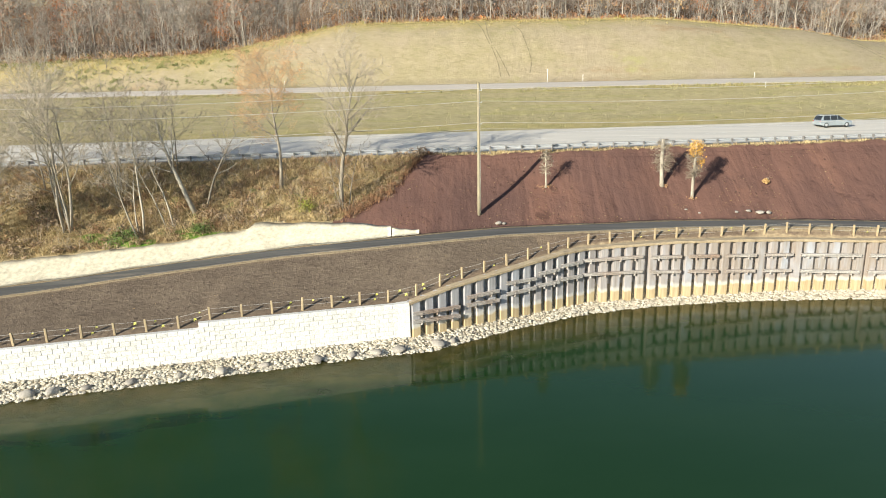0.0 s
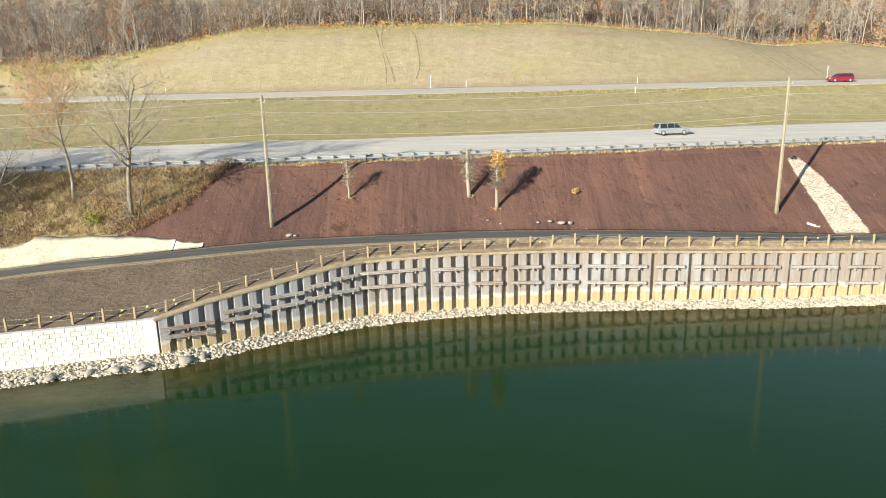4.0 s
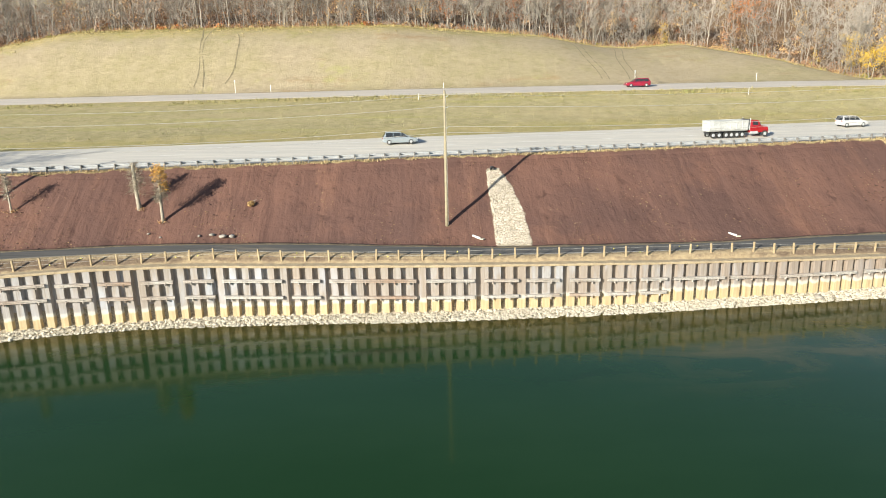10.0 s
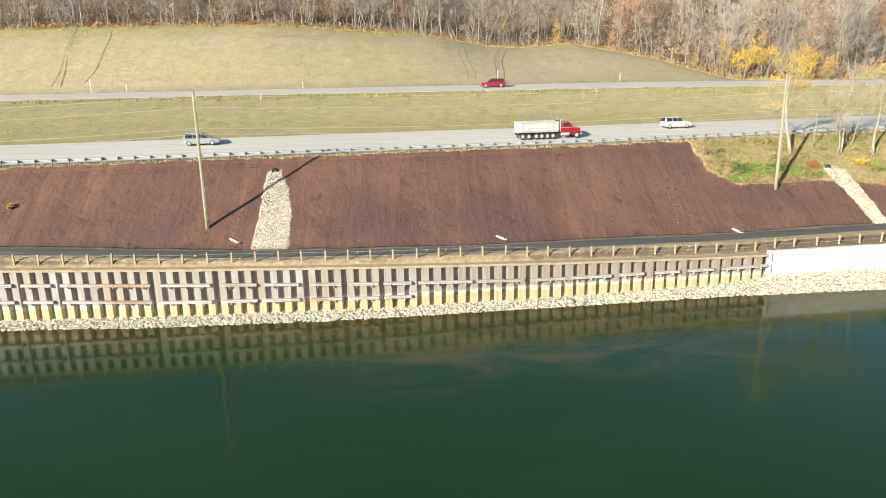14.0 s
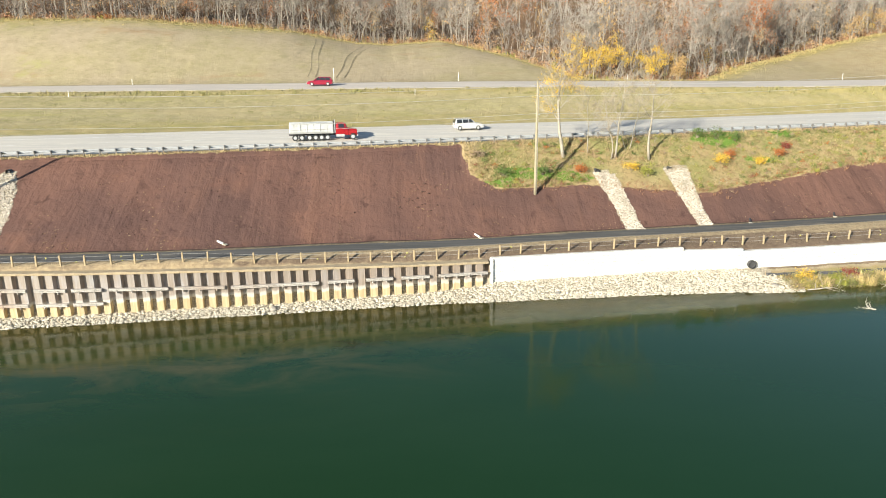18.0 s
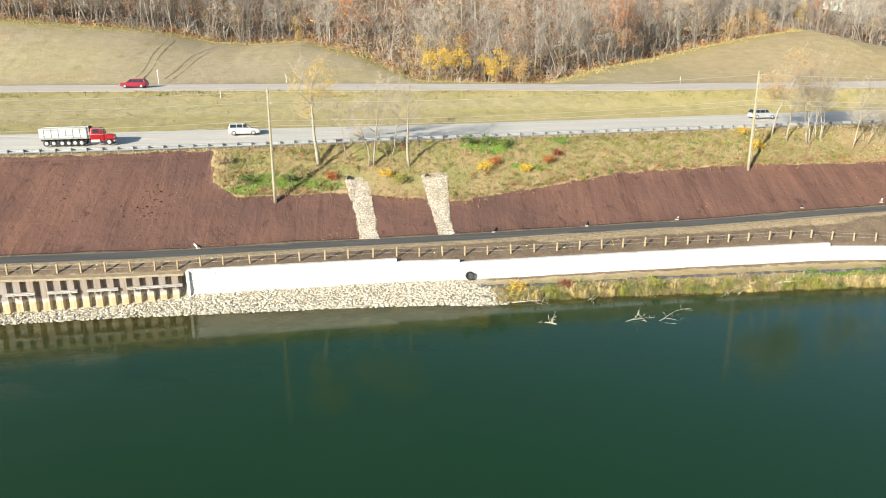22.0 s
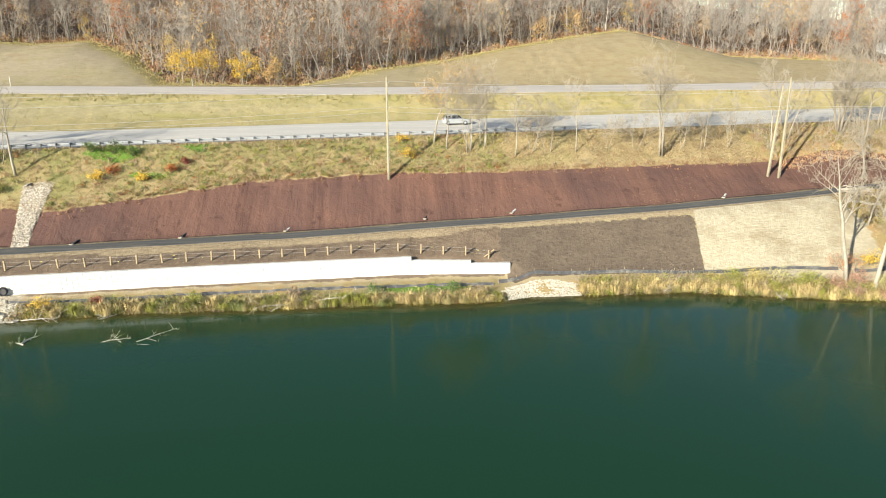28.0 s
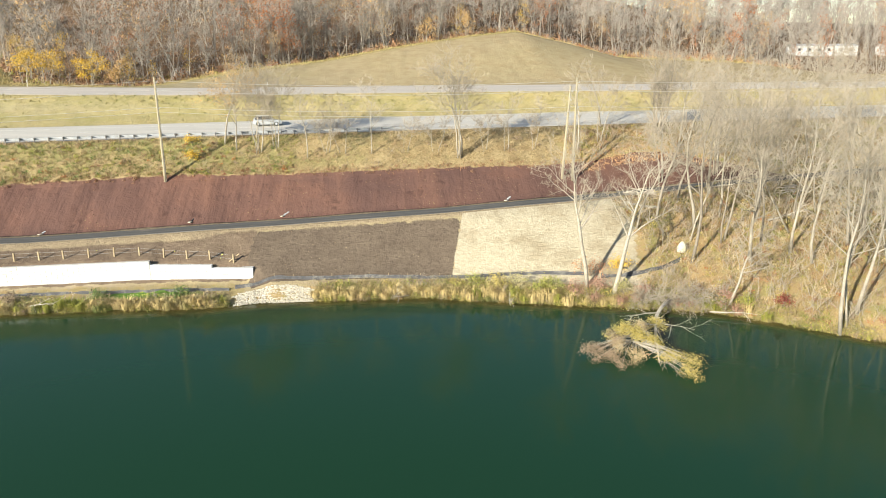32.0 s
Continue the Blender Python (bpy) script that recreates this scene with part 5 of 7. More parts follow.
# thin trees along the upper bank
for i, (x, y, h, r, st, lv) in enumerate([(204.6, 104.4, 11.5, 0.15, 1, "l_gold"), (206.5, 103.3, 9.6, 0.12, 1, "l_gold"), (209.7, 103.0, 12.0, 0.10, 4, None), (212.0, 104.0, 11.0, 0.09, 3, None), (216.7, 102.5, 9.3, 0.11, 1, None), (219.4, 103.4, 7.5, 0.07, 3, None),
                                          (221.8, 103.2, 7.0, 0.06, 2, None), (226.0, 103.3, 9.0, 0.10, 1, None), (231, 104, 5.0, 0.05, 2, None), (235.5, 104, 5.5, 0.05, 2, None), (239.0, 102.8, 14.0, 0.16, 4, None), (243.0, 104.5, 6.0, 0.06, 2, None), (246.2, 104.7, 8.0, 0.08, 2, None),
                                          (250.5, 105, 7.0, 0.06, 2, None), (257.3, 105.0, 10.5, 0.13, 1, None), (261.5, 108.0, 9.0, 0.1, 2, None)]):
    tree(x, y, h, r, 50 + i, stems=st, kids=(12, 7, 15) if h > 8 else (10, 6, 13), leaves=lv, share=0.1, per=14, label="slender pale tree with a few golden leaves" if lv else ("cluster of slender bare pale trunks on the upper bank" if st > 1 else "single slender bare pale tree on the upper bank"), low=0.4, lean=((0.12 if i == 14 else 0.0), 0))

# the grove at the far end of the walk
tree(250.6, 73.0, 15.0, 0.26, 80, kids=(13, 8, 16), lean=(0.02, 0), label="tall bare pale tree beside the straw matting", low=0.45)
tree(253.3, 71.8, 14.5, 0.28, 81, kids=(12, 8, 15), lean=(0.42, 0.15), label="large leaning pale tree over the shore", low=0.4)
tree(272.0, 110.5, 13.0, 0.24, 82, stems=5, kids=(13, 8, 15), bark="bark", twig="twigp", label="broad bare tree with a rounded hazy crown", low=0.25)
rg = random.Random(5)
GROVE = [(263.6, 75.4, 17), (264.6, 67.6, 9), (272.6, 60.6, 18), (273.6, 61.2, 17), (275.2, 62.4, 16), (276.0, 72.0, 15), (259.5, 83.0, 13), (262.5, 84.5, 15), (266.5, 82.0, 16), (268.5, 78.5, 17), (270.5, 84.0, 17), (272.5, 77.0, 15), (274.0, 82.0, 16),
         (277.5, 79.0, 17), (279.0, 70.0, 16), (280.5, 65.0, 17), (282.0, 75.0, 17), (283.5, 84.0, 15), (286.0, 78.0, 16), (285.0, 68.0, 17), (267.0, 89.0, 14), (272.0, 90.5, 15), (278.0, 88.0, 16), (289.0, 88.0, 16), (292.0, 80.0, 17), (263.0, 112.5, 10), (274.0, 107.0, 14),
         (279.0, 104.0, 15), (284.0, 108.0, 14), (290.0, 103.0, 15), (297.0, 108.0, 14), (295.0, 95.0, 15), (302.0, 98.0, 16), (300.0, 88.0, 16), (308.0, 106.0, 14), (280.0, 112.0, 12), (293.0, 113.5, 12), (306.0, 113.0, 13), (265.0, 79.5, 15), (269.8, 74.0, 14), (274.8, 74.5, 16), (279.5, 82.5, 15), (276.3, 86.0, 14), (281.0, 93.5, 14), (287.5, 73.5, 16), (283.0, 61.5, 15), (288.0, 64.0, 16), (267.5, 96.5, 11), (276.5, 99.0, 12), (286.5, 97.5, 13)]
for i, (x, y, h) in enumerate(GROVE):
    tree(x, y, h * rg.uniform(0.9, 1.05), rg.uniform(0.12, 0.22), 100 + i, stems=1 if i < 6 else rg.choice((1, 1, 2)), kids=(12, 7, 15) if i % 3 else (13, 7, 15), lean=(rg.uniform(-0.08, 0.10), rg.uniform(-0.05, 0.08)),
         bark=rg.choice(("barkp", "barkp", "bark")), label="tall bare pale tree crowded in the riverside grove", group="grove trees", low=0.4)

# bright trees in front of the wood
for i, (x, y, h, m) in enumerate([(155.2, 150.8, 6.8, "l_yellow"), (159.6, 150.6, 6.2, "l_yellow"), (168.0, 150.4, 5.6, "l_yellow"), (173.8, 150.2, 5.0, "l_gold"), (238.5, 192.5, 6.0, "l_gold"), (250.0, 197.5, 6.5, "l_gold")]):
    tree(x, y, h, 0.10, 400 + i, stems=2, kids=(8, 5, 6), leaves=m, share=0.14, per=16, lsize=0.14, lspread=0.4, low=0.3, label="small bright yellow tree at the edge of the wood" if m == "l_yellow" else "small golden tree at the edge of the wood", group="bright trees at the wood's edge")

# ---- far wood ----


def wood_tree(rg, h, r, low):
    """A forest tree seen from far off: trunk, spreading limbs and a haze of twigs."""
    w, t = Acc(), Acc()
    fork = rg.random() < 0.35
    trunks = [(Vector((0, 0, -0.5)), Vector((rg.gauss(0, 0.05), rg.gauss(0, 0.05), 1)), h)]
    if fork:
        trunks.append((Vector((0, 0, h * 0.3)), Vector((rg.gauss(0, 0.3), rg.gauss(0, 0.3), 1)), h * 0.62))
    for at, d, ln in trunks:
        pts = [at]
        for i in range(5):
            d = (d + Vector((rg.gauss(0, 0.07), rg.gauss(0, 0.07), 0.05))).normalized()
            pts.append(pts[-1] + d * ln / 5)
        w.tube(pts, [r * (1 - 0.15 * i) for i in range(6)], 4, closed=False)
        n = 12 if not fork else 8
        for c in range(n):
            f = low + (0.99 - low) * (c + rg.random()) / n
            k = min(4, int(f * 5))
            p = pts[k].lerp(pts[k + 1], f * 5 - k)
            a, e = rg.random() * 6.283, radians(rg.uniform(5, 45) + 30 * f)
            way = Vector((math.cos(a) * math.cos(e), math.sin(a) * math.cos(e), math.sin(e)))
            ll = h * rg.uniform(0.14, 0.27) * (1.25 - 0.6 * f)
            m = p + way * ll * 0.5 + Vector((0, 0, rg.gauss(0, 0.12)))
            q = m + (way + Vector((rg.gauss(0, 0.3), rg.gauss(0, 0.3), rg.gauss(0.15, 0.2)))).normalized() * ll * 0.5
            w.tube([p, m, q], [r * (0.42 - 0.2 * f), r * (0.28 - 0.12 * f), 0.012], 3, closed=False)
            for j in range(26):
                b = p.lerp(m, 0.3 + 1.4 * rg.random()) if j % 2 else m.lerp(q, rg.random())
                g = (way * 0.5 + Vector((rg.gauss(0, 0.6), rg.gauss(0, 0.6), rg.gauss(0.2, 0.5)))).normalized()
                s = g.cross(Vector((rg.gauss(0, 1), rg.gauss(0, 1), rg.gauss(0, 1)))).normalized() * 0.030
                t.add([b - s, b + s, b + g * rg.uniform(0.7, 2.1)], [(0, 1, 2)])
    return w, t


def wood_kinds(seed, n, leaves):
    out = []
    for s in range(n):
        rg = random.Random(seed + s)
        w, t = wood_tree(rg, rg.uniform(12.5, 18), rg.uniform(0.075, 0.14), rg.uniform(0.15, 0.4))
        la = Acc()
        if leaves:
            leaf_cloud(la, [q for q in t.v[2::3] if q[2] > 2.5 and rg.random() < 0.5], rg, leaves, 0.45, 0.19 if leaves < 4 else 0.16)
        tri = []
        for a in (w, t, la):
            V = np.array(a.v) if a.v else np.zeros((0, 3))
            F = []
            for f in a.f:
                F += [(f[0], f[k], f[k + 1]) for k in range(1, len(f) - 1)]
            tri.append((V, np.array(F, int).reshape(-1, 3)))
        out.append(tri)
    return out


def plant(name, kinds, places, layer, mat, label, category):
    VV, FF, n = [], [], 0
    for x, y, z, s, w, k in places:
        V, F = kinds[k % len(kinds)][layer]
        c, sn = math.cos(w) * s, math.sin(w) * s
        VV.append(np.stack([V[:, 0] * c - V[:, 1] * sn + x, V[:, 0] * sn + V[:, 1] * c + y, V[:, 2] * s + z], 1))
        FF.append(F + n)
        n += len(V)
    return tagged(new(name, big_mesh(name, np.concatenate(VV), np.concatenate(FF), mat)), label, category, kind="stuff")


rg = random.Random(12)
bare, gold, russet, orange, yellow = [], [], [], [], []
for i in range(2350):
    x = rg.uniform(-130, 460) if i % 4 else rg.uniform(200, 460)
    yc = max(float(y_crest(x)), float(y_road2(x)) + 18)
    d = rg.random() ** 1.8 * 110 if i < 1850 else rg.uniform(0.5, 14)
    y = yc + 1.5 + d
    if x > 230 and i % 4:
        y = yc + 3 + rg.random() * 135
    if 352 < x < 404 and 206 < y < 232:
        continue
    row = (x, y, height(x, y), rg.choice((0.45, 0.6, 0.75, 0.9, 1.0, 1.1, 1.2)) * rg.uniform(0.92, 1.08) * (0.8 if x > 330 and y < yc + 60 else 1.0), rg.random() * 6.3, rg.randrange(10))
    u = rg.random()
    if u < (0.78 if x < 110 else 0.86):
        bare.append(row)
    elif u < 0.895:
        russet.append(row)
    elif u < 0.93:
        orange.append(row)
    else:
        gold.append(row)
for x, y, s in ((155, 157, 0.62), (158.5, 159, 0.5), (166, 158, 0.55), (172, 160, 0.42), (178, 159, 0.4), (184, 162, 0.38), (150, 163, 0.4), (163, 166, 0.45), (170, 157, 0.35), (122, 189, 0.5), (268, 207, 0.55), (160, 155, 0.6), (152, 155, 0.55), (247, 200, 0.6), (174, 154, 0.5)):
    yellow.append((x, y, height(x, y) - 1, s, x, int(x)))
orange += [(388, 221, height(388, 221), 0.6, 1.0, 2), (391, 223, height(391, 223), 0.55, 2.0, 3), (66, 181, height(66, 181), 0.8, 1.0, 1), (40, 180, height(40, 180), 0.8, 2.0, 4)]
for i in range(230):
    x, y = rg.uniform(290, 470), rg.uniform(232, 335)
    bare.append((x, y, height(x, y), rg.uniform(0.8, 1.15), rg.random() * 6.3, rg.randrange(6)))
K_BARE, K_LEAF, K_FULL = wood_kinds(300, 10, 0), wood_kinds(340, 6, 2), wood_kinds(380, 4, 4)
plant("far_wood_trunks", K_BARE, bare, 0, "fbark", "dense grey leafless wood on the ridge", "wood")
plant("far_wood_branches", K_BARE, bare, 1, "ftwig", "haze of bare branches in the ridge wood", "wood")
allleaf = russet + gold
yellow_orange = yellow + orange
plant("far_wood_trunks", K_FULL, yellow_orange, 0, "fbark", "trunks of yellow and orange trees at the edge of the wood", "wood")
plant("far_wood_branches", K_FULL, yellow_orange, 1, "ftwig", "branches of yellow and orange trees at the edge of the wood", "wood")
plant("far_wood_trunks", K_LEAF, allleaf, 0, "fbark", "grey trunks of leafy trees in the ridge wood", "wood")
plant("far_wood_branches", K_LEAF, allleaf, 1, "ftwig", "branches of leafy trees in the ridge wood", "wood")
plant("russet_foliage", K_LEAF, russet, 2, "l_russet", "russet brown autumn foliage in the ridge wood", "foliage")
plant("orange_foliage", K_FULL, orange, 2, "l_orange", "orange autumn foliage in the ridge wood", "foliage")
plant("gold_foliage", K_LEAF, gold, 2, "l_gold", "golden tan autumn foliage in the ridge wood", "foliage")
plant("yellow_foliage", K_FULL, yellow, 2, "l_yellow", "bright yellow trees at the edge of the wood", "foliage")


def tuft_kinds(n, blades, h, wid, spread, seed, flop=0.5):
    out = []
    for s in range(n):
        rg = random.Random(seed + s)
        V, F = [], []
        for b in range(blades):
            a, o = rg.random() * 6.3, rg.random() * spread
            c, sn = math.cos(a), math.sin(a)
            hh, fl = h * rg.uniform(0.5, 1.2), flop * rg.uniform(0.2, 1)
            bx, by, k = c * o, sn * o, len(V)
            V += [(bx - sn * wid, by + c * wid, -0.05), (bx + sn * wid, by - c * wid, -0.05), (bx + c * fl * hh, by + sn * fl * hh, hh)]
            F.append((k, k + 1, k + 2))
        out.append((np.array(V), np.array(F)))
    return out


def leaf_bush_kinds(n, count, r, size, seed):
    out = []
    for s in range(n):
        rg = random.Random(seed + s)
        V, F = [], []
        for b in range(count):
            d = Vector((rg.gauss(0, 1), rg.gauss(0, 1), abs(rg.gauss(0, 0.9)))).normalized() * r * rg.random() ** 0.4
            a = Vector((rg.gauss(0, 1), rg.gauss(0, 1), rg.gauss(0, 1))).normalized() * size * rg.uniform(0.6, 1.4)
            c = a.cross(Vector((rg.gauss(0, 1), rg.gauss(0, 1), rg.gauss(0, 1)))).normalized() * size * 0.6
            k = len(V)
            V += [tuple(d - a), tuple(d + c), tuple(d + a), tuple(d - c)]
            F += [(k, k + 1, k + 2), (k, k + 2, k + 3)]
        out.append((np.array(V), np.array(F)))
    return out


def sow(name, n, pick, kinds, mat, label, category, s0=0.6, s1=1.4):
    pl = []
    while len(pl) < n:
        xy = pick()
        if xy is not None:
            pl.append((xy[0], xy[1], height(*xy), rng.uniform(s0, s1), rng.random() * 6.3, 0.0))
    return scatter(name, pl, kinds, mat, label, category)


TUFT = tuft_kinds(6, 11, 0.6, 0.035, 0.45, 500, 1.1)
REED = tuft_kinds(6, 16, 1.1, 0.03, 0.6, 520, 1.0)
SHORT = tuft_kinds(5, 8, 0.28, 0.035, 0.4, 540, 0.9)
BUSH = leaf_bush_kinds(5, 46, 0.8, 0.13, 560)


def on_left_bank():
    x = rng.uniform(-62, -0.5)
    y = rng.uniform(float(y_far(x)) + 1.2, float(y_rail(x)) - 0.8)
    return None if zones(x, y)["soil"] > 0.45 or (x < -1.9 and y < cl_top(x) + 0.25) else (x, y)


def on_right_bank():
    x = rng.uniform(122.5, 268)
    y = rng.uniform(float(y_soil_top(x)), float(y_rail(x)) - 0.6)
    return None if zones(x, y)["soil"] > 0.45 or (139 < x < 153.5 and y < 93.5 and rng.random() < 0.8) else (x, y)


def on_lush():
    x = rng.uniform(123.5, 215)
    y = float(y_soil_top(x)) + rng.random() ** 1.5 * (float(y_rail(x)) - 1 - float(y_soil_top(x)))
    return None if zones(x, y)["soil"] > 0.4 or (139 < x < 153.5 and y < 93.8) else (x, y)


def on_shore():
    x = rng.uniform(157.5, 287)
    if 210.5 < x < 220:
        return None
    y = float(y_shore(x)) + rng.random() ** 1.5 * 2.7 - 0.15
    return None if noise.noise((x * 0.45, y * 0.6, 2.0)) < rng.uniform(-0.5, 0.25) else (x, y)


def in_grove():
    x = rng.uniform(256, 312)
    y = rng.uniform(float(y_shore(x)), float(y_rail(x)) - 1)
    z = zones(x, y)
    return None if z["soil"] > 0.4 or z["straw"] > 0.4 or (y_far(x) - 3.5 < y < y_far(x) + 0.6) else (x, y)


def on_soil_edge():
    x = rng.choice((rng.uniform(124, 258), rng.uniform(-10, -1)))
    return (x, float(y_soil_top(x)) + rng.gauss(0.3, 0.5))


def on_rail_edge():
    x = rng.uniform(-60, 232)
    return (x, float(y_rail(x)) + rng.uniform(-1.0, 0.3))


def on_fields():
    x = rng.uniform(-110, 330)
    return (x, rng.uniform(float(y_rail(x)) + 15, float(y_road2(x)) - 1))


def on_median_edge():
    x = rng.uniform(-100, 330)
    y = float(y_road2(x)) - rng.uniform(0.6, 3.2)
    return None if noise.noise((x * 0.06, y * 0.3, 9.0)) < rng.uniform(-0.3, 0.2) else (x, y)


def hill_foot():
    x = rng.uniform(-115, -40)
    y = rng.uniform(143, 155)
    return None if noise.noise((x * 0.05, y * 0.35, 4.0)) < rng.uniform(-0.3, 0.3) else (x, y)


def soil_end():
    x = rng.uniform(257, 277)
    return (x, float(y_soil_top(x)) + rng.uniform(-2.6, 2.2))


def clod_slump():
    return (rng.gauss(113, 5), rng.gauss(86, 1.3))


def in_wood():
    x = rng.uniform(-115, 455)
    yc = max(float(y_crest(x)), float(y_road2(x)) + 16)
    y = yc + rng.random() ** 1.4 * 120
    return None if 353 < x < 403 and 210 < y < 231 else (x, y)


def under_wood():
    x = rng.uniform(-110, 345)
    return (x, max(float(y_crest(x)), float(y_road2(x)) + 16) + 1.0 + rng.random() ** 1.8 * 45)


def on_rim():
    x = rng.uniform(-110, 330)
    return (x, max(float(y_crest(x)), float(y_road2(x)) + 16) - abs(rng.gauss(0, 3.6)) + 0.8)


def wood_edge():
    x = rng.uniform(-110, 340)
    return (x, max(float(y_crest(x)), float(y_road2(x)) + 16) + rng.uniform(0, 14))


sow("bank_grass", 9000, on_left_bank, TUFT, "grass_dry", "long dry tan grass on the wild bank", "grass", 0.35, 0.95)
sow("bank_brush", 260, on_left_bank, BUSH, "l_tan", "low withered brush among the dry grass", "brush", 0.5, 1.1)
sow("bank_grass", 5600, on_right_bank, TUFT, "grass_dry", "dry tan grass on the upper bank", "grass", 0.3, 0.8)
sow("bank_grass", 2600, on_lush, TUFT, "grass_olive", "olive grass on the upper bank", "grass", 0.3, 0.8)
sow("bank_brush", 150, on_lush, BUSH, "l_green", "low green growth on the upper bank", "brush", 0.3, 0.75)
sow("bank_brush", 170, on_lush, BUSH, "l_lime", "low yellow-green growth on the upper bank", "brush", 0.3, 0.8)
sow("bank_brush", 70, on_lush, BUSH, "l_orange", "low orange growth on the upper bank", "brush", 0.25, 0.6)
sow("bank_brush", 30, on_lush, BUSH, "l_red", "low dark red growth on the upper bank", "brush", 0.25, 0.5)
sow("bank_brush", 110, on_right_bank, BUSH, "l_tan", "low withered brush on the upper bank", "brush", 0.4, 0.8)
FINE = leaf_bush_kinds(6, 58, 0.8, 0.088, 600)
COARSE = leaf_bush_kinds(6, 30, 0.8, 0.15, 640)


def twig_bush_kinds(n, stems, h, seed):
    out = []
    for s in range(n):
        rg = random.Random(seed + s)
        V, F = [], []
        for b in range(stems):
            d = Vector((rg.gauss(0, 0.5), rg.gauss(0, 0.5), 1)).normalized()
            a, e = Vector((rg.gauss(0, 0.2), rg.gauss(0, 0.2), -0.05)), h * rg.uniform(0.5, 1.1)
            side = d.cross(Vector((rg.gauss(0, 1), rg.gauss(0, 1), 0.1))).normalized()
            k = len(V)
            V += [tuple(a - side * 0.016), tuple(a + side * 0.016), tuple(a + d * e)]
            F.append((k, k + 1, k + 2))
            for _ in range(7):
                p = a + d * e * rg.uniform(0.3, 0.95)
                q = p + (d + Vector((rg.gauss(0, 0.8), rg.gauss(0, 0.8), rg.gauss(0, 0.4)))).normalized() * e * rg.uniform(0.2, 0.4)
                k = len(V)
                V += [tuple(p - side * 0.009), tuple(p + side * 0.009), tuple(q)]
                F.append((k, k + 1, k + 2))
        out.append((np.array(V), np.array(F)))
    return out


THICKET = twig_bush_kinds(6, 5, 2.0, 620)
sow("shore_reeds", 3000, on_shore, REED, "grass_reed", "tan reeds and grass along the waterline", "reeds", 0.3, 0.8)
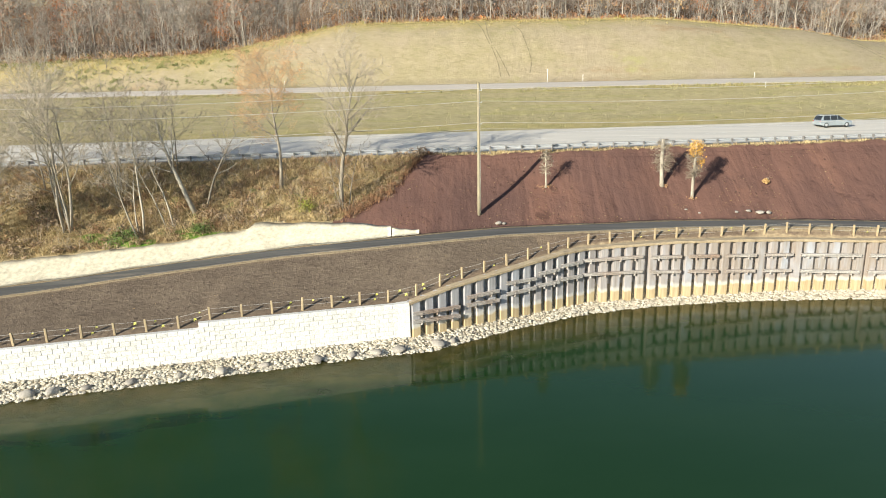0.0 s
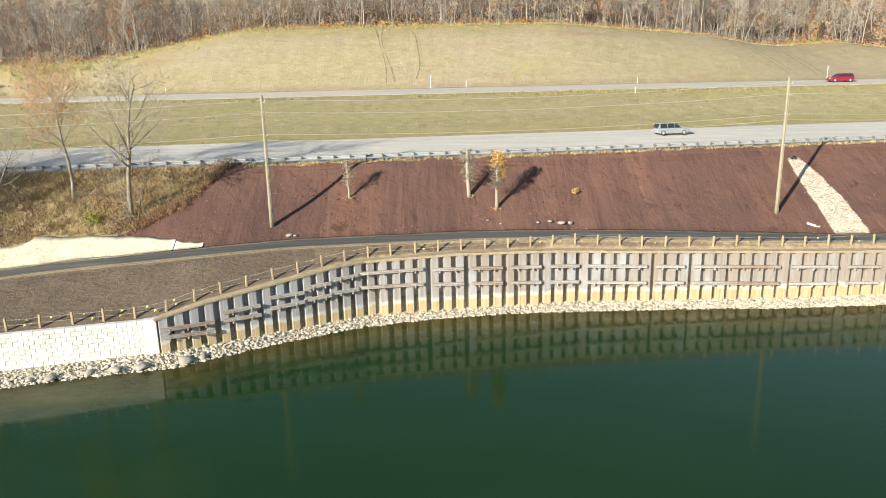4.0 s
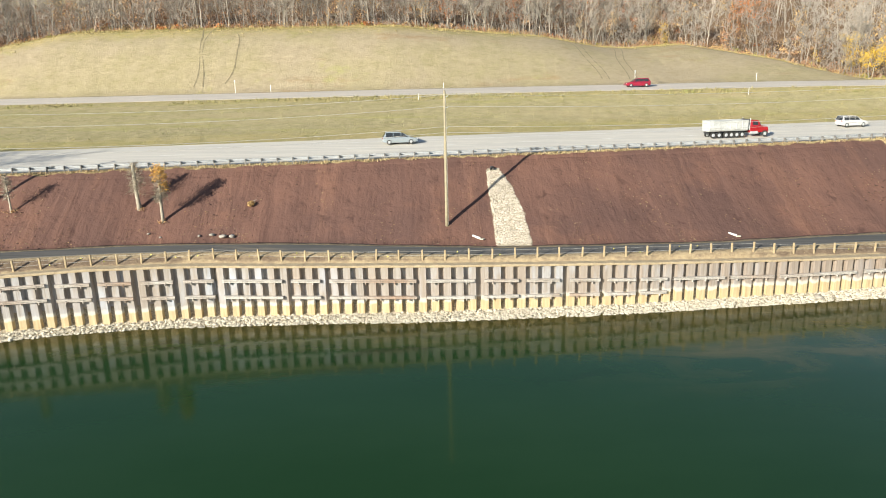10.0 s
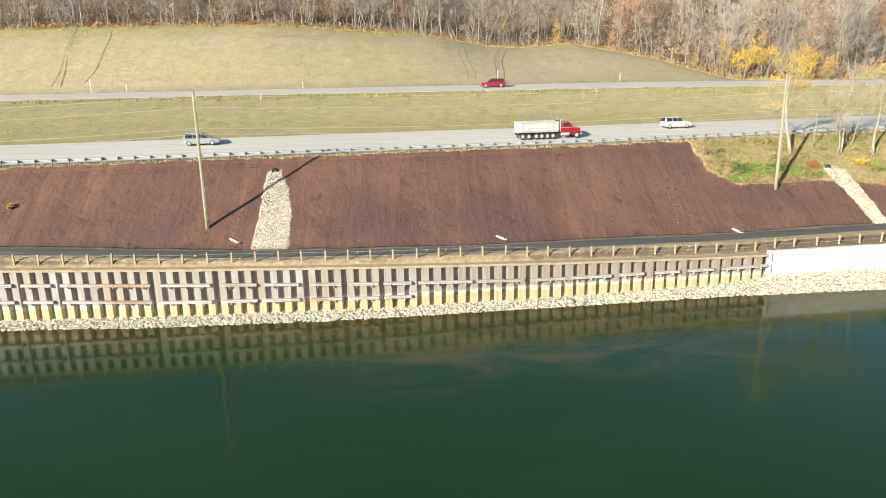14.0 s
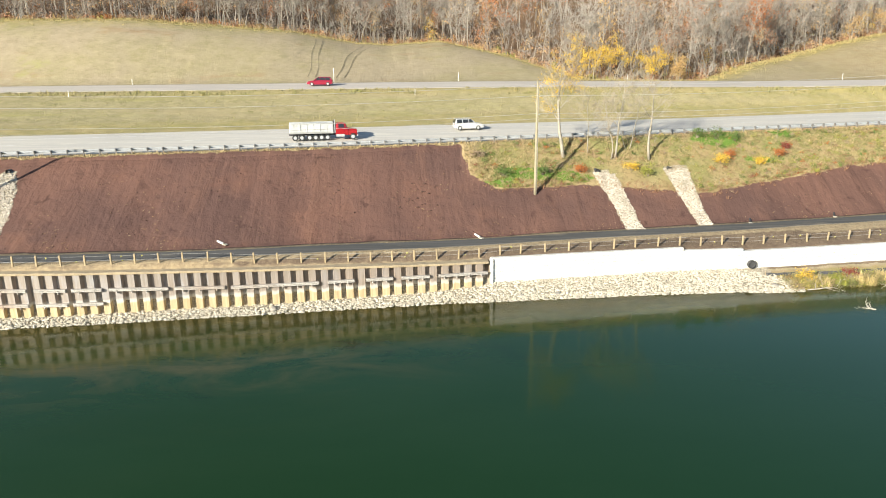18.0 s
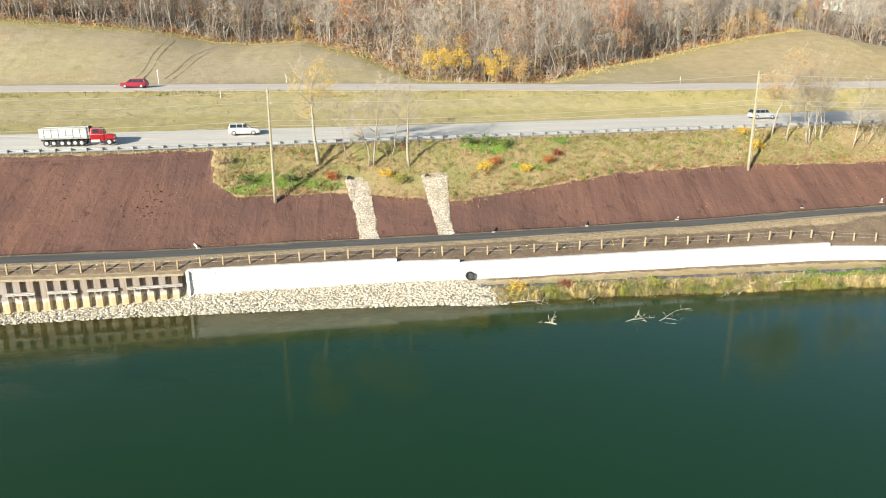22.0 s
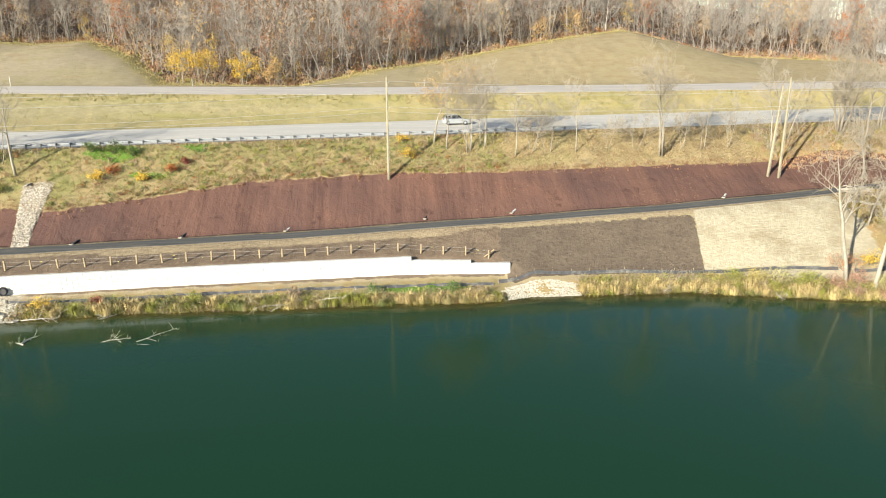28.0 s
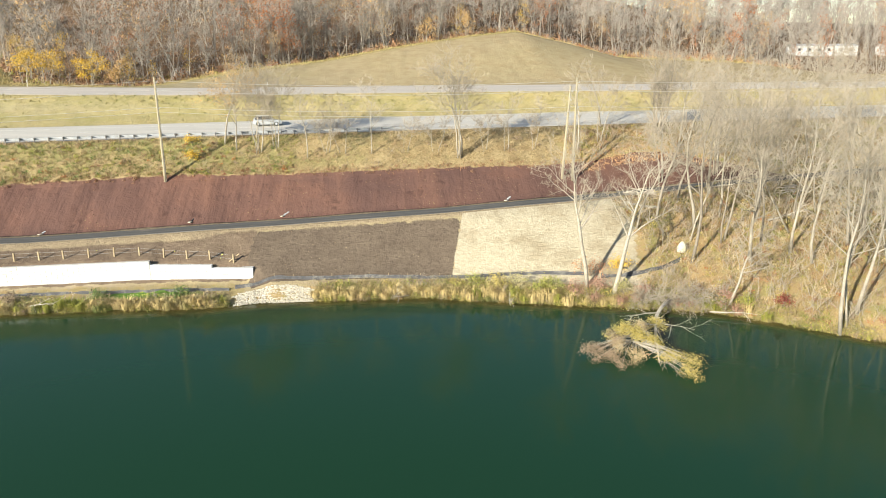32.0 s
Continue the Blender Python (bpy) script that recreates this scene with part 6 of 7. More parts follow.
for name, count, where, shape, mat, label, s0, s1 in [
        ("shore_brush", 330, on_shore, FINE, "l_lime", "yellow-green brush along the waterline", 0.5, 1.25),
        ("shore_brush", 70, on_shore, FINE, "l_green", "green brush along the waterline", 0.4, 0.9),
        ("shore_brush", 230, on_shore, FINE, "l_tan", "withered brown brush along the waterline", 0.5, 1.3),
        ("shore_brush", 300, on_shore, FINE, "l_straw", "straw-yellow brush along the waterline", 0.5, 1.2),
        ("shore_brush", 80, on_shore, FINE, "l_red", "reddish brush along the waterline", 0.35, 0.7),
        ("shore_brush", 60, on_shore, FINE, "l_gold", "golden withered brush along the waterline", 0.35, 0.8),
        ("shore_thicket", 260, on_shore, THICKET, "twigp", "bare grey stems along the waterline", 0.4, 0.9),
        ("shore_brush", 170, on_shore, FINE, "l_dark", "dark withered brush overhanging the waterline", 0.5, 1.0),
        ("grove_grass", 5600, in_grove, TUFT, "grass_dry", "dry autumn grass under the grove", 0.4, 0.9),
        ("grove_grass", 1300, in_grove, TUFT, "l_lime", "yellow-green grass under the grove", 0.4, 0.9),
        ("grove_grass", 1800, in_grove, TUFT, "l_russet", "rust-coloured dead ferns under the grove", 0.4, 0.9),
        ("grove_brush", 380, in_grove, FINE, "l_tan", "withered brush under the grove", 0.5, 1.2),
        ("grove_brush", 220, in_grove, FINE, "l_straw", "straw-yellow brush under the grove", 0.5, 1.2),
        ("grove_brush", 150, in_grove, FINE, "l_lime", "yellow-green brush under the grove", 0.3, 0.9),
        ("grove_brush", 260, in_grove, FINE, "l_orange", "rust-coloured low brush under the grove", 0.3, 0.6),
        ("grove_brush", 130, in_grove, FINE, "l_red", "dark red low brush under the grove", 0.3, 0.6),
        ("grove_brush", 60, in_grove, FINE, "l_cream", "cream dry foliage under the grove", 0.8, 1.7),
        ("grove_thicket", 900, in_grove, THICKET, "twigp", "bare pale saplings and stems under the grove", 0.7, 2.2),
        ("bank_thicket", 260, on_left_bank, THICKET, "twig", "bare brown shrub stems on the wild bank", 0.4, 1.3),
        ("bank_brush", 260, on_left_bank, FINE, "l_russet", "russet brush on the wild bank", 0.5, 1.1),
        ("bank_brush", 60, on_left_bank, FINE, "l_green", "small green shrubs on the wild bank", 0.3, 0.7),
        ("bank_brush", 120, on_lush, FINE, "l_russet", "rust-brown brush on the upper bank", 0.4, 0.9),
        ("bank_thicket", 150, on_right_bank, THICKET, "twigp", "bare stems on the upper bank", 0.3, 0.9),
        ("soil_edge_litter", 1500, on_soil_edge, SHORT, "l_russet", "rust-brown dead growth along the soil edge", 0.6, 1.5),
        ("soil_edge_brush", 130, on_soil_edge, FINE, "l_tan", "withered brush along the soil edge", 0.3, 0.7),
        ("median_grass", 1500, on_median_edge, SHORT, "grass_field", "yellow-green grass beside the second carriageway", 0.8, 1.8),
        ("wood_brush", 800, under_wood, COARSE, "l_russet", "russet saplings and bramble under the ridge wood", 0.9, 2.4),
        ("wood_brush", 260, under_wood, COARSE, "l_peach", "tan-leaved saplings under the ridge wood", 0.8, 2.2),
        ("wood_brush", 110, under_wood, COARSE, "l_orange", "orange saplings under the ridge wood", 0.8, 1.9),
        ("wood_thicket", 1600, in_wood, THICKET, "ftwig", "bare young growth in the ridge wood", 1.6, 4.0),
        ("wood_edge_thicket", 700, wood_edge, THICKET, "ftwig", "bare shrubs along the edge of the wood", 1.0, 2.4),
        ("wood_edge_brush", 350, wood_edge, COARSE, "l_gold", "golden brush along the edge of the wood", 0.8, 1.8),
        ("wood_edge_brush", 160, wood_edge, COARSE, "l_lime", "yellow-green brush along the edge of the wood", 0.7, 1.3)]:
    sow(name, count, where, shape, mat, label, "brush" if "brush" in name else ("thicket" if "thicket" in name else "grass"), s0, s1)
sow("hill_weeds", 420, hill_foot, COARSE, "l_weed", "low olive weeds at the foot of the wooded hill", "weeds", 0.4, 0.9)
sow("end_litter", 700, soil_end, SHORT, "l_peach", "orange-tan leaf litter on the upper edge of the soil", "litter", 0.7, 1.4)
sow("verge_grass", 1500, on_rail_edge, SHORT, "grass_dry", "dry grass under the guardrail", "grass", 0.6, 1.4)
sow("field_grass", 3500, on_fields, SHORT, "grass_field", "short olive and tan field grass", "grass", 0.5, 1.0)
sow("wood_edge_brush", 500, wood_edge, BUSH, "l_russet", "russet brush along the edge of the wood", "brush", 0.7, 1.7)
sow("crest_grass", 4200, on_rim, SHORT, "grass_rim", "tall golden grass along the crest of the hills", "grass", 0.9, 2.0)
sow("wood_edge_grass", 1800, wood_edge, TUFT, "grass_dry", "dry grass along the edge of the wood", "grass", 1.0, 1.8)


CLUMP = {}


def grass_clump(x, y, h, mat, label):
    """A fountain of long blades on the bank's lip, some lying over."""
    if mat not in CLUMP:
        CLUMP[mat] = []
        for k in range(3):
            rg, acc = random.Random(900 + k), Acc()
            for _ in range(150):
                a, o = rg.random() * 6.283, rg.random() ** 0.6 * 0.55
                d = Vector((math.cos(a) * (0.2 + o), math.sin(a) * (0.2 + o), 0))
                hh = rg.uniform(0.55, 1.05)
                b = Vector((math.cos(a) * o, math.sin(a) * o, -0.1))
                m, e = b + d * 0.25 + Vector((0, 0, hh * 0.75)), b + d * rg.uniform(0.5, 1.2) + Vector((0, 0, hh * rg.uniform(0.6, 1.05)))
                s = Vector((-math.sin(a), math.cos(a), 0)) * 0.022
                acc.add([b - s, b + s, m + s, m - s, e], [(0, 1, 2, 3), (3, 2, 4)])
            CLUMP[mat].append(acc.mesh("grass_clump", mat))
    ob = new("grass_clump", CLUMP[mat][int(x * 7) % 3])
    ob.matrix_basis = Matrix.Translation((x, y, height(x, y) - 0.05)) @ Matrix.Rotation(x * 3.7, 4, "Z") @ Matrix.Diagonal((h * 0.85, h * 0.85, h, 1))
    tagged(ob, label, "grass clump", "grass clumps on the shore")


def shore_growth():
    rg = random.Random(77)
    x = 160.0
    while x < 268:
        if not 210.0 < x < 219.6:
            y = float(y_shore(x)) + rg.uniform(0.15, 1.1)
            if x < 210:
                grass_clump(x, y, rg.uniform(0.9, 1.6), *rg.choice((("grass_reed", "tan and green grass clump on the river's edge"), ("l_lime", "yellow-green grass clump on the river's edge"), ("grass_gold", "straw-coloured grass clump on the river's edge"))))
            elif x < 236:
                grass_clump(x, y, rg.uniform(1.1, 1.7), "grass_gold", "tall straw-coloured grass clump on the river's edge")
            elif x < 249:
                grass_clump(x, y, rg.uniform(1.3, 2.1), *rg.choice((("grass_gold", "tall straw-coloured grass clump on the river's edge"), ("l_lime", "tall yellow-green grass clump on the river's edge"))))
            else:
                grass_clump(x, y, rg.uniform(0.8, 1.4), *rg.choice((("l_rose", "reddish withered clump on the river's edge"), ("grass_gold", "straw-coloured grass clump on the river's edge"), ("l_lime", "yellow-green grass clump on the river's edge"))))
        x += rg.uniform(0.55, 1.25)


M["grass_gold"] = leafy("straw_gold_grass", (0.62, 0.48, 0.22), (0.50, 0.38, 0.17), None, 0.2)
shore_growth()


def bush(x, y, r, mat, label, n=1.0, name="bush", category="bush"):
    rg = random.Random(int(x * 13 + y * 7))
    ob = thing(name, (x, y, height(x, y)), label, category)
    lv = Acc()
    tips = []
    for _ in range(int(14 * n)):
        d = Vector((rg.gauss(0, 0.6), rg.gauss(0, 0.6), rg.uniform(0.5, 1.2))).normalized() * r * rg.uniform(0.6, 1.1)
        part("stem", Acc().tube([(0, 0, -0.1), d * 0.5 + Vector((0, 0, 0.05)), d], [0.025, 0.015, 0.006], 3), "twig", ob)
        tips += [d, d * 0.7]
    if mat:
        leaf_cloud(lv, tips, rg, 18, r * 0.20, 0.085)
        part("foliage", lv, mat, ob)
    return ob


for x, y, r, m, lb in [(158.8, 95.0, 1.3, "l_yellow", "yellow autumn bush on the grassy bank"), (164.8, 95.3, 1.2, "l_yellow", "golden autumn bush on the grassy bank"), (169.8, 98.3, 0.9, "l_red", "small dark red bush on the bank"), (168.2, 96.9, 1.3, "l_orange", "orange autumn bush on the bank"),
                       (160.6, 96.3, 1.1, "l_orange", "orange autumn bush on the bank"), (200.9, 101.4, 1.5, "l_yellow", "golden bush beside a utility pole"), (138.4, 92.2, 1.0, "l_orange", "orange bush at the head of a drainage chute"), (133.0, 91.3, 1.3, "l_green", "green bush on the bank"),
                       (127.5, 90.6, 1.5, "l_green", "green bush at the soil edge"), (147.6, 92.2, 1.5, "l_lime", "yellow-green bush between the chutes"), (145.4, 93.0, 1.2, "l_yellow", "yellow bush between the chutes"), (159.8, 99.4, 1.6, "l_green", "bright green bush on the bank"), (162.6, 99.2, 1.4, "l_green", "bright green bush on the bank"),
                       (157.0, 99.3, 1.3, "l_green", "bright green bush on the bank"), (160.0, 73.9, 1.4, "l_yellow", "yellow-green bush on the shore by the culvert"), (254.9, 75.4, 1.9, "l_yellow", "bright yellow bush beside a leaning tree"), (251.5, 75.0, 2.3, "l_copper", "tall copper-brown shrub beside a bare tree"), (238.2, 75.0, 1.6, "l_lime", "yellow-green bush hanging over the shore"), (240.6, 74.6, 1.9, "l_straw", "straw-yellow bush hanging over the shore"), (243.2, 73.9, 2.1, "l_pale", "pale green-gold bush hanging over the shore"), (245.4, 73.3, 2.0, "l_lime", "yellow-green bush hanging over the shore"), (249.2, 72.6, 1.6, "l_rose", "reddish withered shrub on the shore"), (251.6, 72.4, 1.5, "l_rose", "reddish withered shrub on the shore"), (254.2, 71.6, 1.4, "l_pale", "pale withered shrub on the shore"), (256.6, 71.2, 1.5, "l_rose", "reddish withered shrub behind the fallen tree"), (261.6, 70.2, 1.5, "l_tan", "withered brown shrub behind the fallen tree"), (264.6, 68.6, 1.2, "l_rose", "reddish low shrub on the grove's shore"),
                       (231.8, 76.4, 2.0, None, "tangle of bare grey shrub stems on the shore"), (233.6, 75.9, 1.5, None, "low bare grey shrub on the shore"), (241.0, 73.7, 1.8, None, "low bare grey shrub hanging over the water"), (246.8, 73.0, 1.7, "l_lime", "yellow-green bush on the shore"),
                       (200.0, 104.2, 1.2, "l_yellow", "tall thin yellow shrub on the bank"), (124.5, 93.5, 1.2, "l_tan", "withered shrub at the soil edge"), (-2.2, 80.8, 1.3, "l_tan", "withered shrub at the soil edge"), (-14.0, 72.5, 1.2, "l_lime", "yellow-green shrub above the cloth"),
                       (-31.0, 66.9, 1.3, "l_green", "green low shrubs above the cloth"), (-24.0, 68.8, 1.2, "l_green", "green low shrubs above the cloth"), (205.0, 75.4, 1.5, "l_green", "green shrub on the grassy shore"), (196.0, 75.6, 1.2, "l_green", "green shrub on the grassy shore"),
                       (176.0, 74.6, 1.2, "l_lime", "yellow-green shrub on the grassy shore"), (187.0, 75.2, 1.1, "l_tan", "withered shrub on the grassy shore"), (38.2, 80.3, 0.5, "l_gold", "small clump of tan leaves in the soil"), (165.6, 74.4, 1.0, "l_red", "reddish shrub on the grassy shore"),
                       (266.2, 66.9, 1.3, "l_lime", "yellow-green shrub on the grove's shore"), (269.5, 65.6, 1.2, "l_red", "reddish shrub on the grove's shore")]:
    bush(x, y, r, m, lb)
tree(38.6, 80.6, 0.6, 0.03, 99, kids=(5, 3), label="tiny leafless sapling stub in the soil", group="trees in the soil slope", tw=0.01)


def fallen_tree():
    ob = thing("fallen_tree", (258.5, 69.0, 0.8), "fallen tree with yellow leaves lying in the river", "fallen tree")
    rg = random.Random(3)
    w, t = Acc(), Acc()
    limb(w, t, (0, 0, 0.3), (-0.55, -0.82, 0.03), 15.0, 0.24, 0, rg, (10, 5, 5), 0.05, 0.025, 0.10, 0.0, 0.25)
    for q in (w, t):
        q.v = [(x, y, max(-0.95, 0.2 + (z - 0.2) * 0.6 - 0.05 * max(0, -y - 4))) for x, y, z in q.v]
    part("trunk", w, "deadwood", ob, smooth=True)
    part("crown", t, "twigp", ob)
    lobes = [(246.9, 57.6, 0.7), (247.9, 56.0, 0.5), (250.0, 60.2, 1.2), (252.3, 60.8, 1.3), (252.6, 57.6, 1.2), (250.2, 56.0, 0.8), (253.3, 54.6, 0.8), (254.3, 52.8, 0.5), (251.3, 58.8, 1.5), (254.6, 62.5, 1.0), (248.8, 58.4, 0.8)]
    for i, (x, y, z) in enumerate(lobes):
        c = Vector((x - 258.5, y - 69.0, z - 0.8))
        st, la = Acc(), Acc()
        root = Vector((-0.60, -0.80, 0.0)) * min(14.0, c.length * 0.75)
        for _ in range(7):
            tip = c + Vector((rg.gauss(0, 0.62), rg.gauss(0, 0.62), rg.gauss(0.15, 0.35)))
            st.tube([root, root.lerp(tip, 0.5) + Vector((0, 0, 0.3)), tip], [0.05, 0.03, 0.01], 3)
            leaf_cloud(la, [tip, root.lerp(tip, 0.88)], rg, 105, 0.29, 0.055)
        la.v = [(px, py, max(-0.78, pz)) for px, py, pz in la.v]
        part("bough", st, "deadwood", ob)
        part("foliage", la, "l_tan" if i in (0, 1, 10) else ("l_cream" if i in (3, 5) else "l_straw"), ob, "withered yellow-green leaves")
    pile = thing("brush_pile", (259.5, 69.0, 0.9), "arching pile of dead twigs on the shore", "brush pile")
    t2, w2 = Acc(), Acc()
    for i in range(70):
        d = (rg.uniform(-0.9, 0.9), rg.uniform(-1, 0.1), rg.uniform(0.2, 0.8))
        limb(w2, t2, (rg.uniform(-3.6, 3.2), rg.uniform(0, 1.6), 0), d, rg.uniform(2, 4.2), 0.035, 1, rg, (0, 6, 4), 0.22, 0.02, 0.2, 0.0)
    part("stem_tangle", w2, "twigp", pile)
    part("twigs", t2, "twigp", pile)


fallen_tree()


def driftwood(x, y, z, ln, r, turn, seed, label, lift=0.15):
    ob = thing("driftwood", (x, y, z), label, "driftwood", turn=turn)
    rg = random.Random(seed)
    w, t = Acc(), Acc()
    limb(w, t, (0, 0, 0), (1, 0, lift), ln, r, 1, rg, (0, 5, 3), 0.03, 0.02, 0.12, 0.0)
    part("branch", w, "deadwood", ob)
    part("twigs", t, "deadwood", ob)


for x, y, z, ln, r, tn, sd, lb in [(162.0, 65.2, 0.0, 1.6, 0.10, 1.2, 1, "bleached snag sticking out of the water"), (162.4, 64.8, 0.0, 1.4, 0.08, 2.6, 2, "bleached snag sticking out of the water"), (175.5, 63.8, -0.1, 4.0, 0.07, 2.8, 3, "pale branch lying in the water"), (173.0, 64.8, 0.0, 3.4, 0.06, 0.6, 4, "pale branch lying in the water"),
                                   (169.5, 65.0, -0.05, 2.5, 0.05, 0.4, 5, "pale branch lying in the water"), (159.0, 71.3, 0.1, 3.6, 0.08, 0.2, 6, "bleached log along the waterline"), (168.5, 72.0, 0.2, 2.2, 0.05, 4.2, 7, "dead grey branches at the waterline"), (187.0, 73.0, 0.4, 4.5, 0.07, 3.4, 8, "bleached branches at the waterline"),
                                   (189.5, 73.6, 0.6, 3.5, 0.09, 5.9, 9, "bleached branches at the waterline"), (193.0, 74.0, 0.5, 3.0, 0.06, 0.2, 10, "bleached branches at the waterline"), (230.5, 74.4, 0.4, 3.0, 0.05, 4.0, 11, "dead grey branches over the water"), (242.0, 72.5, 0.4, 3.2, 0.06, 4.3, 12, "dead grey branches over the water"),
                                   (276.5, 59.0, 0.5, 6.0, 0.12, 5.6, 13, "bleached fallen limb over the water"), (262, 66.5, 0.5, 5.0, 0.08, 5.9, 14, "bleached limb reaching over the water"), (264.0, 67.8, 0.8, 2.0, 0.09, 1.3, 15, "short broken white stump on the shore"), (276, 82, height(276, 82) + 0.3, 8.0, 0.15, 0.3, 16, "fallen limb on the grove floor")]:
    driftwood(x, y, z, ln, r, tn, sd, lb)


def cut_heap(x, y, ln, wid, high, turn, seed, label):
    ob = thing("brush_heap", (x, y, height(x, y)), label, "brush heap", turn=turn)
    rg = random.Random(seed)
    for k in range(34):
        acc = Acc()
        a, b = rg.uniform(-ln, ln) * 0.5, rg.uniform(-wid, wid) * 0.5
        z = high * rg.random() * (1 - abs(2 * a / ln) * 0.6) + 0.05
        w, d = rg.gauss(0, 0.5), rg.uniform(0.5, 1.4)
        p, q = Vector((a, b, z)), Vector((math.cos(w) * d, math.sin(w) * d, rg.gauss(0, 0.12)))
        acc.tube([p - q, p + Vector((0, 0, 0.05)), p + q], [0.05, 0.07, 0.03], 5)
        part("cut_branch", acc, "deadwood", ob)


cut_heap(262.6, 91.0, 3.6, 1.4, 0.9, 0.1, 4, "heap of bleached cut branches beside the path")
cut_heap(284.5, 90.5, 4.5, 3.0, 1.2, 0.6, 5, "pale heap of cut branches in the grove")
# ---- cloth, matting edges and silt fences ----


def sheet(name, edge_a, edge_b, x0, x1, step, mat, label, category, lift=0.11, wrinkle=0.035, rows=7):
    """A thin cloth laid over the ground between two lines."""
    xs = np.arange(x0, x1 + 0.01, step)
    V = []
    for x in xs:
        a, b = edge_a(x), edge_b(x)
        for k in range(rows):
            y = a + (b - a) * k / (rows - 1)
            V.append((x, y, height(x, y) + lift + wrinkle * noise.noise((x * 1.2, y * 1.5, 3.0)) + 0.5 * wrinkle * noise.noise((x * 4, y * 3, 8.0))))
    n = len(V)
    V += [(x, y, z - 0.03) for x, y, z in V]
    nx = len(xs)
    F = []
    for i in range(nx - 1):
        for k in range(rows - 1):
            p = i * rows + k
            F += [(p, p + rows, p + rows + 1, p + 1), (n + p + 1, n + p + rows + 1, n + p + rows, n + p)]
        for k in (0, rows - 1):
            p = i * rows + k
            F.append((p, p + 1 * rows, n + p + rows, n + p))
    for i in (0, nx - 1):
        for k in range(rows - 1):
            p = i * rows + k
            F.append((p, p + 1, n + p + 1, n + p))
    return tagged(new(name, big_mesh(name, np.array(V), np.array(F), mat, True)), label, category)


sheet("erosion_cloth", lambda x: y_far(x) + 0.35 + 0.15 * math.sin(x * 0.8), lambda x: float(cl_top(x)) + 0.05 * math.sin(x * 1.3) + 0.04 * math.sin(x * 3.1), -60, -5.0, 0.5, "cloth", "white erosion control cloth laid along the path", "cloth")
sheet("erosion_cloth", lambda x: y_far(x) + 0.55, lambda x: 70.45 - 0.06 * (x + 5) + 0.06 * math.sin(x * 5), -4.9, -1.9, 0.4, "cloth", "short end piece of white erosion cloth", "cloth")


def silt_fence(pts, label, h=0.55):
    ob = thing("silt_fence", (*pts[0], height(*pts[0])), label, "silt fence")
    x0, y0, z0 = ob.matrix_basis.translation
    acc, v, f = Acc(), [], []
    n = 0
    for i in range(len(pts) - 1):
        (xa, ya), (xb, yb) = pts[i], pts[i + 1]
        ln = math.hypot(xb - xa, yb - ya)
        m = max(2, int(ln / 0.7))
        for k in range(m + (i == len(pts) - 2)):
            x, y = xa + (xb - xa) * k / m, ya + (yb - ya) * k / m
            z = max(height(x, y), 0.2)
            top = h * (0.75 + 0.45 * noise.noise((x * 0.9, y, 1.0)))
            bulge = 0.10 * noise.noise((x * 1.3, y, 4.0))
            v += [(x - x0, y - y0 - 0.15, z - z0 - 0.05), (x - x0, y - y0 + bulge, z - z0 + top * 0.5), (x - x0, y - y0 + 0.06, z - z0 + top), (x - x0, y - y0 + 0.09, z - z0 + top - 0.03)]
            if k % 3 == 0:
                part("stake", Acc().box(x - x0, y - y0 + 0.13, z - z0 + h * 0.55, 0.05, 0.05, h * 1.5, 0.008), "wood", ob)
            n += 1
    for i in range(n - 1):
        f += [(4 * i + k, 4 * i + 4 + k, 4 * i + 5 + k, 4 * i + k + 1) for k in range(3)]
    part("fabric", acc.add(v, f), "silt", ob, "sagging black fabric")


silt_fence([(156.0, 74.9), (164, 75.2), (176, 76.2), (190, 77.0), (202, 77.3), (210, 77.2)], "sagging black silt fence below the white wall", 0.36)
silt_fence([(210.6, 77.6), (215, 78.3), (219.5, 78.0), (226, 78.1), (232, 77.6), (238, 76.9), (246, 76.2), (251, 75.3)], "sagging black silt fence along the shore", 0.42)
silt_fence([(252.6, 74.6), (256, 74.4), (260, 75.0), (262.6, 76.2), (263.2, 78.2)], "black silt fence curving up the bank", 0.55)

# ---- vehicles ----
M["tyre"] = surface("black_tyre_rubber", (0.02, 0.02, 0.02), (0.04, 0.04, 0.04), 3, 0.8)
M["glass_dark"] = surface("dark_car_glass", (0.02, 0.025, 0.03), (0.03, 0.035, 0.04), 2, 0.08, grain=3, bump=0.0)
M["lamp_red"] = surface("red_lamp_glass", (0.4, 0.02, 0.02), (0.3, 0.02, 0.02), 2, 0.2)
M["lamp_clear"] = surface("clear_lamp_glass", (0.8, 0.8, 0.78), (0.7, 0.7, 0.7), 2, 0.15)


def paint(name, a):
    return surface(name, a, tuple(q * 0.85 for q in a), 0.8, 0.25, 0.3, grain=40, bump=0.0, Coat_Weight=0.6, Coat_Roughness=0.08)


def loft(acc, stations, close=True):
    """stations: rows of equal-length point rings."""
    n = len(stations[0])
    v = [p for s in stations for p in s]
    f = [(i * n + k, i * n + (k + 1) % n, (i + 1) * n + (k + 1) % n, (i + 1) * n + k) for i in range(len(stations) - 1) for k in range(n)]
    if close:
        f += [tuple(range(n - 1, -1, -1)), tuple(range((len(stations) - 1) * n, len(stations) * n))]
    return acc.add(v, f)


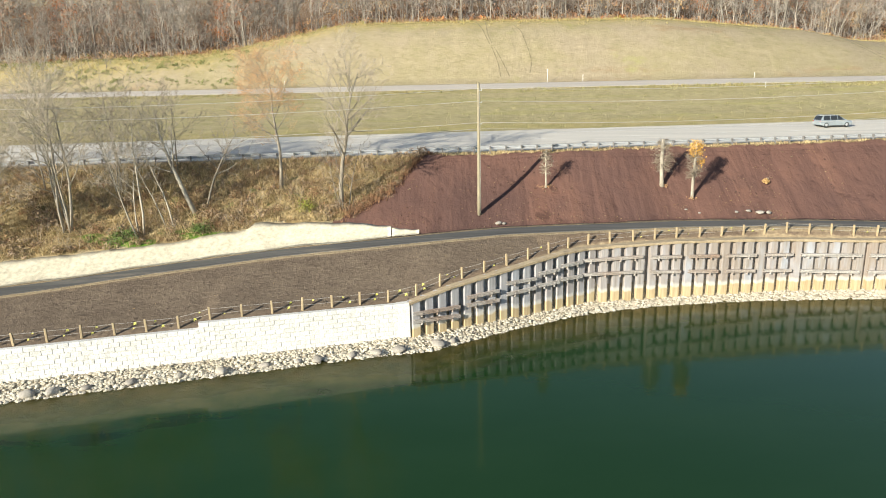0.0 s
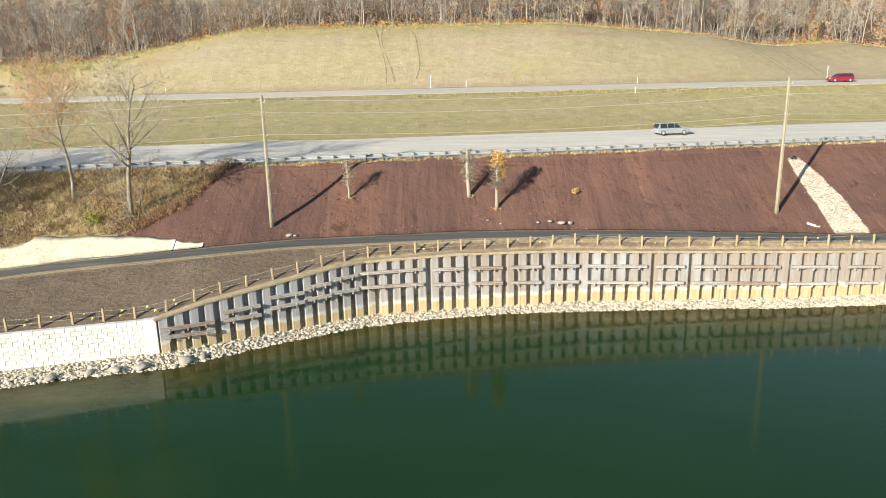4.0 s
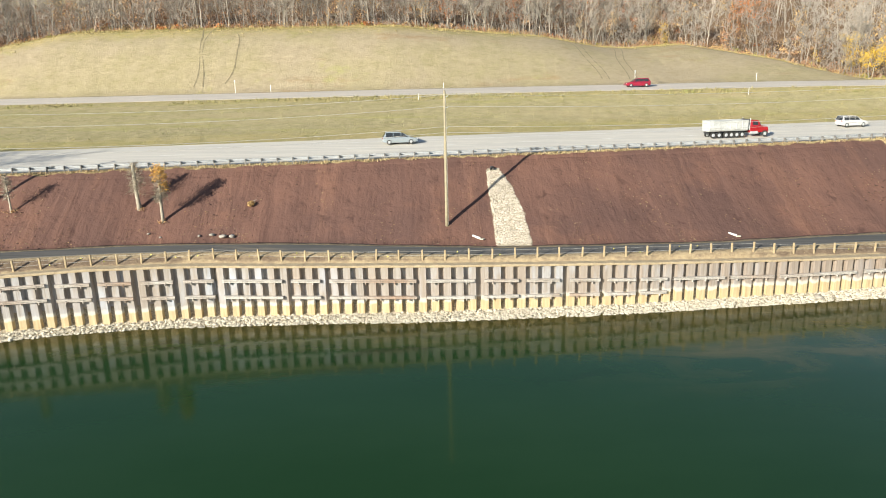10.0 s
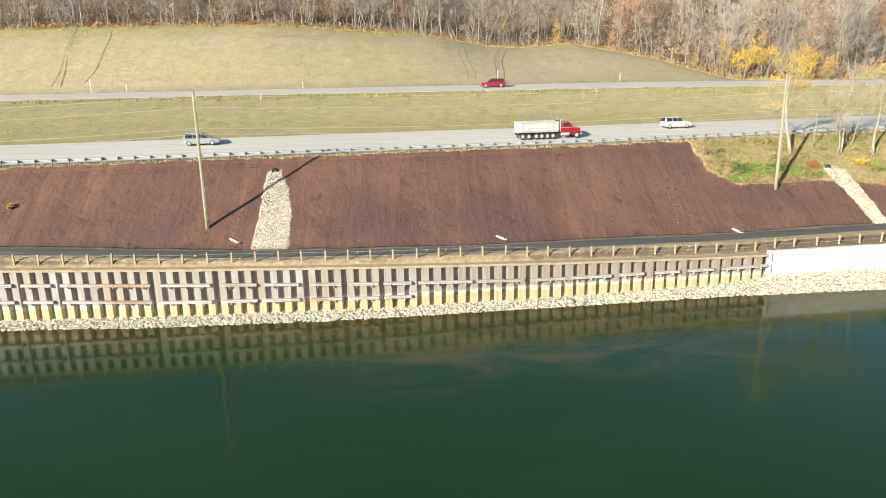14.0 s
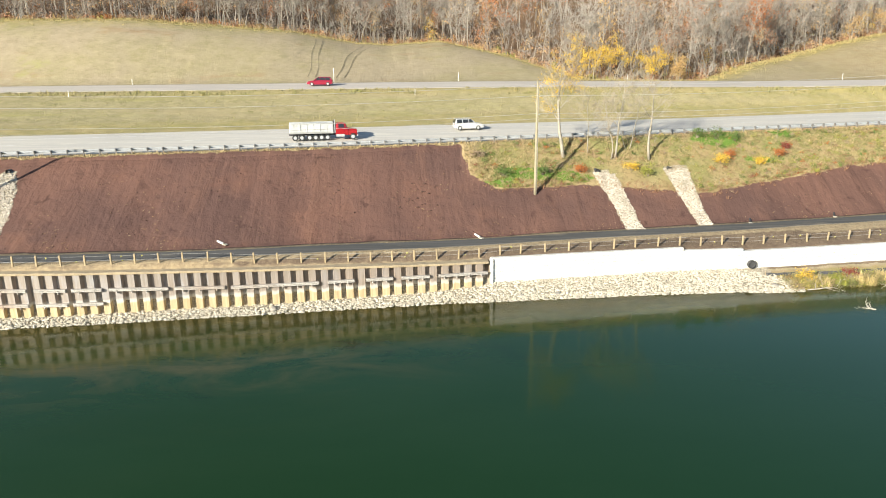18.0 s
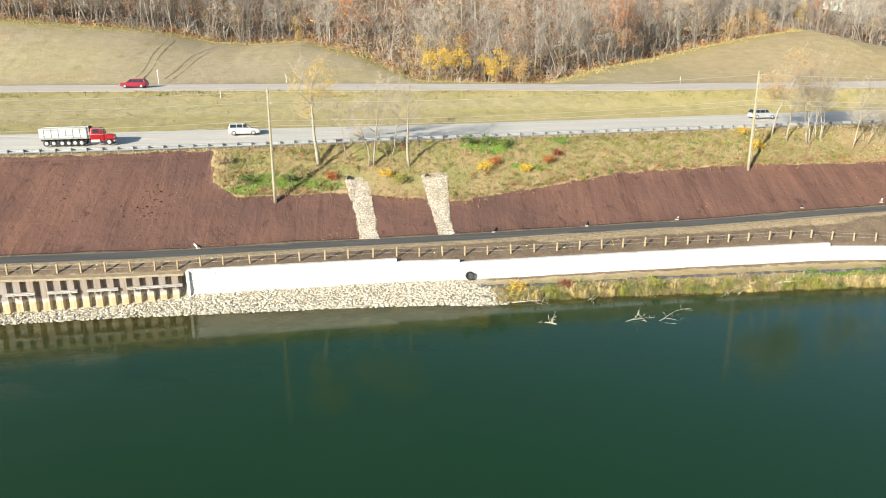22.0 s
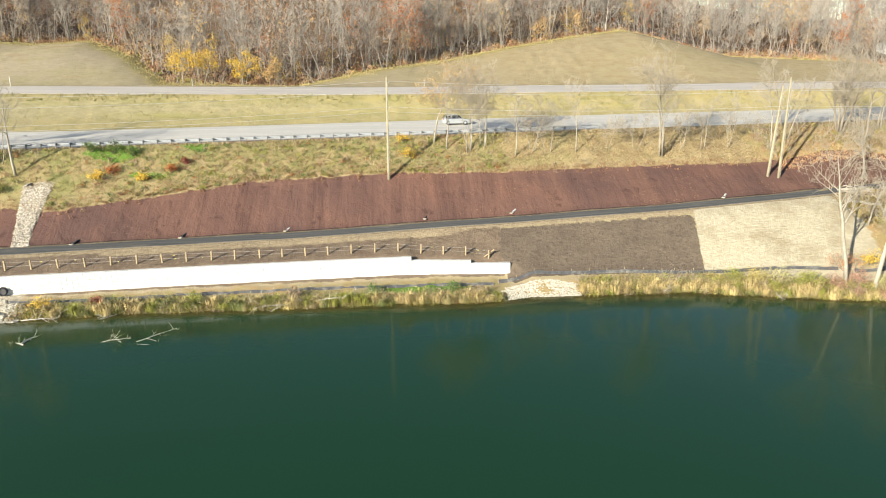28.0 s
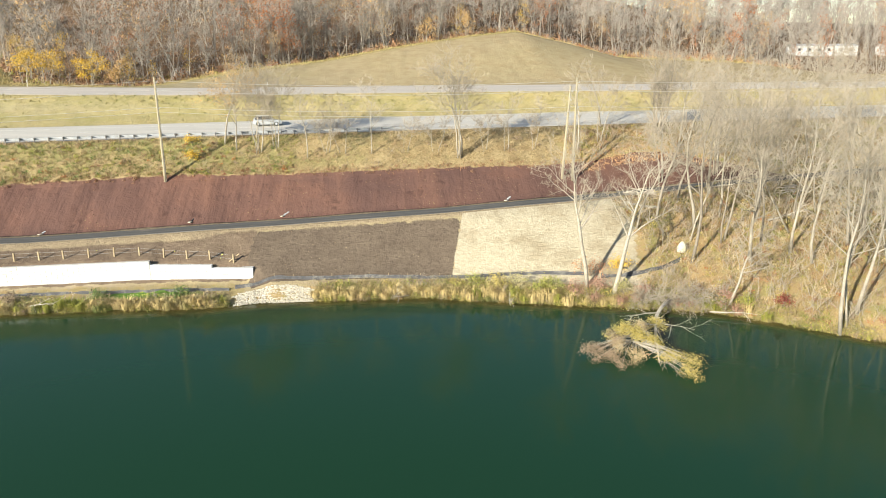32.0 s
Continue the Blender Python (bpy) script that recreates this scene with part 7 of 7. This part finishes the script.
def wheel(ob, x, y, r, w=0.22):
    wh = part("wheel", Acc().tube([(x, y - w / 2, r), (x, y + w / 2, r)], [r * 0.3, r * 0.3], 8), "galv", ob)
    acc = Acc()
    ring = 14
    prof = [(-w / 2, r * 0.62), (-w / 2, r * 0.95), (-w * 0.35, r), (w * 0.35, r), (w / 2, r * 0.95), (w / 2, r * 0.62)]
    v, f = [], []
    for i in range(ring):
        a = 2 * math.pi * i / ring
        v += [(x + math.cos(a) * q, y + o, r + math.sin(a) * q) for o, q in prof]
    m = len(prof)
    f = [(i * m + k, i * m + (k + 1) % m, ((i + 1) % ring) * m + (k + 1) % m, ((i + 1) % ring) * m + k) for i in range(ring) for k in range(m)]
    part("tyre", acc.add(v, f), "tyre", wh)
    part("rim", Acc().tube([(x, y - w * 0.4, r), (x, y - w * 0.46, r)], [r * 0.6, r * 0.5], 10).tube([(x, y + w * 0.4, r), (x, y + w * 0.46, r)], [r * 0.6, r * 0.5], 10), "galv", wh)


def car(name, at, turn, ln, w, h, belt, roof, color, label, category, hood=0.9, wheels=(0.18, 0.80), r=0.34):
    """A passenger car heading to +x. roof: fractions of the length at base rear, top rear, top front and base front of the cabin."""
    ob = thing(name, at, label, category, turn=turn)
    col = paint(name + "_paint", color)
    X = lambda f: (f - 0.5) * ln  # noqa: E731
    hw = w / 2
    st = []
    for f, zt, k in ((0.0, belt * 0.80, 0.86), (0.02, belt * 0.97, 0.93), (0.10, belt, 0.99), (0.4, belt, 1.0), (roof[3], belt * 0.99, 1.0), (0.90, belt * hood, 0.97), (0.97, belt * hood * 0.92, 0.9), (1.0, belt * 0.66, 0.82)):
        zb = 0.24 if 0.03 < f < 0.97 else 0.36
        y = hw * k
        st.append([(X(f), -y * 0.94, zb), (X(f), -y, zb + 0.12), (X(f), -y, zt - 0.14), (X(f), -y * 0.90, zt), (X(f), y * 0.90, zt), (X(f), y, zt - 0.14), (X(f), y, zb + 0.12), (X(f), y * 0.94, zb)])
    part("body", loft(Acc(), st), col, ob, smooth=False)
    b0, t0, t1, b1 = roof
    zt, zb = h, belt - 0.01
    pts = [(b0, zb, 0.93), (t0, zt - 0.03, 0.76), (t0 + 0.05, zt, 0.74), (t1 - 0.05, zt, 0.74), (t1, zt - 0.05, 0.75), (b1, zb, 0.92)]
    L = [(X(f), -hw * k, z) for f, z, k in pts]
    R = [(X(f), hw * k, z) for f, z, k in pts]
    acc = Acc().add(L + R, [tuple(range(6)), tuple(range(11, 5, -1))] + [(i + 1, i, i + 6, i + 7) for i in range(5)] + [(0, 5, 11, 6)])
    part("cabin", acc, col, ob)

    def pane(nm, fa, fb, za, zb2, side):
        def pt(f, z):
            g = (z - zb) / (zt - zb)
            lo, hi = b0 + (t0 - b0) * g, b1 + (t1 - b1) * g
            f = min(max(f, lo + 0.012), hi - 0.012)
            return (X(f), side * (hw * (0.93 - 0.185 * g) + 0.012), z)
        part(nm, Acc().add([pt(fa, za), pt(fb, za), pt(fb, zb2), pt(fa, zb2)], [(0, 1, 2, 3)]), "glass_dark", ob)

    for side in (-1, 1):
        cuts = np.linspace(b0 + 0.07, b1 - 0.06, 4)
        for i in range(3):
            pane("side_window", cuts[i] + 0.008, cuts[i + 1] - 0.008, zb + 0.05, zt - 0.10, side)
        part("headlight", Acc().box(X(0.985), side * hw * 0.66, belt * 0.70, 0.10, 0.32, 0.14, 0.03), "lamp_clear", ob)
        part("tail_light", Acc().box(X(0.012), side * hw * 0.76, belt * 0.82, 0.08, 0.18, 0.30, 0.02), "lamp_red", ob)
        part("mirror", Acc().box(X(b1 - 0.04), side * (hw + 0.07), belt + 0.06, 0.16, 0.16, 0.12, 0.03), col, ob)
        for f in wheels:
            wheel(ob, X(f), side * (hw - 0.10), r)
    for nm, (f0, f1) in (("windscreen", (b1, t1)), ("rear_window", (b0, t0))):
        s = 1 if nm == "windscreen" else -1
        za, zc = zb + 0.06, zt - 0.10
        g = lambda z: (z - zb) / (zt - zb)  # noqa: E731
        q = [(X(f0 + (f1 - f0) * g(z)) + s * 0.015, sd * hw * (0.85 - 0.17 * g(z)), z + 0.01) for z, sd in ((za, -1), (za, 1), (zc, 1), (zc, -1))]
        part(nm, Acc().add(q, [(0, 1, 2, 3)]), "glass_dark", ob)
    part("bumper", Acc().box(X(0.985), 0, 0.42, 0.16, w * 0.86, 0.2, 0.04), col, ob)
    part("bumper", Acc().box(X(0.012), 0, 0.45, 0.14, w * 0.86, 0.2, 0.04), col, ob)
    return ob


def lane(x, off):
    f = (off - 1.0) / 12.9
    return (x, float(y_rail(x)) + off, float(z_rail(x)) * (1 - f) + float(z_road(x)) * f + 0.05)


HEAD = math.atan(0.119)
car("minivan", lane(55.2, 9.4), HEAD, 4.9, 1.92, 1.70, 0.95, (0.01, 0.10, 0.52, 0.80), (0.44, 0.50, 0.54), "silver blue minivan driving along the highway", "car")
car("van", lane(124.5, 9.4), HEAD, 4.5, 1.80, 1.70, 1.02, (0.0, 0.06, 0.54, 0.74), (0.85, 0.85, 0.85), "small white van driving along the highway", "van")
car("suv", lane(209.0, 9.0), HEAD, 4.6, 1.85, 1.65, 1.0, (0.01, 0.12, 0.54, 0.76), (0.62, 0.65, 0.68), "silver suv driving along the highway", "car")
x = 99.6
car("hatchback", (x, 134.6, float(z_road2(x)) + 0.40), math.pi, 4.7, 1.85, 1.62, 0.98, (0.01, 0.10, 0.56, 0.74), (0.42, 0.02, 0.06), "crimson hatchback car on the second carriageway", "car")


def dump_truck(at, turn):
    ob = thing("dump_truck", at, "red dump truck with a long pale gravel body", "truck", turn=turn)
    ob.matrix_basis = ob.matrix_basis @ Matrix.Scale(0.82, 4)
    red = paint("truck_red", (0.55, 0.02, 0.03))
    tipper = surface("dusty_tipper_steel", (0.66, 0.67, 0.66), (0.52, 0.53, 0.52), 0.7, 0.5, 0.2, grain=8)
    st = []
    for x, k in ((-6.3, 0.97), (-6.2, 1.0), (0.9, 1.0), (1.0, 0.97)):
        st.append([(x, -1.05 * k, 1.15), (x, -1.25 * k, 1.45), (x, -1.25 * k, 2.85), (x, -1.15 * k, 2.9), (x, 1.15 * k, 2.9), (x, 1.25 * k, 2.85), (x, 1.25 * k, 1.45), (x, 1.05 * k, 1.15)])
    part("tipper_body", loft(Acc(), st), tipper, ob, "dusty pale steel body")
    for x in np.arange(-5.6, 0.9, 1.1):
        for s in (-1, 1):
            part("side_rib", Acc().box(x, s * 1.28, 2.1, 0.12, 0.08, 1.4, 0.02), tipper, ob)
    for s in (-1, 1):
        part("top_rail", Acc().box(-2.65, s * 1.24, 2.93, 7.3, 0.14, 0.12, 0.03), tipper, ob)
    part("headboard", Acc().box(1.15, 0, 2.15, 0.2, 2.4, 1.9, 0.03), "black", ob)
    part("chassis", Acc().box(-0.8, 0, 0.95, 11.2, 0.9, 0.28, 0.03), "black", ob)
    st = []
    for x, zt, k in ((1.4, 2.75, 0.96), (1.6, 2.9, 1.0), (2.7, 2.9, 1.0), (3.05, 2.75, 0.97), (3.5, 1.95, 0.96)):
        st.append([(x, -1.1 * k, 0.8), (x, -1.18 * k, 1.9 if zt > 1.95 else 1.7), (x, -1.0 * k, zt), (x, 1.0 * k, zt), (x, 1.18 * k, 1.9 if zt > 1.95 else 1.7), (x, 1.1 * k, 0.8)])
    part("cab", loft(Acc(), st), red, ob)
    st = []
    for x, zt, k in ((3.45, 1.95, 0.9), (4.6, 1.8, 0.84), (5.0, 1.7, 0.8), (5.08, 1.2, 0.78)):
        st.append([(x, -1.1 * k, 0.75), (x, -1.1 * k, zt - 0.2), (x, -0.85 * k, zt), (x, 0.85 * k, zt), (x, 1.1 * k, zt - 0.2), (x, 1.1 * k, 0.75)])
    part("bonnet", loft(Acc(), st), red, ob)
    part("windscreen", Acc().add([(3.09, -0.9, 2.66), (3.09, 0.9, 2.66), (3.46, 0.95, 2.02), (3.46, -0.95, 2.02)], [(0, 1, 2, 3)]), "glass_dark", ob)
    for s in (-1, 1):
        part("side_window", Acc().add([(1.9, s * 1.17, 2.05), (2.9, s * 1.17, 2.05), (2.75, s * 1.06, 2.7), (1.9, s * 1.06, 2.7)], [(0, 1, 2, 3)]), "glass_dark", ob)
        part("exhaust_stack", Acc().tube([(1.3, s * 1.15, 1.2), (1.3, s * 1.15, 3.3)], [0.07, 0.07], 8), "galv", ob)
        part("fuel_tank", Acc().tube([(1.5, s * 0.95, 0.75), (2.9, s * 0.95, 0.75)], [0.3, 0.3], 10), "galv", ob)
        part("headlight", Acc().box(5.05, s * 0.75, 1.2, 0.1, 0.25, 0.2, 0.03), "lamp_clear", ob)
        part("mirror", Acc().box(3.2, s * 1.35, 2.3, 0.12, 0.12, 0.5, 0.03), "black", ob)
        part("mudguard", Acc().box(4.3, s * 1.05, 1.12, 1.2, 0.3, 0.1, 0.03), red, ob)
        for x in (-5.4, -4.3, -3.0, -2.0, -1.0, 0.0):
            wheel(ob, x, s * 1.0, 0.5, 0.34)
        wheel(ob, 4.3, s * 1.02, 0.52, 0.3)
    part("bumper", Acc().box(5.12, 0, 0.72, 0.15, 2.3, 0.32, 0.04), "galv", ob)


dump_truck(lane(104.0, 5.4), HEAD)

# ---- roadside things ----


def marker(x, y, z, h, label, plate=True):
    ob = thing("road_marker", (x, y, z - 0.1), label, "road marker", "roadside markers")
    part("post", Acc().box(0, 0, h / 2, 0.09, 0.05, h, 0.01), "paint_w", ob)
    if plate:
        part("plate", Acc().box(0, -0.04, h - 0.25, 0.24, 0.03, 0.36, 0.01), "galv", ob)


for x, dy, h in ((22.0, 13.0, 2.6), (29.0, 12.6, 1.5), (101.5, 13.4, 2.8), (126.0, 12.8, 1.8), (63.0, 12.6, 1.2), (160.0, 12.6, 1.4), (205.0, 12.6, 1.4), (-30.0, 12.6, 1.5)):
    y = float(y_road2(x)) + dy
    marker(x, y, height(x, y), h, "white roadside post beside the second carriageway", h > 2)
for x, off in ((58.0, -3.5), (117.0, -3.5)):
    y = float(y_road2(x)) + off
    marker(x, y, height(x, y), 1.2, "small pale delineator in the grass median", False)


def drain_end(x, y, turn, dark=False):
    ob = thing("drain_outlet", (x, y, height(x, y) + 0.08), "short pale drain pipe end beside the path" if not dark else "short black drain pipe end beside the path", "drain pipe", "drain outlets by the path", turn=turn)
    acc = Acc()
    acc.tube([(0, 0, 0), (0.9, 0, 0.22)], [0.13, 0.13], 10, closed=False)
    acc.tube([(0, 0, 0), (0.9, 0, 0.22)], [0.10, 0.10], 10, closed=False)
    part("pipe", acc, "black" if dark else "paint_w", ob)
    part("splash_stone", Acc().box(-0.25, 0, -0.05, 0.5, 0.45, 0.1, 0.03), "rock", ob)


for x, y, tn, dk in ((64.4, 75.8, 2.6, False), (94.2, 77.0, 2.6, False), (123.4, 80.6, 2.2, False), (159.0, 85.4, 1.2, True), (171.5, 87.4, 1.2, True), (184.4, 89.2, 1.0, False), (202.6, 90.8, 1.2, True), (214.5, 91.4, 0.9, False), (244.5, 92.4, 0.9, False)):
    drain_end(x, y, tn, dk)
for i, (x, y, s) in enumerate(((6.3, 72.4, 0.35), (6.9, 72.5, 0.25), (34.6, 76.2, 0.4), (35.8, 76.0, 0.5), (36.8, 76.1, 0.35), (33.2, 76.1, 0.22), (29.0, 75.9, 0.22), (27.6, 76.3, 0.2))):
    ob = new("boulder", BOULDER[i % 4])
    ob.matrix_basis = Matrix.Translation((x, y, height(x, y) + 0.3 * s)) @ Matrix.Rotation(i, 4, "Z") @ Matrix.Scale(s, 4)
    tagged(ob, "small pale stone resting at the foot of the soil slope", "stone", "stones at the path edge")
slab = chute("stone_patch", [(259.8, 88.6), (263.6, 87.2)], [0.8, 0.8], "patch of pale stones beside the path's end", 0.2, 0.02)

# pale broken lump, like a stump, by the silt fence; rounded stand-in shape
bm = Acc()
st = []
for k, (z, r) in enumerate(((0.0, 0.55), (0.35, 0.62), (0.8, 0.5), (1.15, 0.3), (1.3, 0.12))):
    st.append([(r * math.cos(a) * (1 + 0.15 * math.sin(3 * a + k)), r * 0.8 * math.sin(a), z) for a in np.linspace(0, 2 * math.pi, 11)[:-1]])
sack = part("white_sack", loft(bm, st), "cloth", None, smooth=True)
sack.matrix_basis = Matrix.Translation((263.2, 77.6, height(263.2, 77.6)))
tagged(sack, "pale broken lump beside the black silt fence", "sack")

# loose leaves and clods strewn on the soil
LEAF = [(np.array([(-1, 0, 0), (0, 0.6, 0.25), (1, 0, 0.1), (0, -0.6, 0.2)]), np.array([(0, 1, 2), (0, 2, 3)]))]


def on_soil():
    x = rng.uniform(-8, 275)
    y = float(y_far(x)) + 0.9 + rng.random() ** 1.6 * (float(y_rail(x)) - float(y_far(x)) - 2)
    return (x, y) if zones(x, y)["soil"] > 0.6 else None


def on_loam():
    x = rng.uniform(-45, 236)
    y = rng.uniform(float(y_wall(x)) + 0.8 if x < 212 else 79, float(y_far(x)) - 3.2)
    return (x, y) if y < y_far(x) - 3.1 else None


sow("fallen_leaves", 4600, on_soil, LEAF, "litter", "dry tan leaves strewn over the bare soil", "leaves", 0.05, 0.15)
sow("fallen_leaves", 700, on_loam, LEAF, "litter", "dry tan leaves and straw strewn over the loam", "leaves", 0.05, 0.12)
CLOD = stone_kinds(4, 1, 31)
M["clod"] = surface("soil_clod", (0.12, 0.058, 0.042), (0.075, 0.036, 0.028), 2.0, 0.95, grain=12, island=0.4)
sow("soil_clods", 75, clod_slump, CLOD, "clod", "slumped lumps of dark topsoil on the slope", "soil clods", 0.07, 0.2)
sow("soil_clods", 2200, on_soil, CLOD, "clod", "dark clods of topsoil on the slope", "soil clods", 0.04, 0.13)

# wheel tracks worn into the hillside
M["track"] = surface("worn_track_grass", (0.22, 0.18, 0.105), (0.28, 0.23, 0.14), 0.8, 0.95)


def wheel_track(x0, y0, x1, y1, bend):
    acc = Acc()
    n = 24
    v, f = [], []
    for i in range(n + 1):
        k = i / n
        x, y = x0 + (x1 - x0) * k + bend * math.sin(k * math.pi) + 0.25 * math.sin(9 * k), y0 + (y1 - y0) * k
        w = 0.085 + 0.04 * math.sin(i * 2.1)
        v += [(x - w, y, height(x, y) + 0.07), (x + w, y, height(x, y) + 0.07)]
        if i:
            f.append((2 * i - 2, 2 * i - 1, 2 * i + 1, 2 * i))
    tagged(part("wheel_track", acc.add(v, f), "track"), "worn wheel track across the dry hillside grass", "track", "wheel tracks", "structure")


for a in ((13.0, 145, 8.4, 171, 0.8), (14.8, 145, 11.2, 172, -1.0), (19.0, 146, 17.5, 166, 1.5), (95.9, 146, 94.7, 174, 0.3), (97.4, 146, 96.2, 174, 0.3), (101.6, 146, 106.0, 176, -0.6), (103.2, 146, 107.8, 176, -0.6)):
    wheel_track(*a)

# ---- far dwellings at the edge of the wood ----
M["siding"] = surface("white_siding", (0.82, 0.82, 0.80), (0.74, 0.74, 0.72), 0.5, 0.6, grain=4, bump=0.1)
M["roofing"] = surface("grey_roofing", (0.55, 0.54, 0.52), (0.45, 0.44, 0.43), 0.6, 0.7)


def mobile_home(x, y, z, ln, turn):
    ob = thing("mobile_home", (x, y, z), "long white mobile home behind bare shrubs", "house", "mobile homes", turn=turn)
    part("wall", Acc().box(0, 0, 1.6, ln, 4.2, 2.9, 0.05), "siding", ob)
    part("roof", Acc().add([(-ln / 2 - 0.2, -2.4, 3.05), (ln / 2 + 0.2, -2.4, 3.05), (ln / 2 + 0.2, 0, 3.75), (-ln / 2 - 0.2, 0, 3.75), (-ln / 2 - 0.2, 2.4, 3.05), (ln / 2 + 0.2, 2.4, 3.05)], [(0, 1, 2, 3), (3, 2, 5, 4), (0, 3, 4), (1, 5, 2), (0, 4, 5, 1)]), "roofing", ob)
    part("skirt", Acc().box(0, 0, 0.0, ln - 0.1, 4.1, 0.5), "roofing", ob)
    k = -ln / 2 + 2.0
    while k < ln / 2 - 1:
        w = part("window", Acc().box(k, -2.12, 1.9, 1.2, 0.06, 1.0, 0.02), "paint_w", ob)
        part("pane", Acc().box(k, -2.155, 1.9, 1.0, 0.02, 0.8), "glass_dark", w)
        k += 3.4
    part("door", Acc().box(ln * 0.18, -2.13, 1.3, 0.9, 0.06, 2.0, 0.02), "roofing", ob)


mobile_home(364.4, 225, height(364.4, 225) - 0.2, 13.6, 0.05)
mobile_home(376.6, 226.5, height(376.6, 226.5) - 0.2, 8.0, 0.1)
mobile_home(396, 228, height(396, 228) - 0.2, 11, -0.1)
